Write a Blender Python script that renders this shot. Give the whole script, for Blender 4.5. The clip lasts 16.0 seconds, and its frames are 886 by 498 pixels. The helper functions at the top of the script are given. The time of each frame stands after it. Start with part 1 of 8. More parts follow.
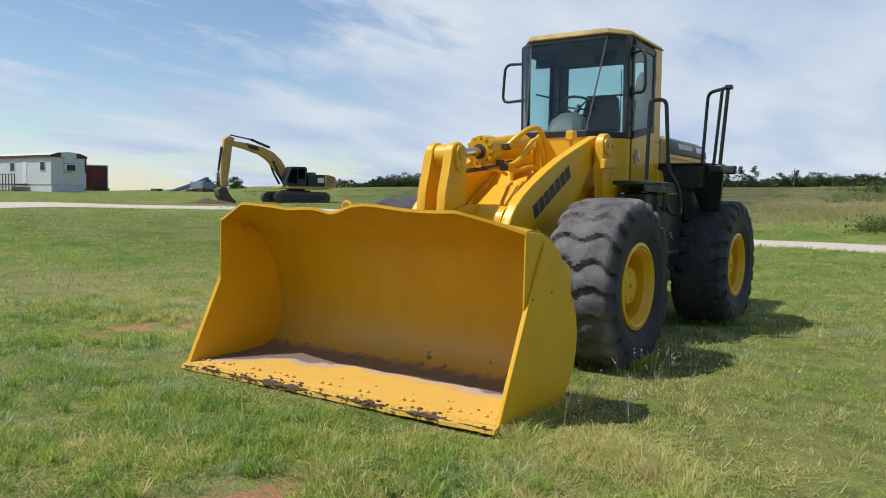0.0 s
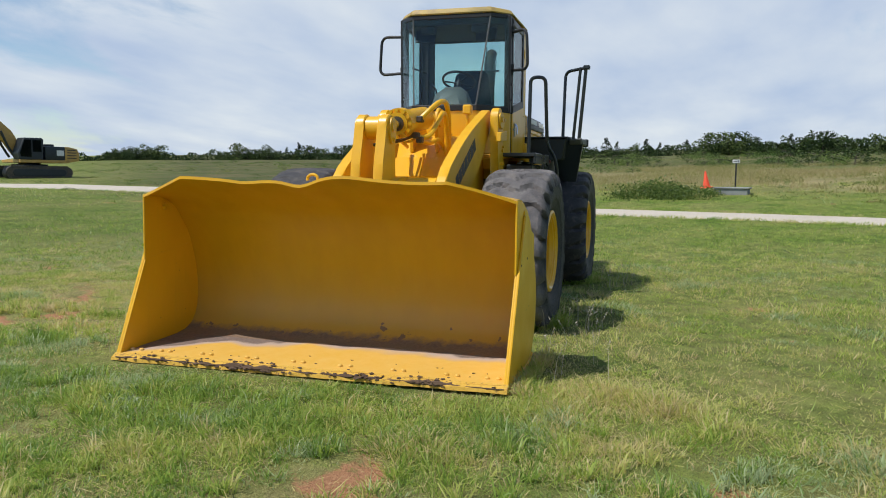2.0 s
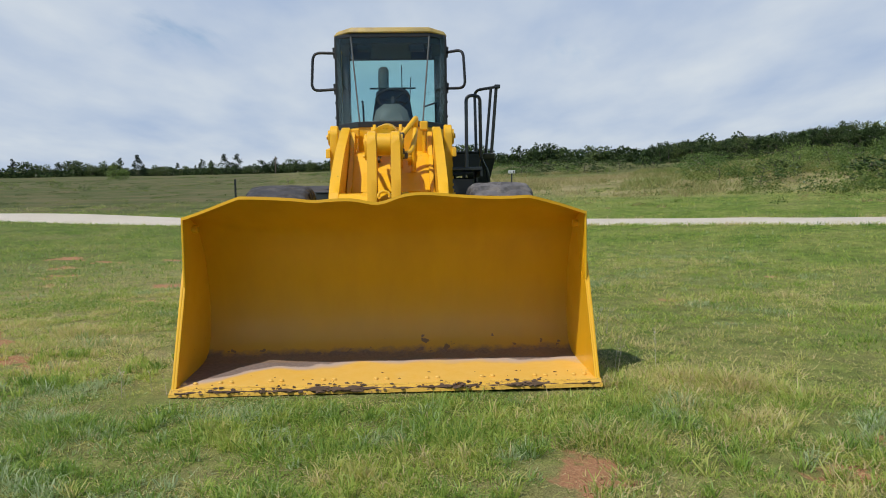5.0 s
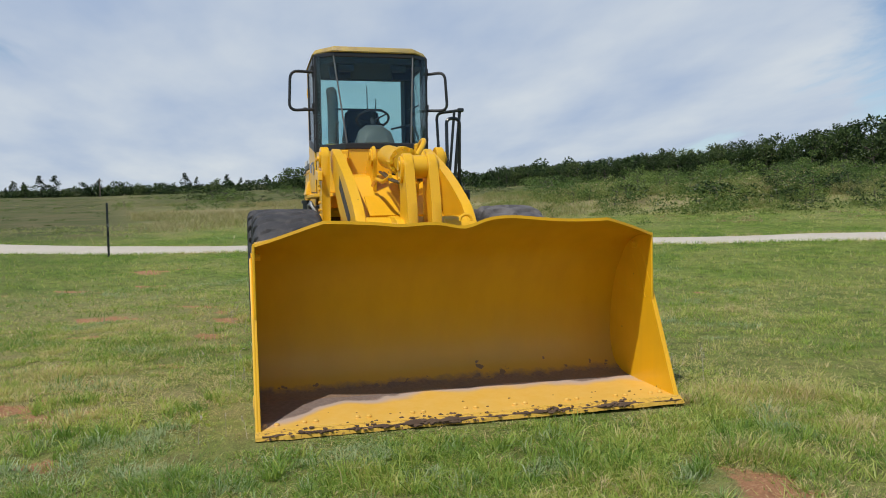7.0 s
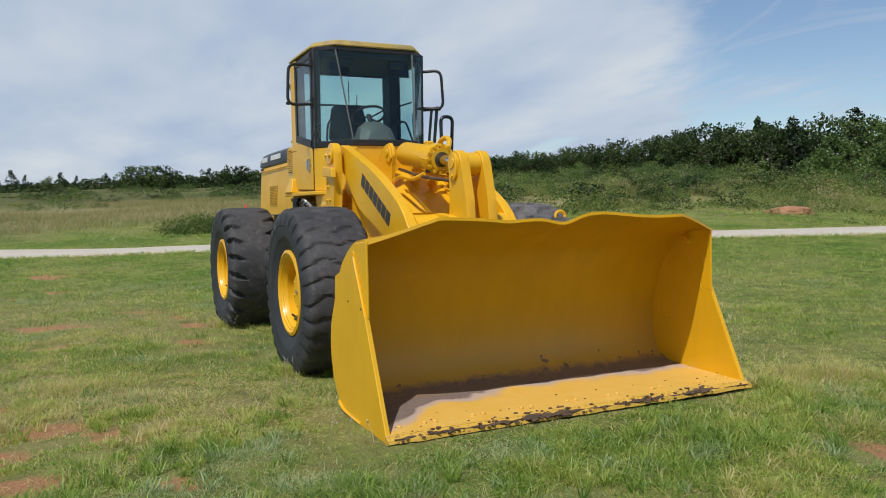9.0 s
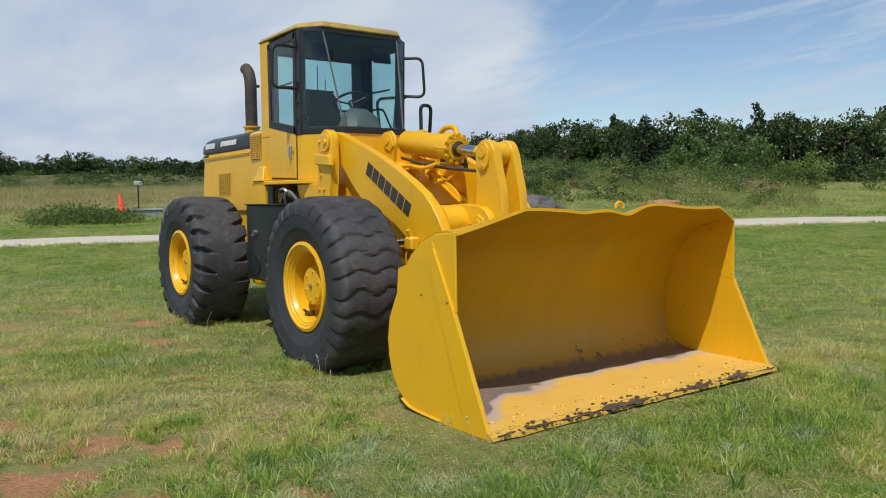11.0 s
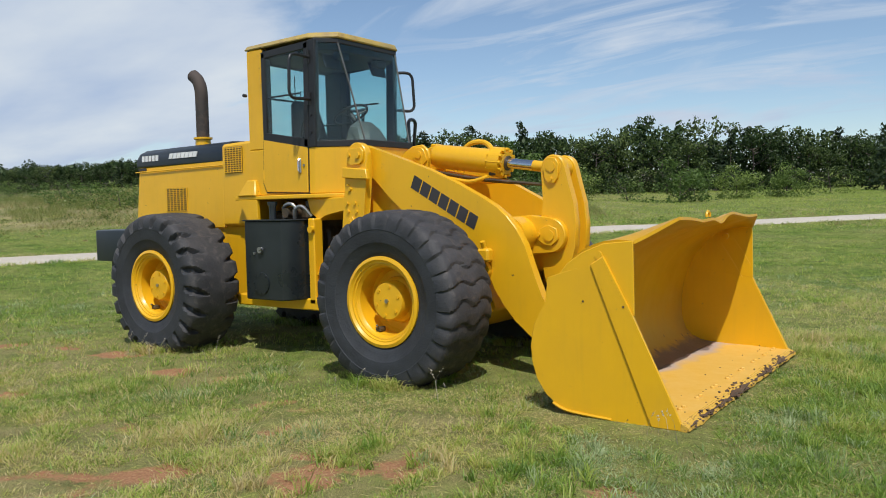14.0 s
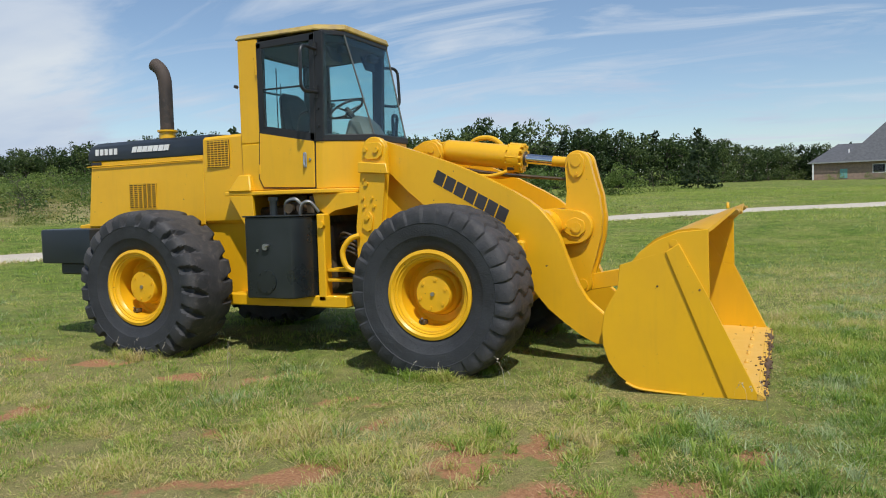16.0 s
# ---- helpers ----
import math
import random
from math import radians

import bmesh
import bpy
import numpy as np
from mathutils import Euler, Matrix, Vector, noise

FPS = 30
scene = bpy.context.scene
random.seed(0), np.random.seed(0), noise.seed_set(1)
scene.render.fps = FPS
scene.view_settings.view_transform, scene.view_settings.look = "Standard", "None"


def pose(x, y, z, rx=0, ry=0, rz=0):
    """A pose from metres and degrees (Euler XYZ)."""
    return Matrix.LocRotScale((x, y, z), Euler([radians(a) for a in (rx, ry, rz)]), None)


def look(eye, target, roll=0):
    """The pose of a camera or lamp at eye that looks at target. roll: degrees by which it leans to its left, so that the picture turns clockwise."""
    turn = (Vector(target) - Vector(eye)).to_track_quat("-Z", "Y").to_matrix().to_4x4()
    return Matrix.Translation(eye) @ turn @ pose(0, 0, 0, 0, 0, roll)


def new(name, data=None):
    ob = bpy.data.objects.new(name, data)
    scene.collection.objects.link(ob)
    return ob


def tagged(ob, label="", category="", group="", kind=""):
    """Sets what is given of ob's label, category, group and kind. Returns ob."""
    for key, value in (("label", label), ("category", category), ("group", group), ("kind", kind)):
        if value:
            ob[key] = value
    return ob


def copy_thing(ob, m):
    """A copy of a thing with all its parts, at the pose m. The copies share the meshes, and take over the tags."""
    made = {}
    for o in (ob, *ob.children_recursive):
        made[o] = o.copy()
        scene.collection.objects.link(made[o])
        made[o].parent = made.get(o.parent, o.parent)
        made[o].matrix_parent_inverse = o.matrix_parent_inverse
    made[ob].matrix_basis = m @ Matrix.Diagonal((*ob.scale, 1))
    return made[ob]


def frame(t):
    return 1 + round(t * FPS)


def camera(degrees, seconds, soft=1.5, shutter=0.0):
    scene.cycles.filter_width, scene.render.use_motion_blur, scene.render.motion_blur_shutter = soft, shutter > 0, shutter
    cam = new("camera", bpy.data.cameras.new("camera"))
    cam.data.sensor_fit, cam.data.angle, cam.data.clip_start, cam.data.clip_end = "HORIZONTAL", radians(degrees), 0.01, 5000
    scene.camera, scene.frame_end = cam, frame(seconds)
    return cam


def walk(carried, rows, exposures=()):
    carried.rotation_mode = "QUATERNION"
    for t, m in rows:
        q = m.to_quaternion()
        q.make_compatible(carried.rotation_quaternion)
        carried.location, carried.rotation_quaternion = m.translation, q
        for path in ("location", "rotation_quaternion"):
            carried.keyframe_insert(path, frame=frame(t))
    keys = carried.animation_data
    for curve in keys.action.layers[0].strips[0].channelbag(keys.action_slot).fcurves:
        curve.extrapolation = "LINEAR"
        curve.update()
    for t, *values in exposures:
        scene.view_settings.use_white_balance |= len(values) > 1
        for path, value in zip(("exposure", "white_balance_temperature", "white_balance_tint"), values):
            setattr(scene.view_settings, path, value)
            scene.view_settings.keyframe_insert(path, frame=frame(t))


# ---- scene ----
cam = camera(59.0, 16.0, soft=1.0)
PATH = [
    (0, (6.615, 3.86, 1.409), (4.975, 2.722, 1.284), 1.0),
    (0.5, (6.863, 3.535, 1.413), (5.147, 2.519, 1.274), 1.1),
    (1, (7.098, 3.253, 1.441), (5.297, 2.396, 1.282), 1.3),
    (1.5, (7.221, 2.866, 1.404), (5.356, 2.166, 1.228), 1.1),
    (2, (7.408, 2.47, 1.379), (5.497, 1.91, 1.194), 0.5),
    (2.5, (7.624, 2.093, 1.376), (5.682, 1.659, 1.182), 0.1),
    (3, (7.684, 1.654, 1.383), (5.719, 1.337, 1.19), -0.1),
    (3.5, (7.851, 1.238, 1.393), (5.87, 1.031, 1.208), -0.2),
    (4, (7.967, 0.895, 1.44), (5.977, 0.792, 1.268), -0.3),
    (4.2, (7.968, 0.755, 1.396), (5.976, 0.69, 1.231), -0.5),
    (6.3, (7.769, -0.937, 1.433), (5.805, -0.582, 1.3), -0.9),
    (6.5, (7.721, -1.132, 1.446), (5.765, -0.732, 1.323), -1.0),
    (7, (7.565, -1.542, 1.429), (5.632, -1.037, 1.326), -1.1),
    (7.5, (7.387, -2.001, 1.448), (5.483, -1.394, 1.36), -1.2),
    (8, (7.318, -2.417, 1.515), (5.447, -1.715, 1.431), -1.2),
    (8.5, (7.143, -2.754, 1.46), (5.305, -1.972, 1.367), -1.2),
    (9, (6.958, -3.175, 1.434), (5.159, -2.307, 1.325), -1.1),
    (9.2, (6.901, -3.326, 1.457), (5.117, -2.429, 1.339), -1.1),
    (11.3, (5.903, -4.59, 1.441), (4.341, -3.347, 1.31), -0.6),
    (11.5, (5.793, -4.77, 1.435), (4.264, -3.486, 1.308), -0.6),
    (12, (5.619, -5.17, 1.44), (4.163, -3.805, 1.317), -0.6),
    (12.5, (5.279, -5.454, 1.438), (3.897, -4.014, 1.323), -0.6),
    (13, (4.962, -5.793, 1.44), (3.647, -4.291, 1.333), -0.8),
    (13.5, (4.668, -6.116, 1.467), (3.42, -4.557, 1.361), -1.0),
    (14, (4.285, -6.349, 1.48), (3.108, -4.735, 1.369), -1.3),
    (14.5, (3.924, -6.666, 1.486), (2.831, -4.996, 1.361), -1.4),
    (15, (3.579, -6.912, 1.492), (2.581, -5.184, 1.355), -1.5),
    (15.5, (3.147, -7.087, 1.5), (2.247, -5.306, 1.365), -1.6),
    (16, (2.777, -7.36, 1.475), (1.973, -5.533, 1.352), -1.6),
]
walk(cam, [(t, look(eye, aim, roll)) for t, eye, aim, roll in PATH],
     [(0, 0.10), (2, 0.07), (4, 0.0), (6.5, -0.10), (9, -0.11), (11.5, -0.03), (13, 0.0), (16, 0.02)])

# ---- world and light ----
SUN = Vector((0.40, -0.465, 1.0)).normalized()
world = bpy.data.worlds.new("sky")
scene.world = world
world.use_nodes = True
wt = world.node_tree
wt.nodes.clear()


def wnode(kind, **kw):
    n = wt.nodes.new(kind)
    for k, v in kw.items():
        n.inputs[k].default_value = v
    return n


sky = wnode("ShaderNodeTexSky")
sky.sky_type, sky.sun_disc = "NISHITA", False
sky.sun_elevation, sky.sun_rotation = math.asin(SUN.z), math.atan2(SUN.x, SUN.y)
sky.air_density, sky.dust_density, sky.ozone_density = 1.0, 0.2, 3.0
clear = wnode("ShaderNodeBackground", Strength=0.112)
wt.links.new(sky.outputs[0], clear.inputs["Color"])
cloud = wnode("ShaderNodeBackground", Strength=0.80)
coord = wnode("ShaderNodeTexCoord")
# a flat cloud layer: the direction divided by its height
split = wnode("ShaderNodeSeparateXYZ")
wt.links.new(coord.outputs["Generated"], split.inputs[0])
high = wnode("ShaderNodeMath"); high.operation = "MAXIMUM"; high.inputs[1].default_value = 0.0
wt.links.new(split.outputs["Z"], high.inputs[0])
lift = wnode("ShaderNodeMath"); lift.operation = "ADD"; lift.inputs[1].default_value = 0.16
wt.links.new(high.outputs[0], lift.inputs[0])
layer = wnode("ShaderNodeVectorMath"); layer.operation = "DIVIDE"
wt.links.new(coord.outputs["Generated"], layer.inputs[0])
wt.links.new(lift.outputs[0], layer.inputs[1])
spin = wnode("ShaderNodeMapping")
spin.inputs["Location"].default_value = (0.7, -0.35, 0.0)
spin.inputs["Rotation"].default_value = (0, 0, radians(24))
spin.inputs["Scale"].default_value = (0.55, 1.05, 0.0)
wt.links.new(layer.outputs[0], spin.inputs[0])
big = wnode("ShaderNodeTexNoise", Scale=1.15, Detail=10.0, Roughness=0.56, Distortion=0.55)
wt.links.new(spin.outputs[0], big.inputs["Vector"])
# more cloud over the side where the road leaves, clearer sky over the woods
lean = wnode("ShaderNodeVectorMath"); lean.operation = "DOT_PRODUCT"
lean.inputs[1].default_value = (-1.0, -0.03, 0.0)
wt.links.new(coord.outputs["Generated"], lean.inputs[0])
lean2 = wnode("ShaderNodeMath"); lean2.operation = "MULTIPLY_ADD"
lean2.inputs[1].default_value, lean2.inputs[2].default_value = 0.42, -0.105
fore = wnode("ShaderNodeMath"); fore.operation = "MAXIMUM"; fore.inputs[1].default_value = 0.0
wt.links.new(lean.outputs["Value"], fore.inputs[0])
cube = wnode("ShaderNodeMath"); cube.operation = "POWER"; cube.inputs[1].default_value = 3.0
wt.links.new(fore.outputs[0], cube.inputs[0])
wt.links.new(cube.outputs[0], lean2.inputs[0])
add = wnode("ShaderNodeMath"); add.operation = "ADD"
wt.links.new(big.outputs["Fac"], add.inputs[0])
wt.links.new(lean2.outputs[0], add.inputs[1])
ramp = wnode("ShaderNodeMapRange")
ramp.interpolation_type = "SMOOTHSTEP"
ramp.inputs["From Min"].default_value, ramp.inputs["From Max"].default_value = 0.41, 0.575
ramp.inputs["To Min"].default_value, ramp.inputs["To Max"].default_value = 0.03, 0.96
thin = wnode("ShaderNodeMath"); thin.operation = "MULTIPLY_ADD"; thin.inputs[1].default_value = -0.36
wt.links.new(high.outputs[0], thin.inputs[0])
wt.links.new(add.outputs[0], thin.inputs[2])
wt.links.new(thin.outputs[0], ramp.inputs["Value"])
shade = wnode("ShaderNodeTexNoise", Scale=1.7, Detail=5.0, Roughness=0.5)
wt.links.new(spin.outputs[0], shade.inputs["Vector"])
tone = wnode("ShaderNodeValToRGB")
tone.color_ramp.elements[0].position, tone.color_ramp.elements[0].color = 0.30, (0.52, 0.65, 0.88, 1)
tone.color_ramp.elements[1].position, tone.color_ramp.elements[1].color = 0.70, (0.85, 0.925, 1.0, 1)
wt.links.new(shade.outputs["Fac"], tone.inputs[0])
wt.links.new(tone.outputs[0], cloud.inputs["Color"])
# thin drawn-out wisps over the clear parts
comb = wnode("ShaderNodeMapping")
comb.inputs["Rotation"].default_value = (0, 0, radians(-32))
comb.inputs["Scale"].default_value = (0.62, 1.7, 0.0)
wt.links.new(layer.outputs[0], comb.inputs[0])
wisp = wnode("ShaderNodeTexNoise", Scale=1.5, Detail=10.0, Roughness=0.60, Distortion=1.1)
wt.links.new(comb.outputs[0], wisp.inputs["Vector"])
wramp = wnode("ShaderNodeMapRange")
wramp.inputs["From Min"].default_value, wramp.inputs["From Max"].default_value = 0.47, 0.70
wramp.inputs["To Min"].default_value, wramp.inputs["To Max"].default_value = 0.0, 0.92
wt.links.new(wisp.outputs["Fac"], wramp.inputs["Value"])
most = wnode("ShaderNodeMath"); most.operation = "MAXIMUM"
wt.links.new(ramp.outputs[0], most.inputs[0])
wt.links.new(wramp.outputs[0], most.inputs[1])
both = wnode("ShaderNodeMixShader")
wt.links.new(most.outputs[0], both.inputs[0])
wt.links.new(clear.outputs[0], both.inputs[1])
wt.links.new(cloud.outputs[0], both.inputs[2])
wout = wnode("ShaderNodeOutputWorld")
wt.links.new(both.outputs[0], wout.inputs[0])

sun_data = bpy.data.lights.new("sun", "SUN")
sun_data.energy, sun_data.angle, sun_data.color = 3.9, radians(0.6), (1.0, 0.96, 0.90)
sun = new("sun", sun_data)
sun.rotation_euler = SUN.to_track_quat("Z", "Y").to_euler()
sun.location = SUN * 60


# ---- materials ----
def material(name):
    m = bpy.data.materials.new(name)
    m.use_nodes = True
    nt = m.node_tree
    return m, nt, nt.nodes["Principled BSDF"]


def link(nt, a, b):
    nt.links.new(a, b)


def noise_tex(nt, scale, detail=4.0, rough=0.55, vec=None, distort=0.0):
    n = nt.nodes.new("ShaderNodeTexNoise")
    n.inputs["Scale"].default_value, n.inputs["Detail"].default_value = scale, detail
    n.inputs["Roughness"].default_value, n.inputs["Distortion"].default_value = rough, distort
    if vec is None:
        c = nt.nodes.get("Texture Coordinate") or nt.nodes.new("ShaderNodeTexCoord")
        vec = c.outputs["Object"]
    link(nt, vec, n.inputs["Vector"])
    return n


def ramp_tex(nt, src, stops):
    r = nt.nodes.new("ShaderNodeValToRGB")
    e = r.color_ramp.elements
    while len(e) < len(stops):
        e.new(0.5)
    for el, (p, c) in zip(e, stops):
        el.position, el.color = p, (*c, 1) if len(c) == 3 else c
    link(nt, src, r.inputs[0])
    return r


def mix_col(nt, fac, a, b):
    m = nt.nodes.new("ShaderNodeMix")
    m.data_type = "RGBA"
    if isinstance(fac, float):
        m.inputs[0].default_value = fac
    else:
        link(nt, fac, m.inputs[0])
    for s, v in ((m.inputs[6], a), (m.inputs[7], b)):
        if isinstance(v, tuple):
            s.default_value = (*v, 1)
        else:
            link(nt, v, s)
    return m.outputs[2]


def bump(nt, src, bsdf, strength, dist=0.01):
    b = nt.nodes.new("ShaderNodeBump")
    b.inputs["Strength"].default_value, b.inputs["Distance"].default_value = strength, dist
    link(nt, src, b.inputs["Height"])
    link(nt, b.outputs[0], bsdf.inputs["Normal"])
    return b


def grey(v):
    return (v, v, v)


def paint(name, col, dark, rough=0.38, dirt=(0.20, 0.13, 0.08), dirty=0.62, bumps=0.10, coat=0.0, grime=0.0):
    """Machine paint: two tones, specks of dirt, orange peel, uneven gloss."""
    m, nt, b = material(name)
    n1 = noise_tex(nt, 2.3, 5)
    n2 = noise_tex(nt, 38, 6, 0.65)
    n3 = noise_tex(nt, 7.0, 8, 0.7)
    c1 = mix_col(nt, ramp_tex(nt, n1.outputs["Fac"], [(0.35, grey(0)), (0.7, grey(1))]).outputs[0], col, dark)
    spot = ramp_tex(nt, n3.outputs["Fac"], [(dirty, grey(0)), (dirty + 0.16, grey(0.55))])
    col2 = mix_col(nt, spot.outputs[0], c1, dirt)
    if grime:
        # rain streaks down the sides and small chips through to the primer
        mp = nt.nodes.new("ShaderNodeMapping")
        mp.inputs["Scale"].default_value = (9.0, 9.0, 0.9)
        link(nt, nt.nodes["Texture Coordinate"].outputs["Object"], mp.inputs[0])
        n4 = noise_tex(nt, 1.6, 6, 0.65, vec=mp.outputs[0])
        col2 = mix_col(nt, ramp_tex(nt, n4.outputs["Fac"], [(0.50, grey(0)), (0.74, grey(grime))]).outputs[0], col2, (0.30, 0.19, 0.05))
        n5 = noise_tex(nt, 26, 3, 0.5)
        col2 = mix_col(nt, ramp_tex(nt, n5.outputs["Fac"], [(0.735, grey(0)), (0.75, grey(0.8))]).outputs[0], col2, (0.07, 0.05, 0.035))
    link(nt, col2, b.inputs["Base Color"])
    r = ramp_tex(nt, n1.outputs["Fac"], [(0.3, grey(rough - 0.07)), (0.75, grey(rough + 0.12))])
    link(nt, r.outputs[0], b.inputs["Roughness"])
    b.inputs["Coat Weight"].default_value = coat
    b.inputs["Coat Roughness"].default_value = 0.2
    bump(nt, n2.outputs["Fac"], b, bumps, 0.004)
    return m


YELLOW = paint("yellow_paint", (0.80, 0.435, 0.010), (0.74, 0.40, 0.010), 0.37, dirty=0.65, coat=0.12, grime=0.09)
ROOFING = paint("weathered_yellow", (0.46, 0.32, 0.07), (0.36, 0.27, 0.10), 0.6, dirty=0.5)
ORANGE = paint("orange_red", (0.80, 0.08, 0.02), (0.7, 0.06, 0.02), 0.6)
BLACK = paint("black_paint", (0.012, 0.016, 0.018), (0.020, 0.025, 0.028), 0.30, dirt=(0.06, 0.055, 0.05), dirty=0.66, coat=0.1)
SLATE = paint("slate_paint", (0.013, 0.019, 0.026), (0.021, 0.028, 0.035), 0.40, dirt=(0.08, 0.075, 0.07), dirty=0.64)
TRIM = paint("cab_black", (0.012, 0.013, 0.015), (0.02, 0.02, 0.022), 0.45)
WHITE = paint("white_paint", (0.78, 0.78, 0.77), (0.68, 0.68, 0.67), 0.5)
DARKROOM = paint("dark_cab", (0.035, 0.038, 0.042), (0.05, 0.052, 0.056), 0.7)
SEATING = paint("seat_cloth", (0.028, 0.031, 0.036), (0.045, 0.047, 0.052), 0.85)
CONSOLE = paint("console_grey", (0.11, 0.115, 0.11), (0.085, 0.09, 0.088), 0.6)
GREASE = paint("greasy_steel", (0.045, 0.035, 0.025), (0.10, 0.065, 0.02), 0.55, dirty=0.5)
PIPE = paint("exhaust_iron", (0.030, 0.026, 0.024), (0.075, 0.055, 0.045), 0.7, dirt=(0.12, 0.08, 0.06), dirty=0.52)
MARK = paint("dark_lettering", (0.03, 0.028, 0.03), (0.05, 0.045, 0.045), 0.5)
RED = paint("dark_red", (0.13, 0.02, 0.02), (0.09, 0.015, 0.015), 0.6)
BLUE = paint("blue_paint", (0.03, 0.07, 0.16), (0.05, 0.09, 0.18), 0.5)
LIFTGREY = paint("grey_blue_paint", (0.22, 0.26, 0.32), (0.17, 0.21, 0.27), 0.5)
SIDING = paint("white_siding", (0.62, 0.64, 0.66), (0.54, 0.57, 0.60), 0.6)
SOIL = paint("dug_soil", (0.12, 0.075, 0.05), (0.08, 0.05, 0.035), 0.95, bumps=0.8)
CATYEL = paint("sandy_yellow", (0.56, 0.34, 0.09), (0.47, 0.28, 0.07), 0.5, dirty=0.5)
TRACK = paint("track_steel", (0.05, 0.045, 0.04), (0.09, 0.075, 0.06), 0.7, dirty=0.5)
SHINGLE = paint("grey_shingle", (0.10, 0.105, 0.115), (0.075, 0.08, 0.088), 0.85)
BRICK = paint("brown_brick", (0.33, 0.23, 0.18), (0.24, 0.175, 0.14), 0.9)
TEAL = paint("teal_door", (0.16, 0.36, 0.34), (0.12, 0.30, 0.29), 0.6)
CONCRETE = paint("grey_concrete", (0.30, 0.31, 0.30), (0.22, 0.23, 0.23), 0.9)
WOOD = paint("weathered_wood", (0.16, 0.13, 0.10), (0.10, 0.08, 0.065), 0.9)


def metal(name, col, rough):
    m, nt, b = material(name)
    b.inputs["Base Color"].default_value = (*col, 1)
    b.inputs["Metallic"].default_value = 1.0
    n = noise_tex(nt, 20, 4)
    link(nt, ramp_tex(nt, n.outputs["Fac"], [(0.3, grey(rough)), (0.8, grey(rough + 0.15))]).outputs[0], b.inputs["Roughness"])
    return m


CHROME = metal("chrome", (0.62, 0.63, 0.65), 0.10)
STEEL = metal("dull_steel", (0.45, 0.44, 0.42), 0.35)

# bucket floor: paint worn to dull steel, soil and painted shade towards the back
FLOORP, nt, b = material("worn_bucket_paint")
tc = nt.nodes.new("ShaderNodeTexCoord")
sp = nt.nodes.new("ShaderNodeSeparateXYZ")
link(nt, tc.outputs["Object"], sp.inputs[0])
na, nb_, nc = noise_tex(nt, 1.7, 2, 0.5), noise_tex(nt, 30, 6, 0.6), noise_tex(nt, 9, 7, 0.7)
mul = nt.nodes.new("ShaderNodeMath"); mul.operation = "MULTIPLY_ADD"
mul.inputs[1].default_value = 0.55
link(nt, na.outputs["Fac"], mul.inputs[0]); link(nt, sp.outputs["X"], mul.inputs[2])
ad = nt.nodes.new("ShaderNodeMath"); ad.operation = "MULTIPLY_ADD"; ad.inputs[1].default_value = 0.07
link(nt, nc.outputs["Fac"], ad.inputs[0]); link(nt, mul.outputs[0], ad.inputs[2])
up = nt.nodes.new("ShaderNodeMath"); up.operation = "MULTIPLY_ADD"; up.inputs[1].default_value = 1.6
# widens the dark band where the side plate's shadow falls
corner_shade = nt.nodes.new("ShaderNodeMapRange"); corner_shade.interpolation_type = "SMOOTHSTEP"
corner_shade.inputs["From Min"].default_value, corner_shade.inputs["From Max"].default_value = -1.30, -0.75
corner_shade.inputs["To Min"].default_value, corner_shade.inputs["To Max"].default_value = -0.36, 0.0
link(nt, sp.outputs["Y"], corner_shade.inputs["Value"])
ad2 = nt.nodes.new("ShaderNodeMath"); ad2.operation = "ADD"
link(nt, ad.outputs[0], ad2.inputs[0]); link(nt, corner_shade.outputs[0], ad2.inputs[1])
link(nt, sp.outputs["Z"], up.inputs[0]); link(nt, ad2.outputs[0], up.inputs[2])
soil = nt.nodes.new("ShaderNodeMapRange")
soil.inputs["From Min"].default_value, soil.inputs["From Max"].default_value = 2.33, 2.36
soil.inputs["To Min"].default_value, soil.inputs["To Max"].default_value = 1.0, 0.0
link(nt, up.outputs[0], soil.inputs["Value"])
pn = ramp_tex(nt, nc.outputs["Fac"], [(0.35, (0.70, 0.40, 0.04)), (0.75, (0.74, 0.46, 0.10))])
wear = nt.nodes.new("ShaderNodeMapRange")
wear.inputs["From Min"].default_value, wear.inputs["From Max"].default_value = 2.38, 2.48
wear.inputs["To Min"].default_value, wear.inputs["To Max"].default_value = 0.9, 0.06
link(nt, up.outputs[0], wear.inputs["Value"])
c2 = mix_col(nt, wear.outputs[0], pn.outputs[0], (0.44, 0.36, 0.33))
link(nt, mix_col(nt, soil.outputs[0], c2, ramp_tex(nt, nb_.outputs["Fac"], [(0.3, (0.15, 0.110, 0.095)), (0.7, (0.23, 0.18, 0.16))]).outputs[0]), b.inputs["Base Color"])
b.inputs["Roughness"].default_value = 0.6
bump(nt, nb_.outputs["Fac"], b, 0.12, 0.005)

# inside of bucket: yellow darkened for shade, lower half paled for bounced light
INSIDE, nt, b = material("shaded_yellow_paint")
tc = nt.nodes.new("ShaderNodeTexCoord")
sp = nt.nodes.new("ShaderNodeSeparateXYZ")
link(nt, tc.outputs["Object"], sp.inputs[0])
na, nb_ = noise_tex(nt, 3.0, 7, 0.62), noise_tex(nt, 45, 5, 0.6)
hz = nt.nodes.new("ShaderNodeMath"); hz.operation = "MULTIPLY_ADD"; hz.inputs[1].default_value = 0.34
link(nt, na.outputs["Fac"], hz.inputs[0]); link(nt, sp.outputs["Z"], hz.inputs[2])
bounce_tint = nt.nodes.new("ShaderNodeMapRange")
bounce_tint.inputs["From Min"].default_value, bounce_tint.inputs["From Max"].default_value = 0.36, 0.86
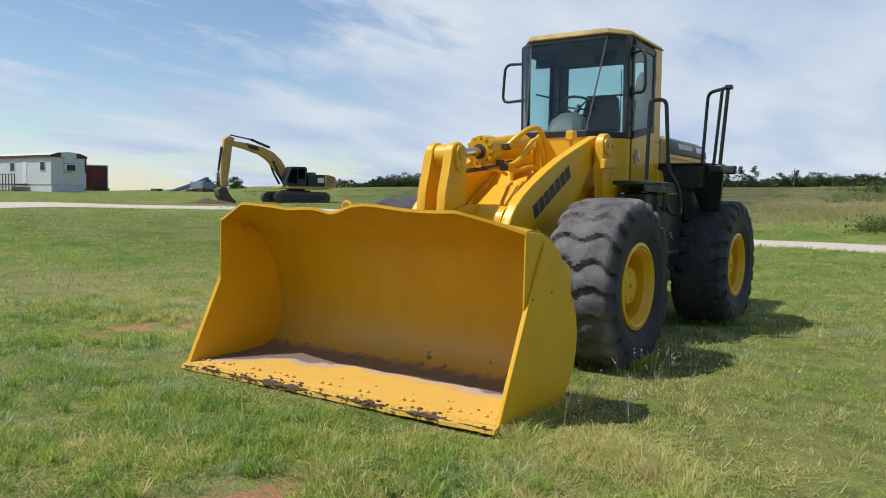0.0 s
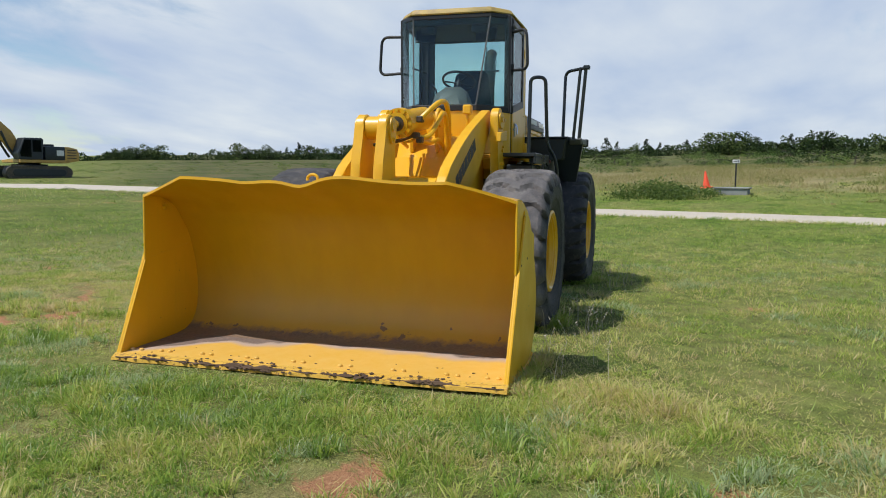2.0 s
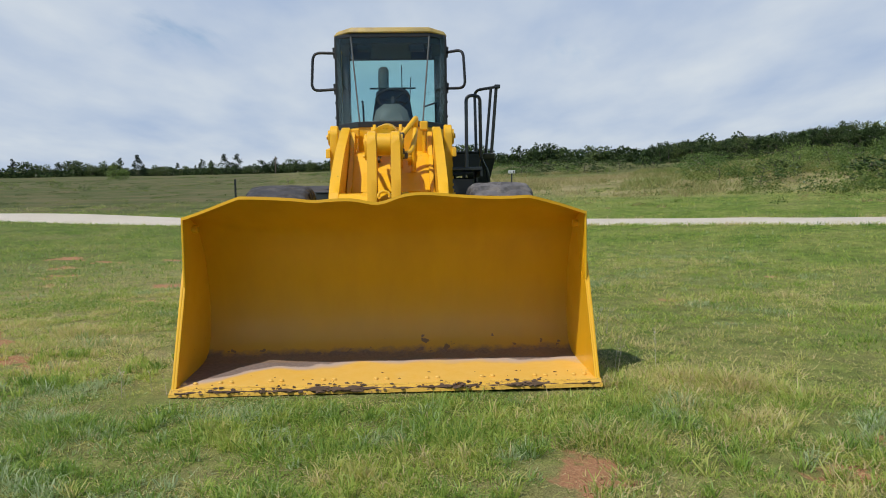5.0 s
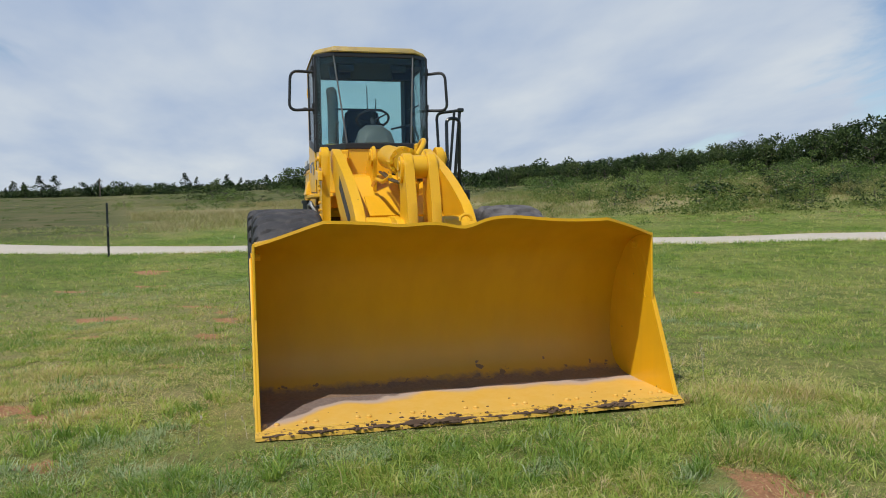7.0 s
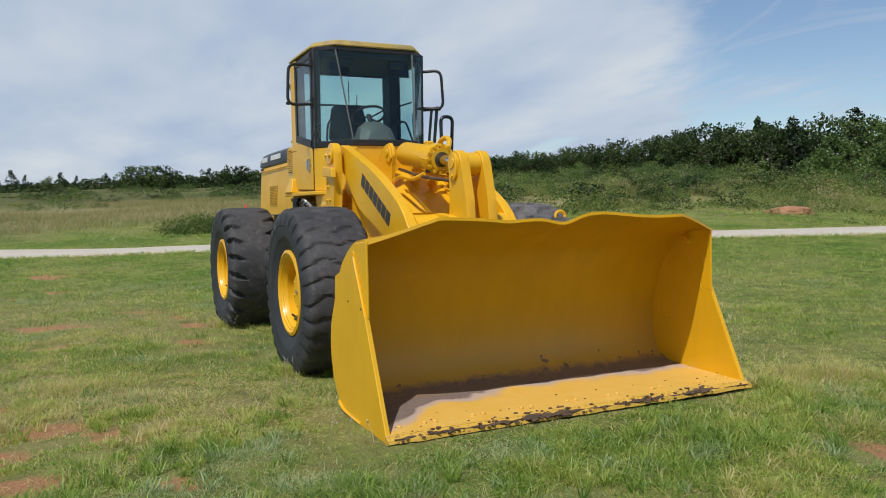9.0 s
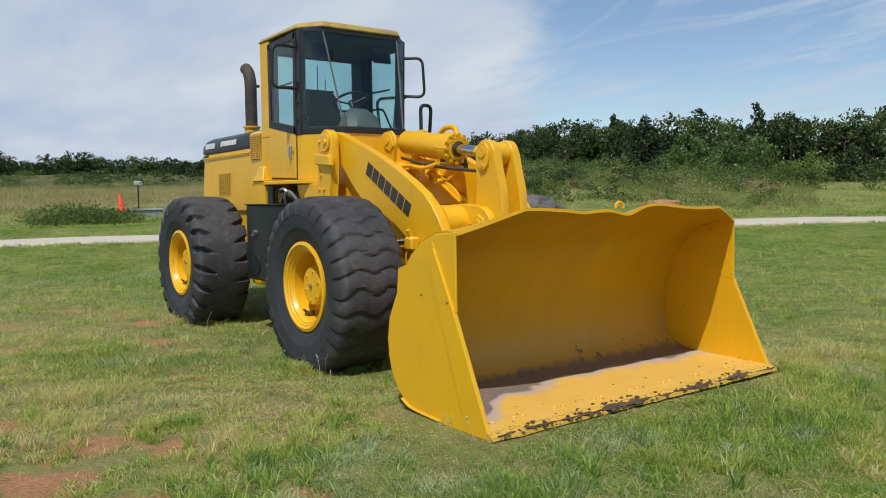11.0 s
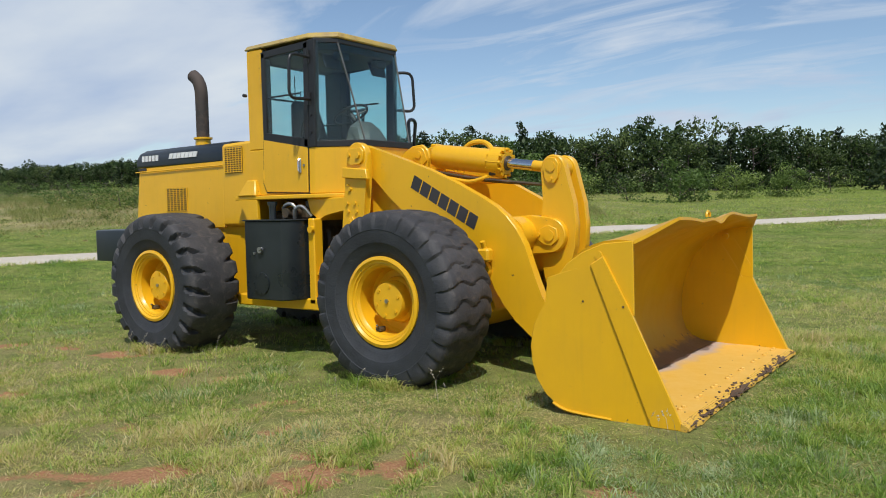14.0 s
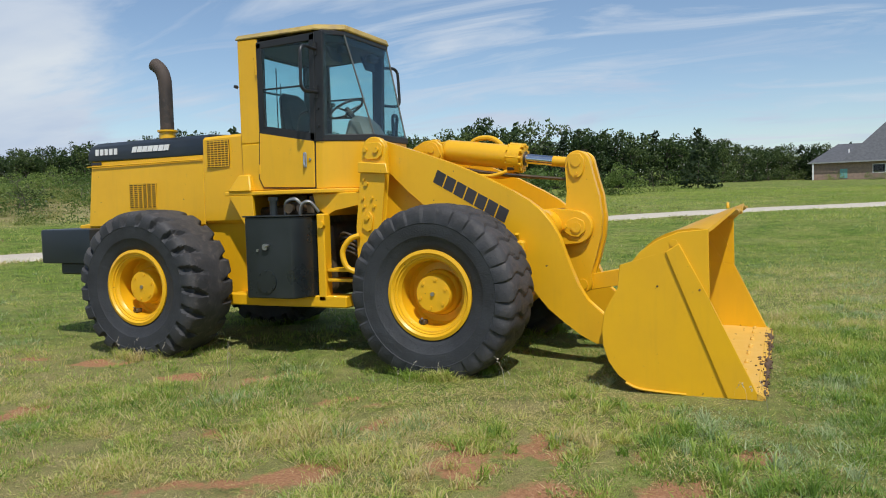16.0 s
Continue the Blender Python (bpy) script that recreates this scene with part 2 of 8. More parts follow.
bounce_tint.inputs["To Min"].default_value, bounce_tint.inputs["To Max"].default_value = 0.45, 0.0
link(nt, hz.outputs[0], bounce_tint.inputs["Value"])
mp = nt.nodes.new("ShaderNodeMapping"); mp.inputs["Scale"].default_value = (2.0, 3.0, 1.2)
link(nt, tc.outputs["Object"], mp.inputs[0])
brushed = noise_tex(nt, 1.3, 6, 0.6, vec=mp.outputs[0])
worn = mix_col(nt, ramp_tex(nt, brushed.outputs["Fac"], [(0.38, grey(0)), (0.66, grey(1))]).outputs[0], (0.61, 0.325, 0.004), (0.555, 0.292, 0.005))
c1 = mix_col(nt, bounce_tint.outputs[0], worn, (0.46, 0.31, 0.10))
stain = nt.nodes.new("ShaderNodeMapRange")
stain.inputs["From Min"].default_value, stain.inputs["From Max"].default_value = 0.160, 0.195
stain.inputs["To Min"].default_value, stain.inputs["To Max"].default_value = 0.92, 0.0
hb = nt.nodes.new("ShaderNodeMath"); hb.operation = "MULTIPLY_ADD"; hb.inputs[1].default_value = 0.13
spots = noise_tex(nt, 6.5, 5, 0.62)
link(nt, spots.outputs["Fac"], hb.inputs[0]); link(nt, sp.outputs["Z"], hb.inputs[2])
link(nt, hb.outputs[0], stain.inputs["Value"])
# splashes of soil above the stain
drop = noise_tex(nt, 10.0, 3, 0.5)
low = nt.nodes.new("ShaderNodeMapRange")
low.inputs["From Min"].default_value, low.inputs["From Max"].default_value = 0.11, 0.27
low.inputs["To Min"].default_value, low.inputs["To Max"].default_value = 0.06, -0.12
link(nt, sp.outputs["Z"], low.inputs["Value"])
wet = nt.nodes.new("ShaderNodeMath"); wet.operation = "ADD"
link(nt, drop.outputs["Fac"], wet.inputs[0]); link(nt, low.outputs[0], wet.inputs[1])
c1 = mix_col(nt, ramp_tex(nt, wet.outputs[0], [(0.655, grey(0)), (0.68, grey(0.85))]).outputs[0], c1, (0.15, 0.10, 0.08))
link(nt, mix_col(nt, stain.outputs[0], c1, ramp_tex(nt, nb_.outputs["Fac"], [(0.3, (0.15, 0.105, 0.085)), (0.7, (0.22, 0.165, 0.14))]).outputs[0]), b.inputs["Base Color"])
b.inputs["Specular IOR Level"].default_value = 0.35
link(nt, ramp_tex(nt, na.outputs["Fac"], [(0.3, grey(0.33)), (0.8, grey(0.5))]).outputs[0], b.inputs["Roughness"])
bump(nt, nb_.outputs["Fac"], b, 0.08, 0.004)

# wear edge: paint rubbed through to rust, and the soil caked on it
RUST, nt, b = material("rusty_edge")
na, nb_ = noise_tex(nt, 34, 6, 0.7), noise_tex(nt, 60, 5)
link(nt, ramp_tex(nt, na.outputs["Fac"], [(0.30, (0.06, 0.032, 0.018)), (0.38, (0.22, 0.12, 0.05)), (0.43, (0.58, 0.34, 0.04)), (0.70, (0.68, 0.42, 0.07))]).outputs[0], b.inputs["Base Color"])
b.inputs["Roughness"].default_value = 0.85
bump(nt, nb_.outputs["Fac"], b, 0.6, 0.008)
CAKED = paint("caked_soil", (0.085, 0.050, 0.030), (0.14, 0.090, 0.055), 0.95, dirt=(0.16, 0.10, 0.06), dirty=0.55, bumps=0.9)


def rubber(name, side, tread_a, tread_b, dusty, bumpy):
    """Black rubber: one tone for the sidewalls, another for the worn dusty tread."""
    m, nt, b = material(name)
    na, nb_, nc = noise_tex(nt, 3.5, 6, 0.65), noise_tex(nt, 42, 6, 0.7), noise_tex(nt, 12, 8, 0.7, distort=0.6)
    at = nt.nodes.new("ShaderNodeAttribute"); at.attribute_name = "tread"
    c0 = mix_col(nt, ramp_tex(nt, na.outputs["Fac"], [(0.38, grey(0)), (0.66, grey(1))]).outputs[0], side, tuple(k * 1.7 for k in side))
    c1 = mix_col(nt, ramp_tex(nt, na.outputs["Fac"], [(0.36, grey(0)), (0.66, grey(1))]).outputs[0], tread_a, tread_b)
    c2 = mix_col(nt, ramp_tex(nt, nc.outputs["Fac"], [(0.52, grey(0)), (0.70, grey(dusty))]).outputs[0], c1, (0.22, 0.185, 0.16))
    link(nt, mix_col(nt, at.outputs["Fac"], c0, c2), b.inputs["Base Color"])
    b.inputs["Roughness"].default_value = 0.68
    mx = nt.nodes.new("ShaderNodeMath"); mx.operation = "MULTIPLY_ADD"; mx.inputs[1].default_value = 0.6
    link(nt, nc.outputs["Fac"], mx.inputs[0]); link(nt, nb_.outputs["Fac"], mx.inputs[2])
    bump(nt, mx.outputs[0], b, bumpy, 0.012)
    return m


TYRE = rubber("tyre_rubber", (0.020, 0.022, 0.026), (0.028, 0.028, 0.031), (0.058, 0.055, 0.056), 0.30, 0.5)
# front left tyre: lit tread and shaded sidewall put into its tones
WORN = rubber("worn_tyre_rubber", (0.018, 0.020, 0.024), (0.070, 0.066, 0.068), (0.18, 0.168, 0.162), 0.45, 0.9)
HOSE = rubber("hose_rubber", (0.020, 0.021, 0.024), (0.03, 0.03, 0.03), (0.04, 0.04, 0.04), 0.2, 0.1)


def pane_glass(name, tint):
    m = bpy.data.materials.new(name)
    m.use_nodes = True
    nt = m.node_tree
    nt.nodes.clear()
    tr = nt.nodes.new("ShaderNodeBsdfTransparent"); tr.inputs[0].default_value = (*tint, 1)
    gl = nt.nodes.new("ShaderNodeBsdfGlossy"); gl.inputs["Roughness"].default_value = 0.03
    lw = nt.nodes.new("ShaderNodeLayerWeight"); lw.inputs["Blend"].default_value = 0.5
    pw = nt.nodes.new("ShaderNodeMath"); pw.operation = "POWER"; pw.inputs[1].default_value = 4.0
    fr = nt.nodes.new("ShaderNodeMath"); fr.operation = "MULTIPLY_ADD"; fr.inputs[1].default_value, fr.inputs[2].default_value = 0.55, 0.035
    link(nt, lw.outputs["Facing"], pw.inputs[0]); link(nt, pw.outputs[0], fr.inputs[0])
    mx, out = nt.nodes.new("ShaderNodeMixShader"), nt.nodes.new("ShaderNodeOutputMaterial")
    link(nt, fr.outputs[0], mx.inputs[0]); link(nt, tr.outputs[0], mx.inputs[1]); link(nt, gl.outputs[0], mx.inputs[2])
    link(nt, mx.outputs[0], out.inputs[0])
    return m


GLASS = pane_glass("tinted_glass", (0.80, 0.915, 0.905))
DARKGLASS = pane_glass("dark_window", (0.25, 0.27, 0.28))


def leafy(name, stops, trans=0.35, tone=False, vary=0.0):
    """Leaves and blades: colour by the leaf and by the tuft or tree, some light shining through."""
    m = bpy.data.materials.new(name)
    m.use_nodes = True
    nt = m.node_tree
    nt.nodes.clear()
    src = nt.nodes.new("ShaderNodeNewGeometry").outputs["Random Per Island"]
    if tone:
        at = nt.nodes.new("ShaderNodeAttribute"); at.attribute_name = "tone"
        mad = nt.nodes.new("ShaderNodeMath"); mad.operation = "MULTIPLY_ADD"
        mad.inputs[1].default_value, mad.use_clamp = 0.27, True
        link(nt, src, mad.inputs[0]); link(nt, at.outputs["Fac"], mad.inputs[2])
        src = mad.outputs[0]
    col = ramp_tex(nt, src, stops).outputs[0]
    if vary:
        oi = nt.nodes.new("ShaderNodeObjectInfo")
        hs = nt.nodes.new("ShaderNodeHueSaturation")
        mr, mh = nt.nodes.new("ShaderNodeMapRange"), nt.nodes.new("ShaderNodeMapRange")
        mr.inputs["To Min"].default_value, mr.inputs["To Max"].default_value = 1 - vary, 1 + vary
        mh.inputs["To Min"].default_value, mh.inputs["To Max"].default_value = 0.515, 0.475
        link(nt, oi.outputs["Random"], mr.inputs["Value"]); link(nt, oi.outputs["Random"], mh.inputs["Value"])
        link(nt, mr.outputs[0], hs.inputs["Value"]); link(nt, mh.outputs[0], hs.inputs["Hue"])
        link(nt, col, hs.inputs["Color"])
        col = hs.outputs[0]
    d, t = nt.nodes.new("ShaderNodeBsdfDiffuse"), nt.nodes.new("ShaderNodeBsdfTranslucent")
    g = nt.nodes.new("ShaderNodeBsdfGlossy"); g.inputs["Roughness"].default_value = 0.45
    link(nt, col, d.inputs[0]); link(nt, col, t.inputs[0])
    mx, mg, out = nt.nodes.new("ShaderNodeMixShader"), nt.nodes.new("ShaderNodeMixShader"), nt.nodes.new("ShaderNodeOutputMaterial")
    mx.inputs[0].default_value, mg.inputs[0].default_value = trans, 0.025
    link(nt, d.outputs[0], mx.inputs[1]); link(nt, t.outputs[0], mx.inputs[2])
    link(nt, mx.outputs[0], mg.inputs[1]); link(nt, g.outputs[0], mg.inputs[2])
    link(nt, mg.outputs[0], out.inputs[0])
    return m


BLADE = leafy("grass_blades", [(0.0, (0.471, 0.556, 0.300)), (0.11, (0.364, 0.471, 0.182)), (0.22, (0.150, 0.268, 0.045)), (0.45, (0.284, 0.423, 0.070)), (0.70, (0.482, 0.551, 0.123)), (0.86, (0.642, 0.589, 0.214)), (1.0, (0.700, 0.578, 0.310))], 0.52, True)
LEAF_A = leafy("oak_leaves", [(0.0, (0.022, 0.042, 0.014)), (0.55, (0.050, 0.086, 0.024)), (1.0, (0.115, 0.170, 0.048))], 0.28, vary=0.4)
LEAF_B = leafy("cedar_leaves", [(0.0, (0.015, 0.029, 0.013)), (0.6, (0.026, 0.047, 0.019)), (1.0, (0.048, 0.074, 0.028))], 0.18, vary=0.3)
LEAF_C = leafy("bright_leaves", [(0.0, (0.075, 0.135, 0.028)), (0.6, (0.14, 0.22, 0.05)), (1.0, (0.22, 0.31, 0.085))], 0.48, vary=0.3)
WEED = leafy("weed_leaves", [(0.0, (0.045, 0.085, 0.02)), (0.35, (0.10, 0.16, 0.035)), (0.65, (0.22, 0.28, 0.065)), (0.85, (0.36, 0.33, 0.12)), (1.0, (0.48, 0.39, 0.20))], 0.5, True)
SEEDS = leafy("seed_heads", [(0.0, (0.45, 0.40, 0.32)), (1.0, (0.62, 0.56, 0.46))], 0.4)
BARK = paint("bark", (0.075, 0.06, 0.05), (0.12, 0.10, 0.085), 0.9, bumps=0.6)

# ground: thatch and low grass with bare red clay where the mesh says so
GROUND, nt, b = material("field")
at = nt.nodes.new("ShaderNodeAttribute"); at.attribute_name = "bare"
af = nt.nodes.new("ShaderNodeAttribute"); af.attribute_name = "dry"
n1, n2, n3, n4 = noise_tex(nt, 0.35, 6, 0.6), noise_tex(nt, 5.0, 6, 0.7), noise_tex(nt, 55, 5, 0.7), noise_tex(nt, 0.045, 5, 0.6)
n6 = noise_tex(nt, 85, 5, 0.8, distort=2.2)
gf = nt.nodes.new("ShaderNodeMath"); gf.operation = "MULTIPLY_ADD"; gf.inputs[1].default_value = 0.6
link(nt, n2.outputs["Fac"], gf.inputs[0]); link(nt, n6.outputs["Fac"], gf.inputs[2])
# darkest stops put the shade between blades into the colour
lush = ramp_tex(nt, gf.outputs[0], [(0.66, (0.018, 0.032, 0.006)), (0.82, (0.095, 0.165, 0.020)), (0.98, (0.26, 0.36, 0.050))])
pale = ramp_tex(nt, gf.outputs[0], [(0.62, (0.045, 0.055, 0.012)), (0.80, (0.170, 0.205, 0.042)), (0.98, (0.35, 0.38, 0.110))])
n8 = noise_tex(nt, 0.75, 7, 0.62)
green_mix = mix_col(nt, ramp_tex(nt, n8.outputs["Fac"], [(0.40, grey(0)), (0.60, grey(1))]).outputs[0], lush.outputs[0], pale.outputs[0])
thatch = ramp_tex(nt, n6.outputs["Fac"], [(0.36, (0.05, 0.04, 0.019)), (0.50, (0.27, 0.23, 0.095)), (0.64, (0.52, 0.45, 0.22))])
k1 = ramp_tex(nt, n1.outputs["Fac"], [(0.50, grey(0.02)), (0.70, grey(0.42))])
close = nt.nodes.new("ShaderNodeAttribute"); close.attribute_name = "close"
n7 = noise_tex(nt, 3.1, 6, 0.65)
k7 = ramp_tex(nt, n7.outputs["Fac"], [(0.34, grey(0.25)), (0.60, grey(0.95))])
kc = nt.nodes.new("ShaderNodeMath"); kc.operation = "MULTIPLY"
link(nt, close.outputs["Fac"], kc.inputs[0]); link(nt, k7.outputs[0], kc.inputs[1])
km = nt.nodes.new("ShaderNodeMath"); km.operation = "MAXIMUM"
link(nt, kc.outputs[0], km.inputs[0]); link(nt, k1.outputs[0], km.inputs[1])
c1 = mix_col(nt, km.outputs[0], green_mix, thatch.outputs[0])
k4 = ramp_tex(nt, n4.outputs["Fac"], [(0.34, grey(0)), (0.54, grey(1))])
k5 = ramp_tex(nt, n1.outputs["Fac"], [(0.38, grey(0)), (0.64, grey(1))])
far_a = mix_col(nt, k5.outputs[0], (0.085, 0.125, 0.028), (0.165, 0.185, 0.055))
far_b = mix_col(nt, k5.outputs[0], (0.20, 0.175, 0.075), (0.33, 0.275, 0.140))
far_tan = mix_col(nt, k4.outputs[0], far_a, far_b)
olive = nt.nodes.new("ShaderNodeAttribute"); olive.attribute_name = "olive"
c2 = mix_col(nt, olive.outputs["Fac"], mix_col(nt, af.outputs["Fac"], c1, far_tan), mix_col(nt, k5.outputs[0], (0.062, 0.080, 0.024), (0.120, 0.105, 0.050)))
clay = ramp_tex(nt, n3.outputs["Fac"], [(0.25, (0.20, 0.10, 0.055)), (0.55, (0.42, 0.215, 0.110)), (0.8, (0.56, 0.37, 0.23))])
edge = nt.nodes.new("ShaderNodeMath"); edge.operation = "MULTIPLY_ADD"; edge.inputs[1].default_value = 1.3
n5 = noise_tex(nt, 7, 8, 0.72)
lo5 = nt.nodes.new("ShaderNodeMath"); lo5.operation = "SUBTRACT"; lo5.inputs[1].default_value = 0.28
link(nt, n5.outputs["Fac"], lo5.inputs[0])
link(nt, lo5.outputs[0], edge.inputs[0]); link(nt, at.outputs["Fac"], edge.inputs[2])
sharp = ramp_tex(nt, edge.outputs[0], [(0.72, grey(0)), (0.90, grey(1))])
link(nt, mix_col(nt, sharp.outputs[0], c2, clay.outputs[0]), b.inputs["Base Color"])
b.inputs["Roughness"].default_value = 0.95
b.inputs["Specular IOR Level"].default_value = 0.15
mx = nt.nodes.new("ShaderNodeMath"); mx.operation = "MULTIPLY_ADD"; mx.inputs[1].default_value = 0.5
link(nt, n3.outputs["Fac"], mx.inputs[0]); link(nt, n2.outputs["Fac"], mx.inputs[2])
bump(nt, mx.outputs[0], b, 0.9, 0.04)

GRAVEL, nt, b = material("gravel")
n1, n2 = noise_tex(nt, 1.2, 5), noise_tex(nt, 30, 6, 0.75)
c1 = ramp_tex(nt, n2.outputs["Fac"], [(0.3, (0.38, 0.335, 0.27)), (0.7, (0.66, 0.60, 0.50))])
link(nt, mix_col(nt, ramp_tex(nt, n1.outputs["Fac"], [(0.45, grey(0)), (0.75, grey(0.5))]).outputs[0], c1.outputs[0], (0.44, 0.37, 0.28)), b.inputs["Base Color"])
b.inputs["Roughness"].default_value = 0.95
bump(nt, n2.outputs["Fac"], b, 0.7, 0.02)


# ---- mesh helpers ----
def finish(name, bm, mat, smooth=32):
    bmesh.ops.recalc_face_normals(bm, faces=bm.faces[:])
    me = bpy.data.meshes.new(name)
    bm.to_mesh(me)
    bm.free()
    me.materials.append(mat)
    me.polygons.foreach_set("use_smooth", [True] * len(me.polygons))
    me.set_sharp_from_angle(angle=radians(smooth))
    return me


def part(name, bm, mat, parent, label="", smooth=32):
    """One mesh object under a thing or under a part; built in the world's metres."""
    ob = new(name, finish(name, bm, mat, smooth))
    ob.parent = parent
    if parent.parent is None:
        ob.matrix_parent_inverse = parent.matrix_basis.inverted()
    if label:
        ob["label"] = label
    return ob


def thing(name, at, label, category, group="", kind=""):
    ob = new(name)
    ob.empty_display_size = 0.2
    ob.location = at
    return tagged(ob, label, category, group, kind)


def bev(bm, faces, width, seg=1):
    if width > 0:
        edges = list({e for f in faces for e in f.edges})
        bmesh.ops.bevel(bm, geom=edges, offset=width, segments=seg, affect="EDGES", profile=0.6, clamp_overlap=True)


def prism(bm, pts, lo, hi, axis="y", bevel=0.0, seg=1):
    """A flat outline drawn out along an axis. pts: (x, z) for y, (x, y) for z, (y, z) for x."""
    def at(p, h):
        return {"y": (p[0], h, p[1]), "z": (p[0], p[1], h), "x": (h, p[0], p[1])}[axis]
    a = [bm.verts.new(at(p, lo)) for p in pts]
    c = [bm.verts.new(at(p, hi)) for p in pts]
    n = len(pts)
    faces = [bm.faces.new(a), bm.faces.new(c[::-1])]
    faces += [bm.faces.new((a[i], a[(i + 1) % n], c[(i + 1) % n], c[i])) for i in range(n)]
    bev(bm, faces, bevel, seg)
    return bm


def box(bm, x0, x1, y0, y1, z0, z1, bevel=0.0, seg=1):
    return prism(bm, [(x0, z0), (x1, z0), (x1, z1), (x0, z1)], y0, y1, "y", bevel, seg)


def hexa(bm, low, high, bevel=0.0):
    """A solid between two outlines of equal count in any plane."""
    a = [bm.verts.new(p) for p in low]
    c = [bm.verts.new(p) for p in high]
    n = len(low)
    faces = [bm.faces.new(a), bm.faces.new(c[::-1])]
    faces += [bm.faces.new((a[i], a[(i + 1) % n], c[(i + 1) % n], c[i])) for i in range(n)]
    bev(bm, faces, bevel)
    return bm


def smooth_path(pts, step=6):
    P = [Vector(p) for p in pts]
    out = []
    for i in range(len(P) - 1):
        p0, p1, p2, p3 = P[max(i - 1, 0)], P[i], P[i + 1], P[min(i + 2, len(P) - 1)]
        for k in range(step):
            t = k / step
            out.append(0.5 * ((2 * p1) + (p2 - p0) * t + (2 * p0 - 5 * p1 + 4 * p2 - p3) * t * t + (3 * p1 - p0 - 3 * p2 + p3) * t ** 3))
    return out + [P[-1]]


def tube(bm, pts, r, n=10, radii=None):
    P = [Vector(p) for p in pts]
    rings, side = [], None
    for i, p in enumerate(P):
        d = (P[min(i + 1, len(P) - 1)] - P[max(i - 1, 0)]).normalized()
        if side is None:
            side = d.cross(Vector((0, 0, 1)) if abs(d.z) < 0.9 else Vector((1, 0, 0))).normalized()
        side = (side - d * side.dot(d)).normalized()
        other = d.cross(side)
        rr = radii[i] if radii else r
        rings.append([bm.verts.new(p + (side * math.cos(2 * math.pi * k / n) + other * math.sin(2 * math.pi * k / n)) * rr) for k in range(n)])
    for a, c in zip(rings, rings[1:]):
        for k in range(n):
            bm.faces.new((a[k], a[(k + 1) % n], c[(k + 1) % n], c[k]))
    bm.faces.new(rings[0][::-1])
    bm.faces.new(rings[-1])
    return bm


def cyl(bm, a, c, r, n=20, r2=None):
    return tube(bm, [a, c], r, n, [r, r if r2 is None else r2])


def bent(pts, rad=0.06, n=5):
    """A bar's line with rounded corners."""
    P = [Vector(p) for p in pts]
    out = [P[0]]
    for a, b_, c in zip(P, P[1:], P[2:]):
        u, v = (a - b_).normalized(), (c - b_).normalized()
        q = min(rad, (a - b_).length * 0.45, (c - b_).length * 0.45)
        s, e = b_ + u * q, b_ + v * q
        out += [s.lerp(b_, t).lerp(b_.lerp(e, t), t) for t in [k / n for k in range(n + 1)]]
    return out + [P[-1]]


def lathe(bm, profile, centre, n=48, closed=False):
    """profile: (radius, y) turned about the y axis through centre."""
    cx, cy, cz = centre
    rings = [[bm.verts.new((cx + r * math.cos(2 * math.pi * k / n), cy + y, cz + r * math.sin(2 * math.pi * k / n))) for k in range(n)] for r, y in profile]
    pairs = list(zip(rings, rings[1:])) + ([(rings[-1], rings[0])] if closed else [])
    for a, c in pairs:
        for k in range(n):
            bm.faces.new((a[k], a[(k + 1) % n], c[(k + 1) % n], c[k]))
    return bm


def disc_pts(cx, cz, r, a0, a1, n=8):
    return [(cx + r * math.cos(radians(a0 + (a1 - a0) * k / n)), cz + r * math.sin(radians(a0 + (a1 - a0) * k / n))) for k in range(n + 1)]


def bolt(bm, p, axis, r=0.018, h=0.014):
    p, axis = Vector(p), Vector(axis)
    tube(bm, [p - axis * 0.004, p + axis * h], r, 6)


def B():
    return bmesh.new()


# ---- terrain ----
# heading in degrees: distance of the far edge, its height as an angle from the eye, where the rise begins
LAND = [(0, 200, 0.0, 9), (60, 200, 0.4, 9), (84, 150, 0.75, 9), (98, 112, 0.72, 9), (106, 95, 0.62, 9), (117, 85, 0.55, 9), (127, 76, 0.9, 9), (137, 76, 1.45, 9),
        (150, 85, 1.5, 9), (161, 130, 1.62, 9), (177, 160, 1.55, 9), (190, 180, 1.25, 9), (205, 190, 1.1, 9), (217, 190, 0.88, 9), (230, 150, 0.55, 9), (240, 100, 0.35, 9), (255, 120, 0.3, 9), (300, 200, 0.0, 9), (360, 200, 0.0, 9)]
LA, LR, LE, LB = (np.array(c, float) for c in zip(*LAND))
# near edge of the gravel road
ROAD = [(26, -50), (4, -41), (-9, -37.5), (-17, -36.5), (-23.2, -33), (-24.3, -25), (-21.9, -15.6), (-17.9, -7.3), (-16.4, -2.6), (-15.6, 0.6), (-14.7, 3.6), (-12.6, 7.2), (-10.6, 10.3), (-9.1, 13.0), (-7.9, 16), (-6.9, 19.6), (-5.5, 22.6), (-3.4, 25.2), (-0.3, 29.4), (3.6, 33.6), (26, 52)]
ROAD_WIDE = [30, 22, 14, 7, 5.5, 5.0, 4.4, 3.1, 2.6, 2.4, 2.3, 2.0, 1.9, 2.0, 2.1, 2.4, 2.6, 2.8, 3.0, 3.2, 4]


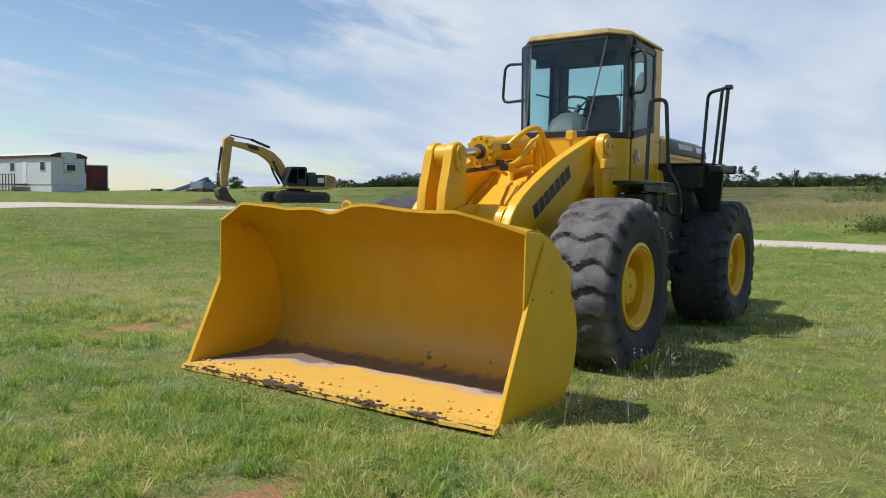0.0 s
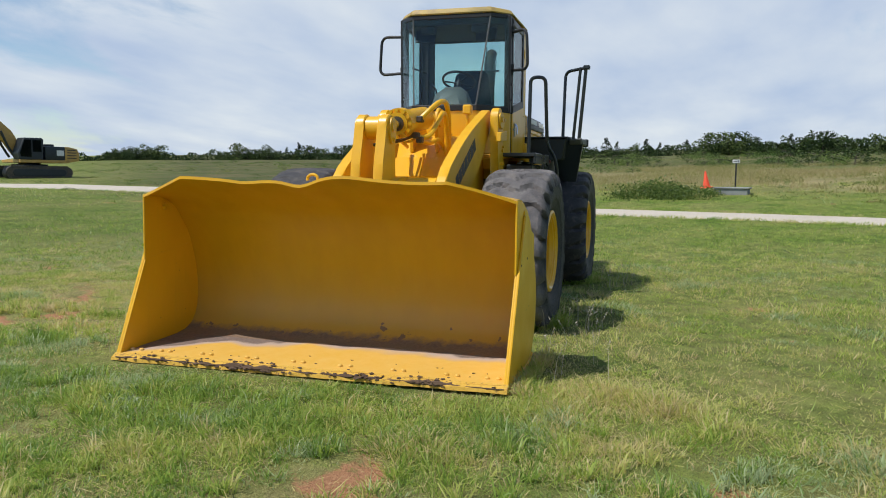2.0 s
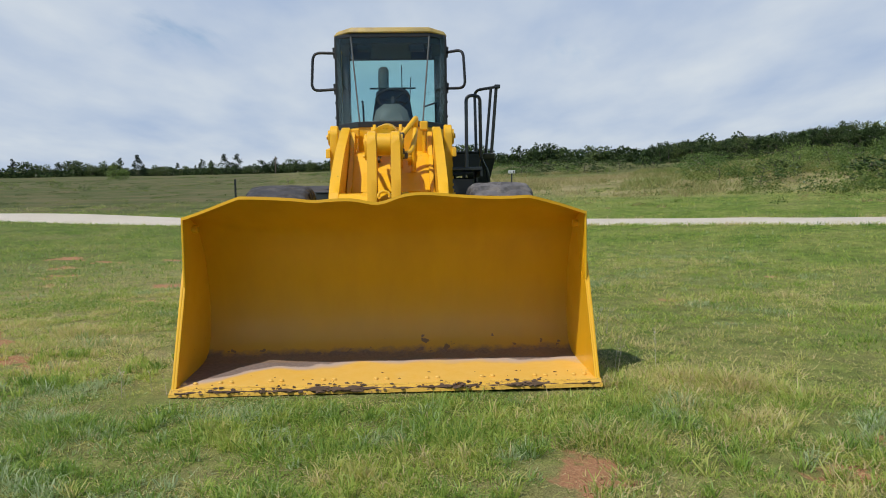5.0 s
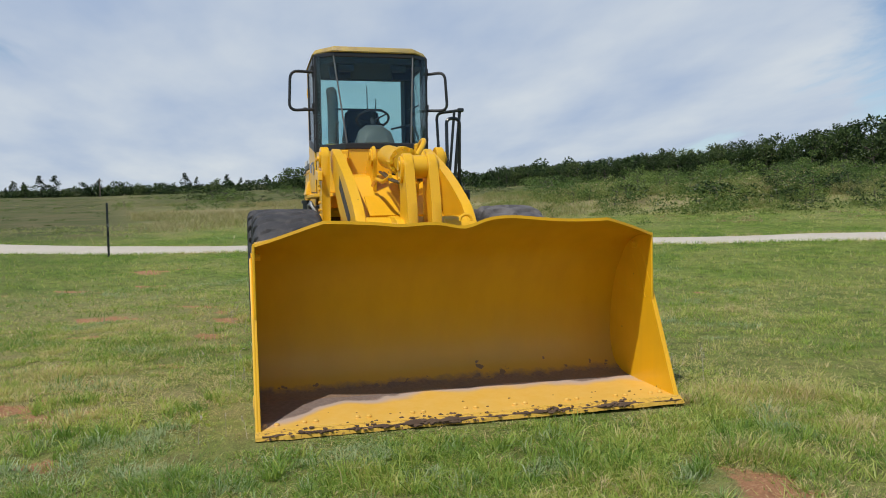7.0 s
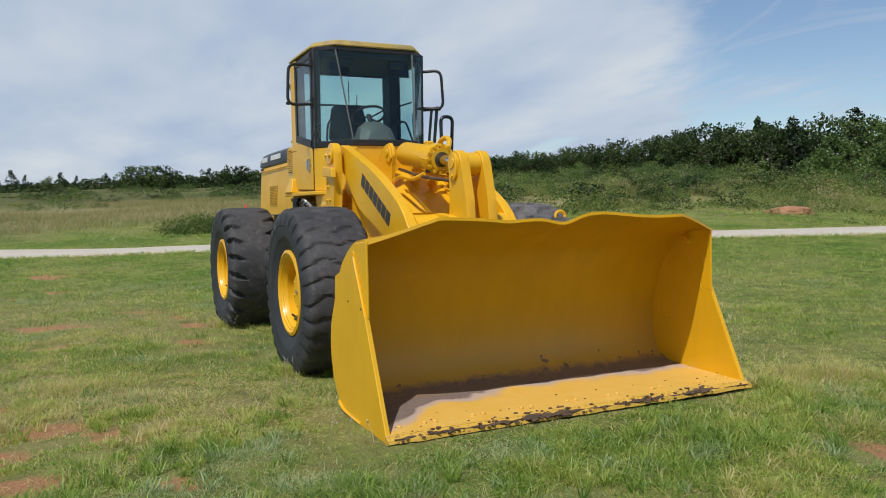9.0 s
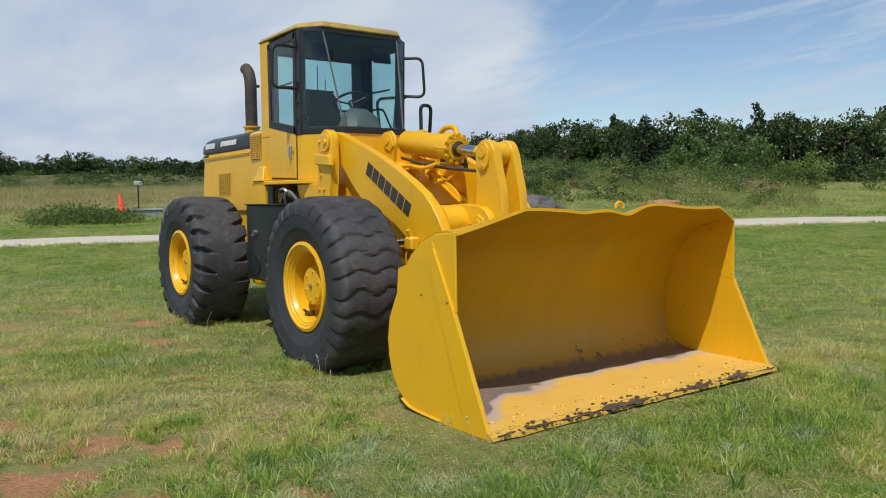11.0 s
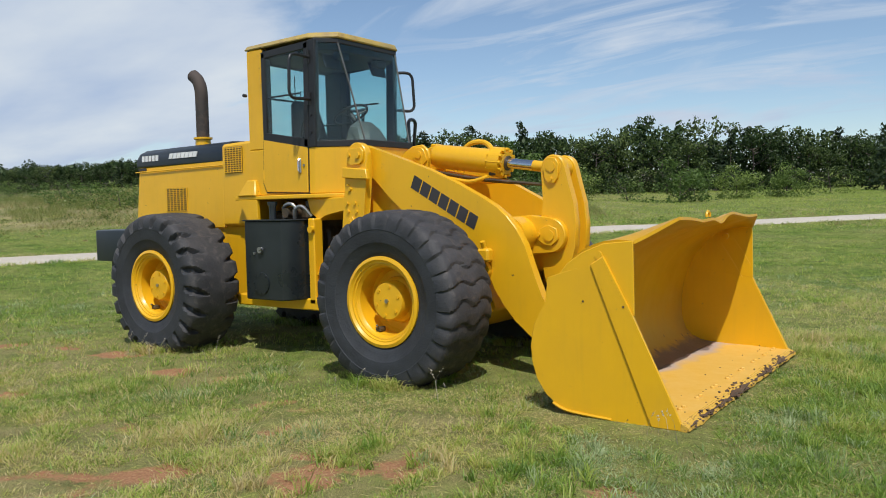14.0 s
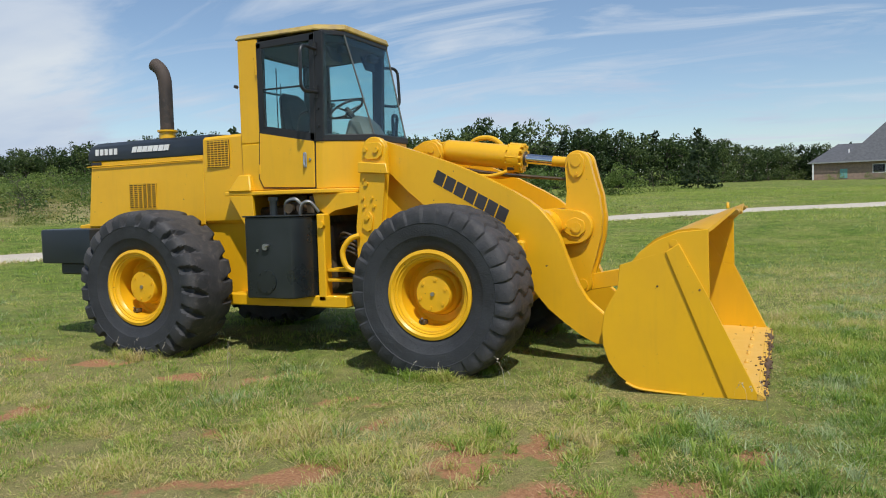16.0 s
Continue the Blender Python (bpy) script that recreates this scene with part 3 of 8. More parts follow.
def land(x, y):
    """Height of the ground, for arrays of x and y."""
    x, y = np.asarray(x, float), np.asarray(y, float)
    r, a = np.hypot(x - 5, y + 1), np.degrees(np.arctan2(y + 1, x - 5)) % 360
    R, e, r0 = np.interp(a, LA, LR), np.interp(a, LA, LE), np.interp(a, LA, LB)
    top = (1.42 + R * np.tan(np.radians(e))) * np.clip(e / 0.3, 0, 1)
    s = np.clip((r - r0) / (R - r0), 0, np.interp(a, [222, 229, 262, 280], [4, 0.92, 0.92, 4]))
    z = top * np.where(s < 0.06, s * s / 0.12, s - 0.03) / 0.97
    # weedy bank beyond the road, in front of the woods
    bank = np.interp(a, [114, 128, 138, 150, 158, 166], [0, 0.4, 0.5, 0.4, 0.2, 0]) * np.clip((r - 33) / 9, 0, 1) ** 1.3 * np.clip((92 - r) / 30, 0, 1)
    wob = 0.02 * np.sin(x * 0.7 + 1.3 * np.sin(y * 0.31)) * np.cos(y * 0.53 + 0.7) + np.clip((r - 44) / 60, 0, 1) * 0.25 * np.sin(x * 0.11 + 2 * np.sin(y * 0.05)) * np.sin(y * 0.09 + 1)
    return z + bank + wob - 0.02


def snoise(x, y, s, seed=0.0):
    return noise.noise(Vector((x * s + seed, y * s - seed * 1.7, seed * 0.3)))


CLAY = [(4.52, 1.00, 0.27), (4.22, 1.06, 0.26), (3.92, 1.06, 0.20), (4.35, 2.3, 0.24), (3.9, 2.75, 0.16), (1.43, -2.81, 0.42), (1.15, -2.95, 0.26), (1.07, -3.36, 0.38), (0.75, -3.1, 0.24), (1.65, -3.7, 0.42), (2.05, -2.7, 0.2),
        (0.3, -2.7, 0.18), (2.3, -3.3, 0.24), (-3.4, -1.75, 0.3), (-4.3, -1.9, 0.35), (-2.2, -1.95, 0.3), (-1.44, -1.85, 0.3), (-0.4, -2.35, 0.26), (2.3, -3.45, 0.3), (2.7, -2.66, 0.22), (-4.0, -3.1, 0.32), (-0.1, -2.2, 0.2), (-0.65, -3.35, 0.25), (-5.0, -2.2, 0.4), (2.9, -3.6, 0.2), (0.3, -3.7, 0.3),
        (-2.5, -3.4, 0.28), (3.0, -4.4, 0.24), (-8.3, -4.4, 0.5), (-8.8, -3.3, 0.4), (-2.9, -5.5, 0.28), (-3.5, -5.25, 0.34), (-4.6, -5.6, 0.3), (-5.9, -5.95, 0.4), (-7.2, -6.4, 0.4), (-8.9, -7.1, 0.5), (-17.8, -17.8, 1.3), (-18.1, -15.9, 1.2), (-4.2, -3.4, 0.5), (-8.2, -6.0, 0.4), (-12, -3.5, 0.7), (-1.5, 3.3, 0.16), (1.0, 2.9, 0.12), (-3.5, 5.5, 0.2), (-2.0, -6.4, 0.25)]


def bareness(x, y):
    v = 0.0
    for cx, cy, r in CLAY:
        d = math.hypot((x - cx) * 1.15, y - cy) / (r * 1.0)
        if d < 1.8:
            v = max(v, min(1.0, max(0.0, 1.15 - d + 0.9 * snoise(x, y, 2.6, 3.1) + 0.8 * snoise(x, y, 6, 1.7))))
    w = 0.55 * snoise(x, y, 0.33, 7.7) + 0.45 * snoise(x, y, 1.4, 2.2) + 0.25 * snoise(x, y, 5.0, 5.5)
    # worn ground along the right-hand side of the loader
    dry_side = 0.22 * min(1, max(0, (x + 6.5) / 1.5)) * min(1, max(0, (3.2 - x) / 1.2)) * min(1, max(0, (-1.35 - y) / 0.6)) * (0.55 + 0.45 * min(1, max(0, (y + 5.0) / 1.2)))
    return max(v, min(0.55 + 0.6 * dry_side, max(0.0, (w - 0.46 + dry_side) * 2.0)))


axis_x = np.unique(np.concatenate([np.arange(-14, 9.01, 0.2), 9 + 0.14 * 1.2 ** np.arange(1, 52) * 1.2 - 0.14, -14 - 0.14 * 1.2 ** np.arange(1, 52) * 1.2]))
axis_y = np.unique(np.concatenate([np.arange(-10, 10.01, 0.2), 10 + 0.14 * 1.2 ** np.arange(1, 52) * 1.2 - 0.14, -10 - 0.14 * 1.2 ** np.arange(1, 52) * 1.2]))
axis_x, axis_y = axis_x[np.abs(axis_x) < 2600], axis_y[np.abs(axis_y) < 2600]
GX, GY = np.meshgrid(axis_x, axis_y, indexing="ij")
GZ = land(GX, GY)
ni, nj = GX.shape
idx = np.arange(ni * nj).reshape(ni, nj)
quads = np.stack([idx[:-1, :-1], idx[1:, :-1], idx[1:, 1:], idx[:-1, 1:]], -1).reshape(-1, 4)
me = bpy.data.meshes.new("ground")
bare = np.zeros(ni * nj)
gx, gy = GX.ravel(), GY.ravel()
for i in np.nonzero((np.abs(gx) < 30) & (np.abs(gy) < 30))[0]:
    bare[i] = bareness(gx[i], gy[i])
gz = GZ.ravel() - 0.03 * bare
me.from_pydata(np.stack([gx, gy, gz], -1).tolist(), [], quads.tolist())
me.attributes.new("bare", "FLOAT", "POINT").data.foreach_set("value", bare.astype(np.float32))
gr, ga = np.hypot(gx - 5, gy + 1), np.degrees(np.arctan2(gy + 1, gx - 5)) % 360
dry = np.clip((gr - 31) / 6, 0, 1) * np.where((ga > 146) & (ga < 186), np.interp(gr, [62, 82], [1.1, 0.45]), 1.0) * np.interp(ga, [60, 100, 120, 150, 200, 215, 235, 260], [0.15, 0.1, 0.6, 0.85, 0.75, 0.25, 0.08, 0.1])
me.attributes.new("dry", "FLOAT", "POINT").data.foreach_set("value", dry.astype(np.float32))
olive_at = np.clip((gr - 27) / 7, 0, 1) * np.interp(ga, [184, 190, 214, 222], [0, 0.9, 0.9, 0])
olive_at = np.maximum(olive_at, 0.8 * np.clip((gr - 58) / 22, 0, 1) * np.interp(ga, [150, 160, 186, 190], [0, 1, 1, 0]))
olive_at = np.maximum(olive_at, 0.28 * np.clip((-3 - gx) / 4, 0, 1) * np.clip((-4 - gy) / 3, 0, 1) * np.clip((40 - gr) / 8, 0, 1))
me.attributes.new("olive", "FLOAT", "POINT").data.foreach_set("value", olive_at.astype(np.float32))
wx = gx + 0.7 * np.sin(gy * 1.3 + 0.6) + 0.4 * np.sin(gy * 3.1 + gx)
wy = gy + 0.6 * np.sin(gx * 1.1 + 2.0) + 0.4 * np.sin(gx * 2.7 - gy)
close_to = np.clip((12.5 - np.hypot(wx - 0.8, wy + 0.6)) / 6.5, 0, 1) * np.clip(0.42 + 0.42 * np.clip((wx - 2.8) / 1.8, 0, 1) * np.clip((9.5 - wx) / 3, 0, 1) + 0.55 * np.clip((3.2 - wx) / 2.4, 0, 1) * np.clip((-0.7 - wy) / 1.6, 0, 1), 0, 1)
me.attributes.new("close", "FLOAT", "POINT").data.foreach_set("value", close_to.astype(np.float32))
me.materials.append(GROUND)
me.polygons.foreach_set("use_smooth", [True] * len(me.polygons))
ground = tagged(new("ground", me), "green and straw-coloured field with bare red clay patches", "ground", kind="structure")

# gravel road, a strip a little proud of the field
near = smooth_path([(x, y, 0) for x, y in ROAD], 10)
rows_road = []
for i, p in enumerate(near):
    d = (near[min(i + 1, len(near) - 1)] - near[max(i - 1, 0)]).normalized()
    side = Vector((-d.y, d.x, 0))
    wide = float(np.interp(i / 10, range(len(ROAD_WIDE)), ROAD_WIDE)) + 0.3 * snoise(p.x, p.y, 0.12, 4.0)
    row = []
    for k in range(9):
        u = k / 8
        q = p + side * (wide * u + (0.22 * snoise(p.x, p.y, 0.5, 9.0 + k // 8 * 5) if k in (0, 8) else 0))
        zz = float(land(q.x, q.y)) + (0.03 + 0.04 * math.sin(math.pi * u) if 0 < k < 8 else -0.05)
        row.append((q.x, q.y, zz))
    rows_road.append(row)
bm = B()
vr = [[bm.verts.new(q) for q in row] for row in rows_road]
for a, c in zip(vr, vr[1:]):
    for k in range(8):
        bm.faces.new((a[k], c[k], c[k + 1], a[k + 1]))
road = tagged(new("road", finish("road", bm, GRAVEL, 60)), "pale gravel farm road across the field", "road", kind="structure")


# ---- the wheel loader ----
loader = thing("wheel_loader", (-1.3, 0, 0), "yellow articulated wheel loader with its bucket lowered on the grass", "wheel loader")
Y0 = -0.03      # line of the tilt linkage
HW = 1.461      # half the bucket's width

# bucket: side plates, wrapper, top flange, lip
WRAP = [(2.60, 0.030), (2.45, 0.033), (2.25, 0.038), (2.05, 0.040), (1.88, 0.046), (1.76, 0.062), (1.665, 0.105), (1.60, 0.175), (1.562, 0.27), (1.548, 0.38), (1.555, 0.52), (1.58, 0.66),
        (1.625, 0.80), (1.69, 0.93), (1.775, 1.035)]


def lip_z(y):
    return 0.012 * math.sin(5 * y + 0.5) - 0.045 * math.exp(-((y + 0.05) / 0.13) ** 2) + 0.012 * math.exp(-((y - 0.28) / 0.2) ** 2) - 0.01 * math.exp(-((y + 0.5) / 0.1) ** 2)


bucket = part("bucket", prism(B(), [(2.605, 0.0), (2.42, -0.008), (2.03, -0.004), (1.80, 0.012), (1.69, 0.05), (1.60, 0.12), (1.53, 0.22), (1.492, 0.34), (1.482, 0.46), (1.505, 0.60), (1.56, 0.70), (1.612, 0.78),
                               (1.624, 0.956), (1.96, 1.06), (2.055, 1.108), (2.252, 0.737), (2.26, 0.72)], -HW - 0.010, -HW + 0.007, bevel=0.004), YELLOW, loader, "yellow steel loader bucket with worn edges")
bm = B()
prism(bm, [(2.605, 0.0), (2.42, -0.008), (2.03, -0.004), (1.80, 0.012), (1.69, 0.05), (1.60, 0.12), (1.53, 0.22), (1.492, 0.34), (1.482, 0.46), (1.505, 0.60), (1.56, 0.70), (1.612, 0.78),
           (1.624, 0.956), (1.96, 1.06), (2.055, 1.108), (2.252, 0.737), (2.26, 0.72)], HW - 0.007, HW + 0.010, bevel=0.004)
part("side_plate", bm, YELLOW, bucket)
for s in (-1, 1):
    bm = B()
    lo, hi = sorted((s * (HW + 0.008), s * (HW + 0.026)))
    prism(bm, [(2.612, -0.002), (2.385, -0.004), (1.962, 1.055), (2.058, 1.118), (2.255, 0.737)], lo, hi, bevel=0.006)
    part("side_stiffener", bm, YELLOW, bucket)
    # cheek between the side plate and the top flange
    bm = B()
    lo, hi = sorted((s * (HW - 0.009), s * (HW + 0.007)))
    prism(bm, [(2.268, 0.72), (2.262, 1.22), (2.05, 1.20), (1.90, 1.14), (1.78, 1.06), (1.68, 0.94), (1.63, 0.84), (1.70, 0.80)], lo, hi, bevel=0.004)
    part("cheek_plate", bm, YELLOW, bucket)
    bm = B()
    lo, hi = sorted((s * (HW + 0.015), s * (HW - 0.05)))
    prism(bm, disc_pts(2.02, 1.12, 0.028, 0, 360, 10)[:-1], lo, hi)
    part("corner_lug", bm, YELLOW, bucket)
    # holes are small dark discs on the plate, coloured as their inner shade
    for x, z, y_ in ((1.90, 0.80, 0.010), (2.20, 0.78, 0.026)):
        part("side_hole", cyl(B(), (x, s * (HW + y_), z), (x, s * (HW + y_ + 0.003), z), 0.008, 10), GREASE, bucket)
    # weld bead at the heel
    bm = B()
    tube(bm, smooth_path([(1.66, s * (HW + 0.014), 0.065), (1.75, s * (HW + 0.016), 0.028), (1.9, s * (HW + 0.014), 0.012), (2.1, s * (HW + 0.012), 0.004)], 5), 0.010, 6)
    part("weld_bead", bm, YELLOW, bucket)


bm = B()
for p, q in (((1.97, 1.05), (2.17, 0.72)), ((2.09, 1.10), (2.25, 0.84))):
    tube(bm, [(p[0], HW - 0.007, p[1]), ((p[0] + q[0]) / 2 + 0.004, HW - 0.007, (p[1] + q[1]) / 2), (q[0], HW - 0.007, q[1])], 0.004, 5)
part("weld_seam", bm, YELLOW, bucket)


def sheet(profile, ys, thick, wob):
    """The bucket's bent plate, with thickness, over all the stations ys."""
    bm = B()
    n = len(profile)
    nrm = []
    for i in range(n):
        a, c = Vector(profile[max(i - 1, 0)]), Vector(profile[min(i + 1, n - 1)])
        d = (c - a).normalized()
        nrm.append(Vector((d.y, -d.x)) * -1)
    ins, out = [], []
    for y in ys:
        ins.append([bm.verts.new((p[0] + wob(p, y)[0], y, p[1] + wob(p, y)[1])) for p in profile])
        out.append([bm.verts.new((p[0] + wob(p, y)[0] + q.x * thick, y, p[1] + wob(p, y)[1] + q.y * thick)) for p, q in zip(profile, nrm)])
    for a, c in ((ins, 1), (out, 0)):
        for j in range(len(ys) - 1):
            for i in range(n - 1):
                f = (a[j][i], a[j][i + 1], a[j + 1][i + 1], a[j + 1][i])
                bm.faces.new(f if c else f[::-1])
    for j in range(len(ys) - 1):
        for i in (0, n - 1):
            bm.faces.new((ins[j][i], ins[j + 1][i], out[j + 1][i], out[j][i]))
    for j in (0, len(ys) - 1):
        for i in range(n - 1):
            bm.faces.new((ins[j][i], ins[j][i + 1], out[j][i + 1], out[j][i]))
    return bm


YS = [-HW + 0.006 + (2 * HW - 0.012) * k / 60 for k in range(61)]


def floor_wob(p, y):
    if p[0] < 1.7 or p[1] > 0.3:
        return (0, 0.0)
    return (0, 0.010 * snoise(p[0] * 1.3, y, 1.6, 4.4) + 0.007 * snoise(p[0], y, 4, 8.1))


part("floor_plate", sheet(WRAP[:5], YS, -0.022, floor_wob), FLOORP, bucket, "worn yellow floor plate with soil stains and painted shade")
# the back plate runs on into the top flange with cut corners and a dented edge
FLANGE = [(1.775 * (1 - u) ** 2 + 2 * 1.890 * u * (1 - u) + 2.415 * u * u, 1.035 * (1 - u) ** 2 + 2 * 1.195 * u * (1 - u) + 1.352 * u * u) for u in (0.12, 0.25, 0.4, 0.55, 0.7, 0.85, 1.0)]


def wrap_wob(p, y):
    if p[1] > 1.036:
        u = (p[0] - 1.775) / 0.640
        cut = max(0.0, (abs(y) - 1.02) / (HW - 1.02))
        return (-0.155 * cut * u, (lip_z(y) * (1 - cut) - 0.135 * cut) * u * u)
    return floor_wob(p, y) if p[0] > 1.8 and p[1] < 0.2 else (0, 0)


part("wrapper_plate", sheet(WRAP[4:] + FLANGE, YS, -0.022, wrap_wob), INSIDE, bucket, "yellow curved back plate toned for shade and bounced light, with a dented top flange", 60)
# lifting eye on the flange
bm = B()
tube(bm, [(2.30 + 0.0, -0.01 + 0.04 * math.cos(a), 1.352 + 0.032 * math.sin(a)) for a in [radians(k * 20 - 20) for k in range(12)]], 0.011, 8)
part("lifting_eye", bm, YELLOW, bucket)
# wear edge with bolts
bm = B()
ye = [-HW - 0.03 + (2 * HW + 0.06) * k / 90 for k in range(91)]
er = []
for k, y in enumerate(ye):
    w = 0.012 * snoise(0, y, 5, 6.0) + 0.010 * snoise(0, y, 19, 2.0)
    er.append([bm.verts.new(p) for p in ((2.585, y, 0.056 + 0.010 * snoise(2.6 * 1.3, y, 1.6, 4.4) + 0.007 * snoise(2.6, y, 4, 8.1)), (2.640 + w, y, 0.030 + 0.4 * w), (2.648 + w, y, 0.008), (2.58, y, -0.012))])
for a, c in zip(er, er[1:]):
    for i in range(4):
        bm.faces.new((a[i], a[(i + 1) % 4], c[(i + 1) % 4], c[i]))
bm.faces.new(er[0]); bm.faces.new(er[-1][::-1])
part("cutting_edge", bm, RUST, bucket, "worn yellow cutting edge caked with soil")
def floor_z(x, y):
    return float(np.interp(x, [p[0] for p in WRAP[4::-1]], [p[1] for p in WRAP[4::-1]])) + floor_wob((x, 0.03), y)[1] + 0.022


for y_ in (-1.39, -1.14, -0.79, -0.42, -0.05, 0.31, 0.70, 1.08, 1.36):
    for d in (-0.038, 0.038):
        bm = B()
        y = y_ + d
        z = floor_z(2.47, y)
        tube(bm, [(2.47, y, z - 0.01), (2.47, y, z + 0.010), (2.47, y, z + 0.017)], 0.02, 10, [0.020, 0.018, 0.010])
        part("edge_bolt", bm, FLOORP, bucket)
rnd = random.Random(3)
bm = B()
def heap_at(y):
    return max(math.exp(-((y + 0.42) / 0.36) ** 2), 0.75 * math.exp(-((y - 0.98) / 0.13) ** 2), 0.5 * math.exp(-((y - 0.45) / 0.3) ** 2), 0.4 * math.exp(-((y + 1.2) / 0.18) ** 2))


# a crust along the edge, with loose lumps on it
ys_ = [-1.45 + 2.92 * k / 160 for k in range(161)]
tube(bm, [(2.634 + 0.008 * snoise(y, 0.3, 9.0, 2.0), y, 0.034 + 0.006 * snoise(y, 0.7, 14.0, 3.0)) for y in ys_], 0.01, 6,
     [0.004 + 0.020 * heap_at(y) * max(0.2, 0.7 + 1.2 * snoise(y, 0.1, 11.0, 6.0)) for y in ys_])
for k in range(480):
    y = rnd.uniform(-1.44, 1.46)
    heap = heap_at(y)
    if rnd.random() > heap * min(1.0, max(0.25, 0.8 + 1.3 * snoise(y, 0.0, 4.1, 5.2))) + 0.05:
        continue
    x = 2.636 + rnd.uniform(-0.020, 0.022) - 0.08 * rnd.random() ** 7
    q = bmesh.ops.create_icosphere(bm, subdivisions=1, radius=rnd.uniform(0.005, 0.010 + 0.010 * heap), matrix=Matrix.Translation((x, y, floor_z(min(x, 2.6), y) + 0.002 - 0.55 * max(0.0, x - 2.60))) @ Matrix.Diagonal((1.2, 1.7, 0.6, 1)))
    for v in q["verts"]:
        v.co += Vector((rnd.uniform(-1, 1), rnd.uniform(-1, 1), rnd.uniform(-1, 1))) * 0.005
for k in range(26):
    # crumbs lying about on the floor plate
    x, y = rnd.uniform(2.28, 2.58), rnd.uniform(-1.4, 1.4)
    bmesh.ops.create_icosphere(bm, subdivisions=1, radius=rnd.uniform(0.003, 0.008), matrix=Matrix.Translation((x, y, floor_z(x, y) + 0.002)) @ Matrix.Diagonal((1.0, rnd.uniform(0.8, 2.2), 0.6, 1)))
clods = part("caked_soil", bm, CAKED, bucket, "dark soil stuck along the edge")
clods["kind"] = "stuff"
# hinge ears behind the bucket
for y in (-0.62, -0.40, 0.40, 0.62):
    part("hinge_ear", prism(B(), [(1.56, 0.78), (1.46, 0.60), (1.34, 0.42), (1.31, 0.30), (1.36, 0.20), (1.46, 0.17), (1.53, 0.24), (1.525, 0.5)], y - 0.025, y + 0.025, bevel=0.006), YELLOW, bucket)
for y in (-0.14, 0.08):
    part("link_ear", prism(B(), [(1.62, 0.95), (1.46, 0.86), (1.40, 0.76), (1.44, 0.66), (1.53, 0.58)], y - 0.02, y + 0.02, bevel=0.005), YELLOW, bucket)

bucket.location.y += 0.012

# lift arms
ARM = disc_pts(-0.885, 1.975, 0.115, 250, 80, 8) + [(-0.74, 2.045), (-0.42, 1.935), (-0.10, 1.820), (0.20, 1.690), (0.48, 1.548), (0.63, 1.462), (0.74, 1.380), (0.84, 1.265), (0.915, 1.125), (0.965, 0.98), (1.015, 0.845),
      (1.08, 0.69), (1.155, 0.555), (1.29, 0.435)] + disc_pts(1.40, 0.305, 0.125, 60, -110, 6) + [(1.235, 0.170), (1.10, 0.245), (0.95, 0.355), (0.81, 0.47), (0.69, 0.60), (0.61, 0.73), (0.55, 0.88), (0.42, 1.06),
      (0.20, 1.20), (-0.05, 1.30), (-0.26, 1.37), (-0.43, 1.445), (-0.58, 1.58), (-0.75, 1.745)]
for s in (-1, 1):
    lo, hi = sorted((s * 0.455, s * 0.548))
    arm = part("lift_arm", prism(B(), ARM, lo, hi, bevel=0.008), YELLOW, loader, "yellow lift arm with dark maker's marking")
    # maker's marking: seven plain slanted blocks
    up_, along = Vector((0.05, 0, 0.115)), Vector((0.72, 0, -0.405))
    base = Vector((-0.305, 0, 1.655))
    bm = B()
    for k in range(7):
        a, c = base + along * (k / 7), base + along * ((k + 0.88) / 7)
        if s > 0:
            a, c = base + along * ((6.12 - k) / 7), base + along * ((7 - k) / 7)
        yy = s * 0.5485
        hexa(bm, [(p.x, yy, p.z) for p in (a, c, c + up_, a + up_)], [(p.x, yy + s * 0.002, p.z) for p in (a, c, c + up_, a + up_)])
    part("marking", bm, MARK, arm, "seven dark blocks of the maker's marking")
    # lower pin boss and pivot pin
    bm = B()
    cyl(bm, (1.40, s * 0.43, 0.305), (1.40, s * 0.66, 0.305), 0.07, 20)
    part("hinge_pin", bm, YELLOW, arm)
# cross tube and bell crank carriers
bm = B()
prism(bm, disc_pts(0.70, 1.20, 0.165, 0, 360, 20)[:-1], -0.456, 0.456)
part("cross_tube", bm, YELLOW, loader)
for y, t_ in ((-0.205, 0.035), (0.145, 0.035)):
    car = part("crank_carrier", prism(B(), [(0.56, 1.06), (0.74, 1.02)] + disc_pts(0.99, 1.195, 0.155, -80, 90, 9) + [(0.80, 1.375), (0.60, 1.365), (0.52, 1.26)], y - t_, y + t_, bevel=0.008), YELLOW, loader)
    s = -1 if y < 0 else 1
    yo = y + s * t_
    lo, hi = sorted((yo, yo + s * 0.022))
    part("pin_keeper", prism(B(), [(0.875, 1.165), (0.905, 1.255), (0.985, 1.29), (1.07, 1.255), (1.085, 1.165), (1.02, 1.105), (0.945, 1.115)], lo, hi, bevel=0.004), YELLOW, car)
    bm = B()
    cyl(bm, (1.0, yo + s * 0.02, 1.195), (1.0, yo + s * 0.034, 1.195), 0.048, 18)
    part("pin_end", bm, YELLOW, car)
    bm = B()
    bolt(bm, (0.895, yo + s * 0.02, 1.205), (0, s, 0), 0.02, 0.02)
    part("bolt", bm, YELLOW, car)
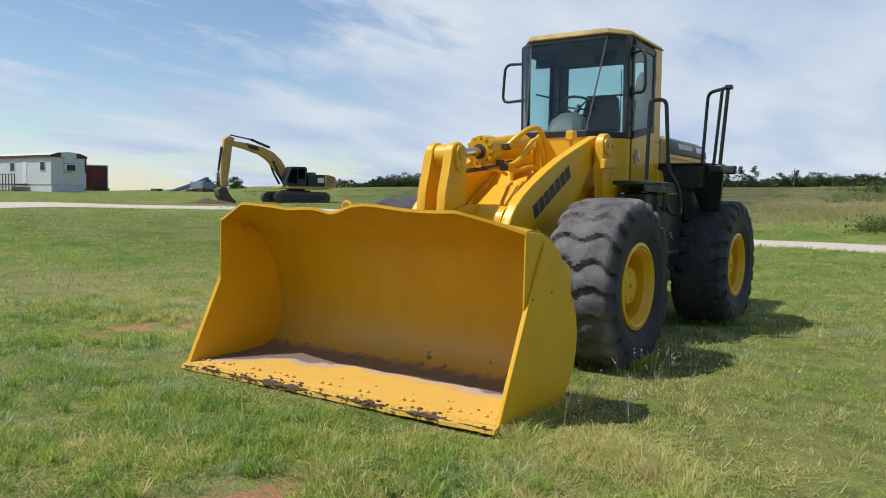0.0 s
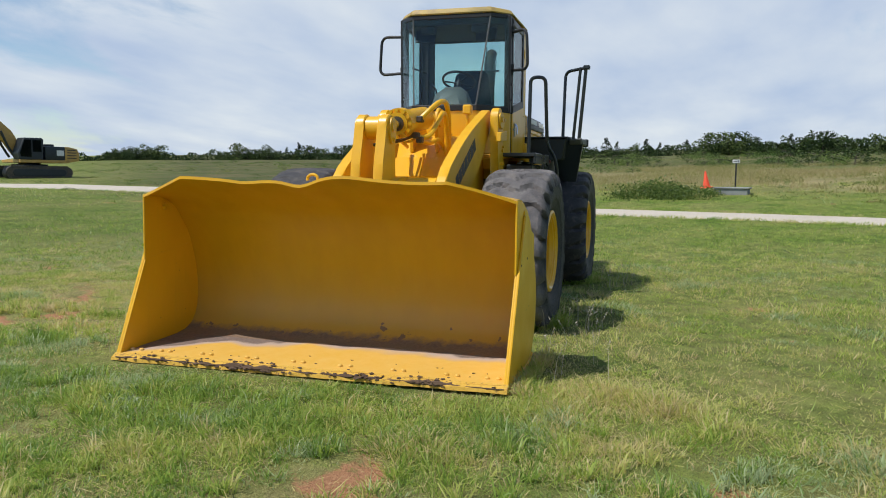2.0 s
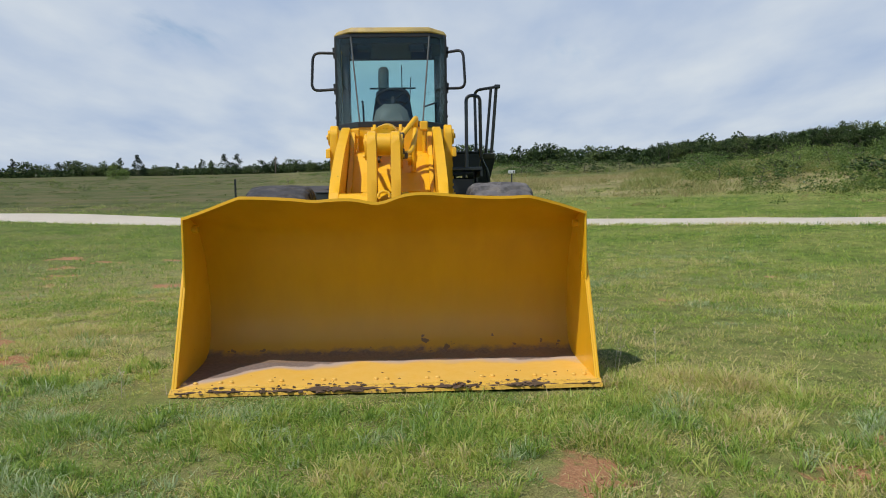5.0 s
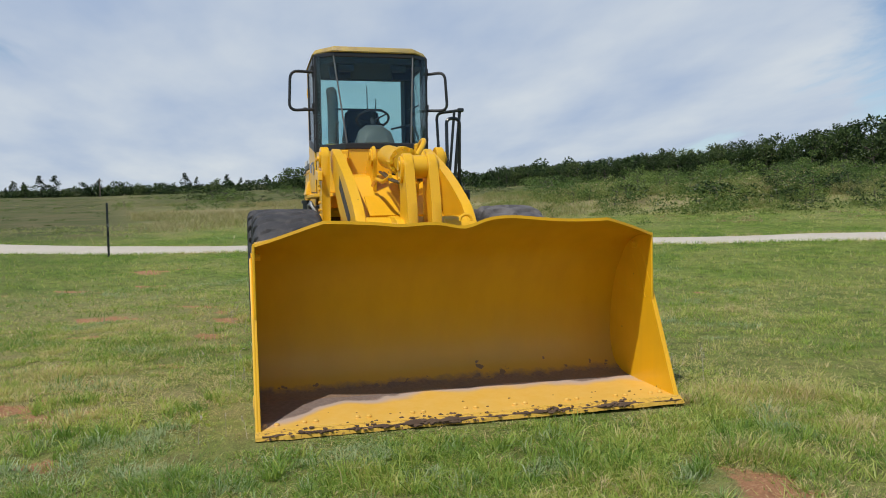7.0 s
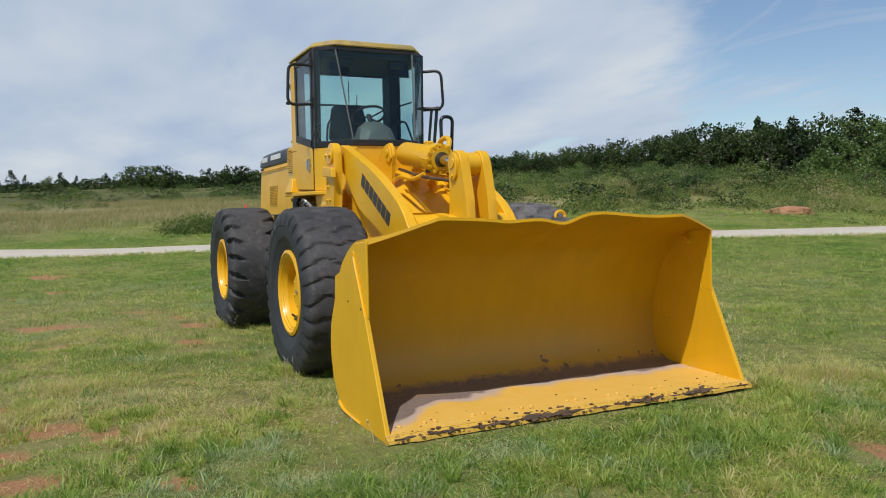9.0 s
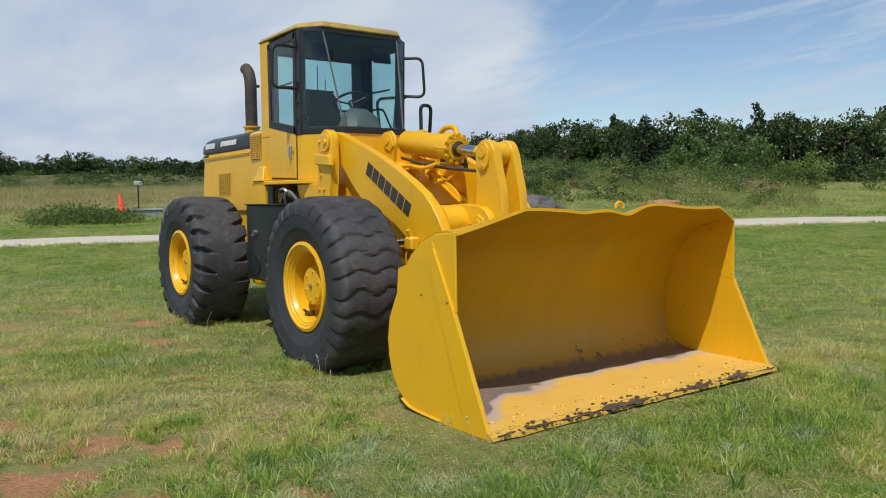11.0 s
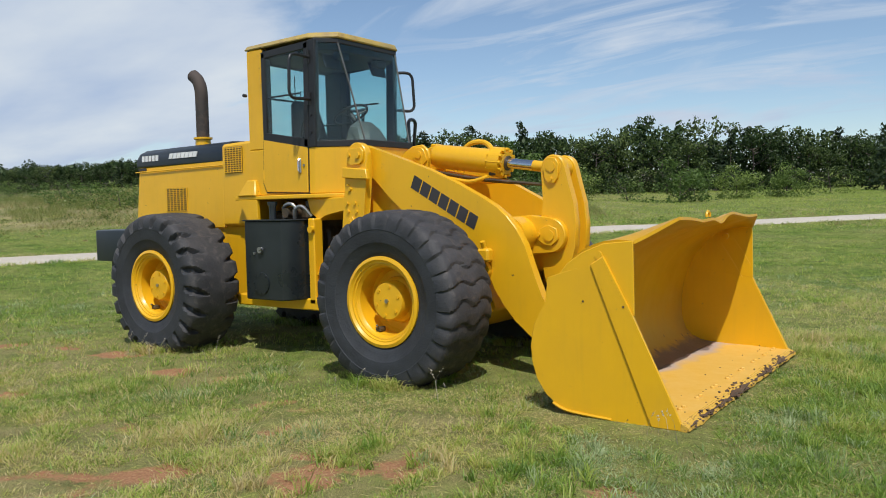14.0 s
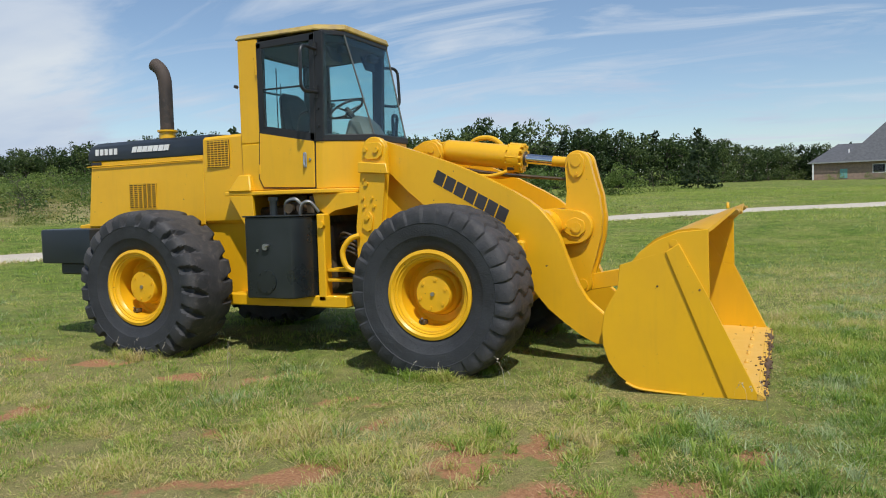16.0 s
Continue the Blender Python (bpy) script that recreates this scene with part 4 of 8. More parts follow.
# bell crank: two plates
CRANK = disc_pts(0.995, 1.79, 0.118, 195, 0, 12) + [(1.145, 1.66), (1.195, 1.48), (1.222, 1.29), (1.205, 1.10), (1.16, 0.92), (1.10, 0.76)] + disc_pts(1.03, 0.66, 0.085, 20, -160, 6) + [(0.905, 0.82), (0.868, 1.02), (0.865, 1.25), (0.905, 1.52)]
crank = part("bell_crank", prism(B(), CRANK, Y0 - 0.145, Y0 - 0.062, bevel=0.010), YELLOW, loader)
part("crank_plate", prism(B(), CRANK, Y0 + 0.062, Y0 + 0.145, bevel=0.010), YELLOW, crank)
for x, z, h, r in ((0.995, 1.79, 0.15, 0.085), (0.995, 1.195, 0.20, 0.075), (1.03, 0.66, 0.16, 0.05)):
    part("crank_pin", cyl(B(), (x, Y0 - h, z), (x, Y0 + h, z), r, 22), YELLOW, crank)
for s in (-1, 1):
    yo = Y0 + s * 0.145
    lo, hi = sorted((yo, yo + s * 0.022))
    part("pin_keeper", prism(B(), [(0.91, 1.80), (0.93, 1.865), (0.975, 1.885), (1.03, 1.875), (1.065, 1.82), (1.055, 1.70), (1.02, 1.655), (0.96, 1.655), (0.925, 1.70)], lo, hi, bevel=0.004), YELLOW, crank)
    bm = B()
    cyl(bm, (0.99, yo + s * 0.02, 1.80), (0.99, yo + s * 0.032, 1.80), 0.045, 18)
    part("pin_end", bm, YELLOW, crank)
    bm = B()
    bolt(bm, (0.99, yo + s * 0.02, 1.69), (0, s, 0), 0.016, 0.016)
    part("bolt", bm, YELLOW, crank)
part("bucket_link", prism(B(), disc_pts(1.03, 0.66, 0.075, 95, 265, 6) + disc_pts(1.45, 0.74, 0.075, -85, 95, 6), Y0 - 0.055, Y0 + 0.055, bevel=0.008), YELLOW, loader)

# tilt cylinder
A0, A1 = Vector((-0.47, Y0, 1.985)), Vector((0.995, Y0, 1.79))
ax = (A1 - A0).normalized()


def on(d):
    return A0 + ax * d


cylinder = part("tilt_cylinder", tube(B(), [on(0.07), on(0.10), on(0.12), on(0.86)], 0.12, 28, [0.085, 0.112, 0.118, 0.118]), YELLOW, loader, "yellow tilt cylinder with a chrome rod")
bm = B()
tube(bm, [on(0.78), on(0.90)], 0.142, 28)
tube(bm, [on(0.895), on(0.925)], 0.105, 24)
for k in range(12):
    a = 2 * math.pi * k / 12
    side = Vector((0, 1, 0)) * math.cos(a) + ax.cross(Vector((0, 1, 0))) * math.sin(a)
    part("gland_bolt", tube(B(), [on(0.765) + side * 0.125, on(0.925) + side * 0.125], 0.020, 6), YELLOW, cylinder)
part("gland", bm, YELLOW, cylinder)
part("seal", tube(B(), [on(0.92), on(0.935)], 0.07, 20), GREASE, cylinder)
part("rod", tube(B(), [on(0.90), on(1.22)], 0.047, 22), CHROME, cylinder, "bright chrome rod")
bm = B()
tube(bm, [on(1.21), on(1.42)], 0.05, 18)
cyl(bm, tuple(A1 + Vector((0, -0.06, 0))), tuple(A1 + Vector((0, 0.06, 0))), 0.10, 22)
part("rod_eye", bm, YELLOW, cylinder)
for s in (-1, 1):
    yo = Y0 + s * 0.12
    lo, hi = sorted((yo, yo + s * 0.035))
    br = part("cylinder_bracket", prism(B(), [(-0.98, 1.78), (-0.66, 2.02), (-0.56, 2.075), (-0.44, 2.085), (-0.37, 2.03), (-0.35, 1.95), (-0.38, 1.86), (-0.40, 1.62)], lo, hi, bevel=0.007), YELLOW, loader)
    bm = B()
    yo2 = yo + s * 0.035
    lo, hi = sorted((yo2, yo2 + s * 0.018))
    prism(bm, disc_pts(-0.47, 1.985, 0.075, 20, 250, 8) + [(-0.42, 1.88), (-0.37, 1.93)], lo, hi, bevel=0.004)
    cyl(bm, (-0.47, yo2, 1.985), (-0.47, yo2 + s * 0.03, 1.985), 0.035, 16)
    part("pin_keeper", bm, YELLOW, br)
# steel pipes under the cylinder and painted hoses
for k, (dy, dz) in enumerate(((-0.10, -0.17), (-0.06, -0.18), (0.05, -0.18), (0.09, -0.17))):
    bm = B()
    tube(bm, smooth_path([on(0.15) + Vector((0, dy, dz + 0.02)), on(0.5) + Vector((0, dy, dz)), on(0.85) + Vector((0, dy * 1.2, dz)), on(1.35) + Vector((0, dy * 0.8, -0.16))][: 4 if k < 2 else 3], 4), 0.014, 8)
    part("pipe", bm, GREASE if k < 2 else YELLOW, cylinder)
for pts, r in (([(0.20, 0.13, 1.93), (0.12, 0.21, 2.03), (0.0, 0.26, 2.10), (-0.16, 0.27, 2.10), (-0.28, 0.26, 2.00), (-0.34, 0.25, 1.85), (-0.36, 0.24, 1.60)], 0.026),
               ([(0.30, 0.12, 1.74), (0.20, 0.20, 1.76), (0.08, 0.24, 1.86), (-0.06, 0.26, 1.99), (-0.18, 0.26, 1.97), (-0.27, 0.25, 1.80), (-0.29, 0.24, 1.58)], 0.025),
               ([(0.30, 0.14, 1.72), (0.10, 0.18, 1.70), (-0.15, 0.2, 1.74), (-0.35, 0.2, 1.66)], 0.022),
               ([(0.30, -0.14, 1.74), (0.12, -0.18, 1.70), (-0.12, -0.2, 1.73), (-0.35, -0.2, 1.68)], 0.020)):
    part("hose", tube(B(), smooth_path(pts, 7), r, 10), YELLOW, cylinder, "hose painted over in yellow")
for p in ((0.20, 0.12, 1.92), (0.32, 0.12, 1.76), (0.33, -0.1, 1.78), (0.30, 0.15, 1.72)):
    bm = B()
    box(bm, p[0] - 0.035, p[0] + 0.035, p[1] - 0.03, p[1] + 0.03, p[2] - 0.03, p[2] + 0.03, 0.008)
    part("hose_fitting", bm, GREASE, cylinder)

# front frame: tower plates, sloped cover, cross head
for s in (-1, 1):
    yo = s * 0.585
    lo, hi = sorted((yo, s * 0.672))
    tower = part("tower_plate", prism(B(), [(-1.085, 0.55), (-1.085, 1.24), (-1.02, 1.78), (-1.0, 1.98)] + disc_pts(-0.87, 1.985, 0.125, 170, 10, 7) + [(-0.745, 1.80), (-0.815, 1.26), (-0.60, 0.95), (-0.30, 0.60)], lo, hi, bevel=0.008), YELLOW, loader)
    lo, hi = sorted((s * 0.40, s * 0.448))
    part("inner_plate", prism(B(), [(-1.10, 0.45), (-1.05, 1.72), (-0.92, 2.03), (-0.80, 2.03), (-0.62, 1.76), (-0.05, 1.42), (0.40, 1.02), (0.55, 0.55), (0.30, 0.35), (-0.8, 0.35)], lo, hi, bevel=0.008), YELLOW, tower)
    lo, hi = sorted((s * 0.665, s * 0.715))
    part("tower_band", prism(B(), [(-1.03, 1.77), (-1.025, 1.875), (-0.72, 1.845), (-0.70, 1.745)], lo, hi, bevel=0.008), YELLOW, tower)
    lo, hi = sorted((s * 0.672, s * 0.694))
    part("pin_keeper", prism(B(), [(-0.975, 1.925), (-0.975, 2.01), (-0.94, 2.05), (-0.80, 2.055), (-0.765, 2.02), (-0.775, 1.93), (-0.82, 1.895), (-0.93, 1.89)], lo, hi, bevel=0.004), YELLOW, tower)
    part("pin_keeper", prism(B(), [(-1.015, 1.235), (-0.99, 1.36), (-0.93, 1.395), (-0.89, 1.34), (-0.905, 1.215), (-0.95, 1.19)], lo, hi, bevel=0.004), YELLOW, tower)
    for x, z, r in ((-0.945, 1.985, 0.02), (-0.83, 1.98, 0.03), (-0.95, 1.33, 0.028), (-0.96, 1.66, 0.022), (-0.90, 1.52, 0.016), (-1.0, 1.52, 0.016), (-0.99, 1.44, 0.016), (-0.88, 1.44, 0.016), (-0.985, 1.70, 0.012)):
        bm = B()
        bolt(bm, (x, s * (0.694 if z > 1.9 or (z < 1.4) else 0.672), z), (0, s, 0), r, 0.018)
        part("bolt", bm, YELLOW, tower)
bm = B()
prism(bm, [(-1.05, 0.40), (-1.05, 1.68), (-0.90, 1.82), (-0.60, 1.78), (-0.34, 1.56), (0.02, 1.34), (0.36, 0.98), (0.50, 0.52), (0.25, 0.33), (-0.8, 0.33)], -0.401, 0.401, bevel=0.012)
frontf = part("front_frame", bm, YELLOW, loader)
part("cover_plate", prism(B(), [(-0.30, 1.55), (0.02, 1.36), (0.03, 1.375), (-0.29, 1.57)], -0.30, 0.30), YELLOW, frontf)
part("front_cross_plate", prism(B(), [(0.30, 1.10), (0.42, 1.05), (0.42, 0.60), (0.36, 0.50), (0.26, 0.60)], -0.455, 0.455, bevel=0.01), YELLOW, frontf)
# lift cylinders
for s in (-1, 1):
    lc = part("lift_cylinder", cyl(B(), (-0.75, s * 0.50, 0.92), (-0.05, s * 0.50, 1.0), 0.085, 20), YELLOW, loader)
    part("rod", cyl(B(), (-0.05, s * 0.50, 1.0), (0.45, s * 0.50, 1.05), 0.042, 16), CHROME, lc)
    bm = B()
    cyl(bm, (0.50, s * 0.44, 0.90), (0.50, s * 0.60, 0.90), 0.085, 20)
    cyl(bm, (0.50, s * 0.60, 0.90), (0.50, s * 0.62, 0.90), 0.05, 16)
    part("arm_boss", bm, YELLOW, lc)
    bm = B()
    box(bm, 0.50, 0.62, s * 0.62 - 0.05, s * 0.62 + 0.05, 0.98, 1.10, 0.02)
    tube(bm, [(0.56, s * 0.62, 1.08), (0.56, s * 0.66, 1.16)], 0.022, 8)
    part("grease_block", bm, YELLOW, lc)

# axles
for x in (0.0, -3.26):
    bm = B()
    tube(bm, [(x, -1.02, 0.68), (x, -0.62, 0.68), (x, -0.32, 0.68), (x, -0.18, 0.68), (x, 0.18, 0.68), (x, 0.32, 0.68), (x, 0.62, 0.68), (x, 1.02, 0.68)], 0.2, 20, [0.19, 0.15, 0.18, 0.30, 0.30, 0.18, 0.15, 0.19])
    part("axle", bm, YELLOW, loader)


# wheels
def wheel(cx, s, R, style, n_lug, mat, seed):
    cz, cy = 0.680, s * 1.095
    base_z = float(land(cx, cy)) - 0.008
    # half section from bead to the middle of the tread: radius, offset, how much of the tread's relief it takes, length along the tread
    half = [(0.375, 0.235, 0, 0.6), (0.388, 0.262, 0, 0.58), (0.41, 0.276, 0, 0.55), (0.44, 0.288, 0, 0.52), (0.50, 0.305, 0, 0.48), (0.505, 0.309, 0, 0.47), (0.545, 0.316, 0, 0.45), (R - 0.165, 0.319, 0, 0.42), (R - 0.160, 0.323, 0.05, 0.415), (R - 0.135, 0.324, 0.5, 0.40), (R - 0.105, 0.322, 0.9, 0.375),
            (R - 0.075, 0.316, 1, 0.35), (R - 0.045, 0.303, 1, 0.32), (R - 0.025, 0.284, 1, 0.295), (R - 0.014, 0.262, 1, 0.27), (R - 0.009, 0.235, 1, 0.245), (R - 0.006, 0.205, 1, 0.215), (R - 0.004, 0.175, 1, 0.185), (R - 0.002, 0.145, 1, 0.155), (R - 0.001, 0.115, 1, 0.122), (R, 0.085, 1, 0.09), (R, 0.05, 1, 0.052), (R, 0.017, 1, 0.018)]
    line = [(r, y, m, d, 1) for r, y, m, d in half] + [(r, -y, m, d, -1) for r, y, m, d in half[::-1]]
    line += [(0.33, -0.23, 0, 0.7, -1), (0.33, 0.23, 0, 0.7, 1)]
    na = n_lug * 12
    step = 2 * math.pi / n_lug
    bm = B()
    rows, tread = [], []
    for i in range(na):
        a = 2 * math.pi * i / na
        ca, sa = math.cos(a), math.sin(a)
        row = []
        for r, y, m, d, side in line:
            rr, yy = r, y
            if m:
                w1 = noise.noise(Vector((ca * 3 + seed, sa * 3, y * 5)))
                w2 = noise.noise(Vector((ca * 9, sa * 9 + seed, y * 12)))
                if style == "lugs":
                    # wedge-shaped grooves in from both shoulders, closed in the middle
                    p = (a / step + (0.5 if side > 0 else 0) - 1.25 * d + 0.05 * w1) % 1.0 - 0.5
                    wide = max(0.0, min(1.0, (d - 0.10) / 0.17)) * 0.17 + 0.02
                    g = max(0.0, min(1.0, (wide - abs(p)) / 0.07)) if d > 0.095 else 0.0
                    deep = 0.048 * min(1.0, max(0.3, (d - 0.08) / 0.12)) * g + 0.006 * max(0, w2)
                else:
                    # worn blocks: low steps running in waves across the tread
                    p = (a / step + 0.20 * math.cos(y / 0.3 * 5.2 + 0.6 * side) + 0.22 * w1 + 0.06 * w2) % 1.0
                    edge = (1 - p / 0.07) if p < 0.07 else max(0.0, (p - 0.35) / 0.65) ** 1.6
                    deep = (0.018 if style == "worn" else 0.042) * edge + (0.005 if style == "worn" else 0.012) * max(0, w2 + 0.1)
                k = min(1.0, max(0.0, (d - 0.24) / 0.10))
                rr, yy = r - deep * m * (1 - 0.5 * k), y - side * deep * m * k
            row.append(bm.verts.new((cx + rr * ca, cy + yy, cz + rr * sa)))
            tread.append(1.0 if d < 0.30 else max(0.0, 1 - (d - 0.30) / 0.10))
        rows.append(row)
    nl = len(line)
    for i in range(na):
        p, q = rows[i], rows[(i + 1) % na]
        for j in range(nl):
            bm.faces.new((p[j], p[(j + 1) % nl], q[(j + 1) % nl], q[j]))
    for v in bm.verts:
        if v.co.z < base_z + 0.05:
            v.co.y += (v.co.y - cy) * 0.05 * min(1.0, (base_z + 0.05 - v.co.z) / 0.1)
            v.co.z = max(v.co.z, base_z)
    bmesh.ops.recalc_face_normals(bm, faces=bm.faces)
    o = s  # outward
    rim = B()
    lathe(rim, [(0.388, o * 0.262), (0.388, o * 0.280), (0.360, o * 0.288), (0.342, o * 0.268), (0.332, o * 0.268), (0.326, o * 0.252), (0.312, o * 0.250), (0.306, o * 0.235), (0.292, o * 0.215), (0.285, o * 0.06), (0.262, o * 0.03), (0.19, o * 0.035), (0.10, o * 0.035)], (cx, cy, cz), 56)
    lathe(rim, [(0.36, -o * 0.26), (0.33, -o * 0.25), (0.30, -o * 0.1), (0.28, o * 0.02)], (cx, cy, cz), 40)
    w = part("wheel", rim, YELLOW, loader, "yellow steel wheel rim")
    ty = part("tyre", bm, mat, w, "dusty worn tyre with chipped blocks, its tread toned as lit" if mat is WORN else "black tyre with worn lugs", 24)
    ty.data.attributes.new("tread", "FLOAT", "POINT").data.foreach_set("value", np.array(tread, np.float32))
    hub = B()
    lathe(hub, [(0.205, o * 0.03), (0.195, o * 0.07), (0.172, o * 0.09), (0.168, o * 0.175), (0.155, o * 0.195), (0.05, o * 0.200), (0.0005, o * 0.200)], (cx, cy, cz), 40)
    part("hub_cap", hub, YELLOW, w)
    for k in range(6):
        b2 = B()
        a = 2 * math.pi * (k + 0.3) / 6
        bolt(b2, (cx + 0.125 * math.cos(a), cy + o * 0.196, cz + 0.125 * math.sin(a)), (0, o, 0), 0.014, 0.010)
        part("hub_bolt", b2, YELLOW, w)
    b2 = B()
    cyl(b2, (cx, cy + o * 0.198, cz), (cx, cy + o * 0.215, cz), 0.018, 10)
    part("fill_plug", b2, STEEL, w)
    b2 = B()
    a = -2.0 if s < 0 else -1.1
    px, pz = cx + 0.275 * math.cos(a), cz + 0.275 * math.sin(a)
    box(b2, px - 0.03, px + 0.03, cy + o * 0.12, cy + o * 0.20, pz - 0.02, pz + 0.02, 0.008)
    tube(b2, [(px, cy + o * 0.19, pz + 0.01), (px + 0.02, cy + o * 0.23, pz + 0.04)], 0.010, 8)
    part("valve", b2, GREASE, w)


wheel(0.0, -1, 0.774, "worn", 30, TYRE, 1)
wheel(0.0, 1, 0.776, "chipped", 21, WORN, 2)
wheel(-3.27, -1, 0.785, "lugs", 22, TYRE, 3)
wheel(-3.27, 1, 0.780, "lugs", 22, TYRE, 4)

# rear frame, hood and counterweight
bm = B()
prism(bm, [(-5.0, 0.62), (-5.0, 1.30), (-2.62, 1.58), (-2.40, 1.30), (-2.25, 0.60), (-2.25, 0.44), (-2.6, 0.44), (-2.9, 0.55), (-4.2, 0.62)], -0.50, 0.50, bevel=0.012)
rearf = part("rear_frame", bm, YELLOW, loader)
part("frame_seam", prism(B(), [(-3.35, 1.30), (-3.12, 1.42), (-3.11, 1.415), (-3.34, 1.292)], -0.504, -0.49), GREASE, rearf)
# gearbox, hinge block and bulkhead take the gap's shade into their colour
part("gearbox", prism(B(), [(-2.5, 0.55), (-2.5, 1.45), (-1.9, 1.50), (-1.55, 1.25), (-1.50, 0.60), (-1.7, 0.48)], -0.38, 0.38, bevel=0.03), GREASE, rearf, "gearbox in the frame, coloured dark for the shaded gap")
part("hinge_block", prism(B(), [(-1.6, 0.62), (-1.6, 1.15), (-1.05, 1.10), (-1.05, 0.62)], -0.16, 0.16, bevel=0.02), GREASE, rearf)
part("rear_bulkhead", box(B(), -1.66, -1.60, -0.60, 0.60, 0.5, 1.56), GREASE, rearf)
# yellow hood side with a dark cap
bm = B()
hexa(bm, [(-4.82, -0.53, 1.27), (-3.06, -0.53, 1.27), (-3.06, 0.53, 1.27), (-4.82, 0.53, 1.27)], [(-4.76, -0.50, 2.05), (-3.06, -0.51, 2.065), (-3.06, 0.51, 2.065), (-4.76, 0.50, 2.05)], 0.02)
hood = part("hood", bm, YELLOW, loader, "yellow engine hood with a dark top")
bm = B()
prism(bm, [(-0.515, 2.048), (0.515, 2.048), (0.505, 2.16), (0.46, 2.235), (0.36, 2.285), (0, 2.30), (-0.36, 2.285), (-0.46, 2.235), (-0.505, 2.16)], -4.79, -3.075, "x", 0.02, 2)
for v in bm.verts:
    if v.co.x < -4.7 and v.co.z > 2.15:
        v.co.z -= 0.015
cap = part("hood_cap", bm, SLATE, hood, "dark hood top with white marking")
for s in (-1, 1):
    bm = B()
    for k in range(7):
        a, c = -4.10 + 0.55 * k / 7, -4.10 + 0.55 * (k + 0.88) / 7
        hexa(bm, [(a, s * 0.508, 2.125), (c, s * 0.508, 2.125), (c + 0.02, s * 0.504, 2.190), (a + 0.02, s * 0.504, 2.190)], [(a, s * 0.519, 2.125), (c, s * 0.519, 2.125), (c + 0.02, s * 0.515, 2.190), (a + 0.02, s * 0.515, 2.190)])
    part("marking", bm, WHITE, cap, "seven white blocks of the maker's marking")
    bm = B()
    for k in range(5):
        a, c = -4.66 + 0.36 * k / 5, -4.66 + 0.36 * (k + 0.62) / 5
        hexa(bm, [(a, s * 0.508, 2.115), (c, s * 0.508, 2.115), (c, s * 0.504, 2.185), (a, s * 0.504, 2.185)], [(a, s * 0.519, 2.115), (c, s * 0.519, 2.115), (c, s * 0.515, 2.185), (a, s * 0.515, 2.185)])
    part("type_marking", bm, WHITE, cap, "white type marking as plain bars")
    bm = B()
    box(bm, -4.74, -4.58, s * 0.513 - 0.004, s * 0.513 + 0.004, 2.005, 2.035, 0.0)
    part("small_label", bm, MARK, hood)
    # lower grille: black back put in for the shaded openings, and bars
    gl = B()
    lo, hi = sorted((s * 0.508, s * 0.526))
    box(gl, -4.16, -3.75, lo, hi, 1.48, 1.765, 0.004)
    gv = part("side_grille", gl, TRIM, hood)
    for k in range(7):
        x = -4.155 + 0.40 * k / 6
        bb = B()
        box(bb, x - 0.006, x + 0.006, s * 0.527 - 0.004, s * 0.527 + 0.004, 1.482, 1.763)
        part("slat", bb, YELLOW, gv)
    for k in range(13):
        z = 1.487 + 0.271 * k / 12
        bb = B()
        box(bb, -4.158, -3.752, s * 0.5285 - 0.004, s * 0.5285 + 0.004, z - 0.0042, z + 0.0042)
        part("slat", bb, YELLOW, gv)
    bb = B()
    tube(bb, [(-4.80, s * 0.521, 1.985), (-3.07, s * 0.526, 2.0)], 0.008, 6)
    part("panel_rail", bb, YELLOW, hood)
# radiator column between hood and cab
bm = B()
hexa(bm, [(-3.07, -0.555, 1.30), (-2.44, -0.575, 1.30), (-2.44, 0.575, 1.30), (-3.07, 0.555, 1.30)], [(-3.07, -0.54, 2.235), (-2.44, -0.56, 2.25), (-2.44, 0.56, 2.25), (-3.07, 0.54, 2.235)], 0.03)
col = part("air_box", bm, YELLOW, loader)
for s in (-1, 1):
    # upper grille: its black back likewise paints the openings' shade
    gl = B()
    lo, hi = sorted((s * 0.548, s * 0.566))
    box(gl, -2.98, -2.68, lo, hi, 1.90, 2.19, 0.004)
    gv = part("upper_grille", gl, TRIM, col)
    for k in range(7):
        x = -2.975 + 0.29 * k / 6
        bb = B()
        box(bb, x - 0.0035, x + 0.0035, s * 0.567 - 0.004, s * 0.567 + 0.004, 1.902, 2.188)
        part("slat", bb, YELLOW, gv)
    for k in range(12):
        z = 1.912 + 0.265 * k / 11
        bb = B()
        box(bb, -2.978, -2.682, s * 0.5685 - 0.004, s * 0.5685 + 0.004, z - 0.005, z + 0.005)
        part("slat", bb, YELLOW, gv)
bm = B()
prism(bm, [(-5.30, -0.78), (-5.22, -0.86), (-4.45, -0.86), (-4.45, 0.86), (-5.22, 0.86), (-5.30, 0.78)], 0.87, 1.265, "z", 0.03, 2)
cw = part("counterweight", bm, SLATE, loader, "dark grey rear counterweight")
part("counterweight_notch", box(B(), -5.0, -4.5, -0.80, 0.80, 0.74, 0.88, 0.02), SLATE, cw)
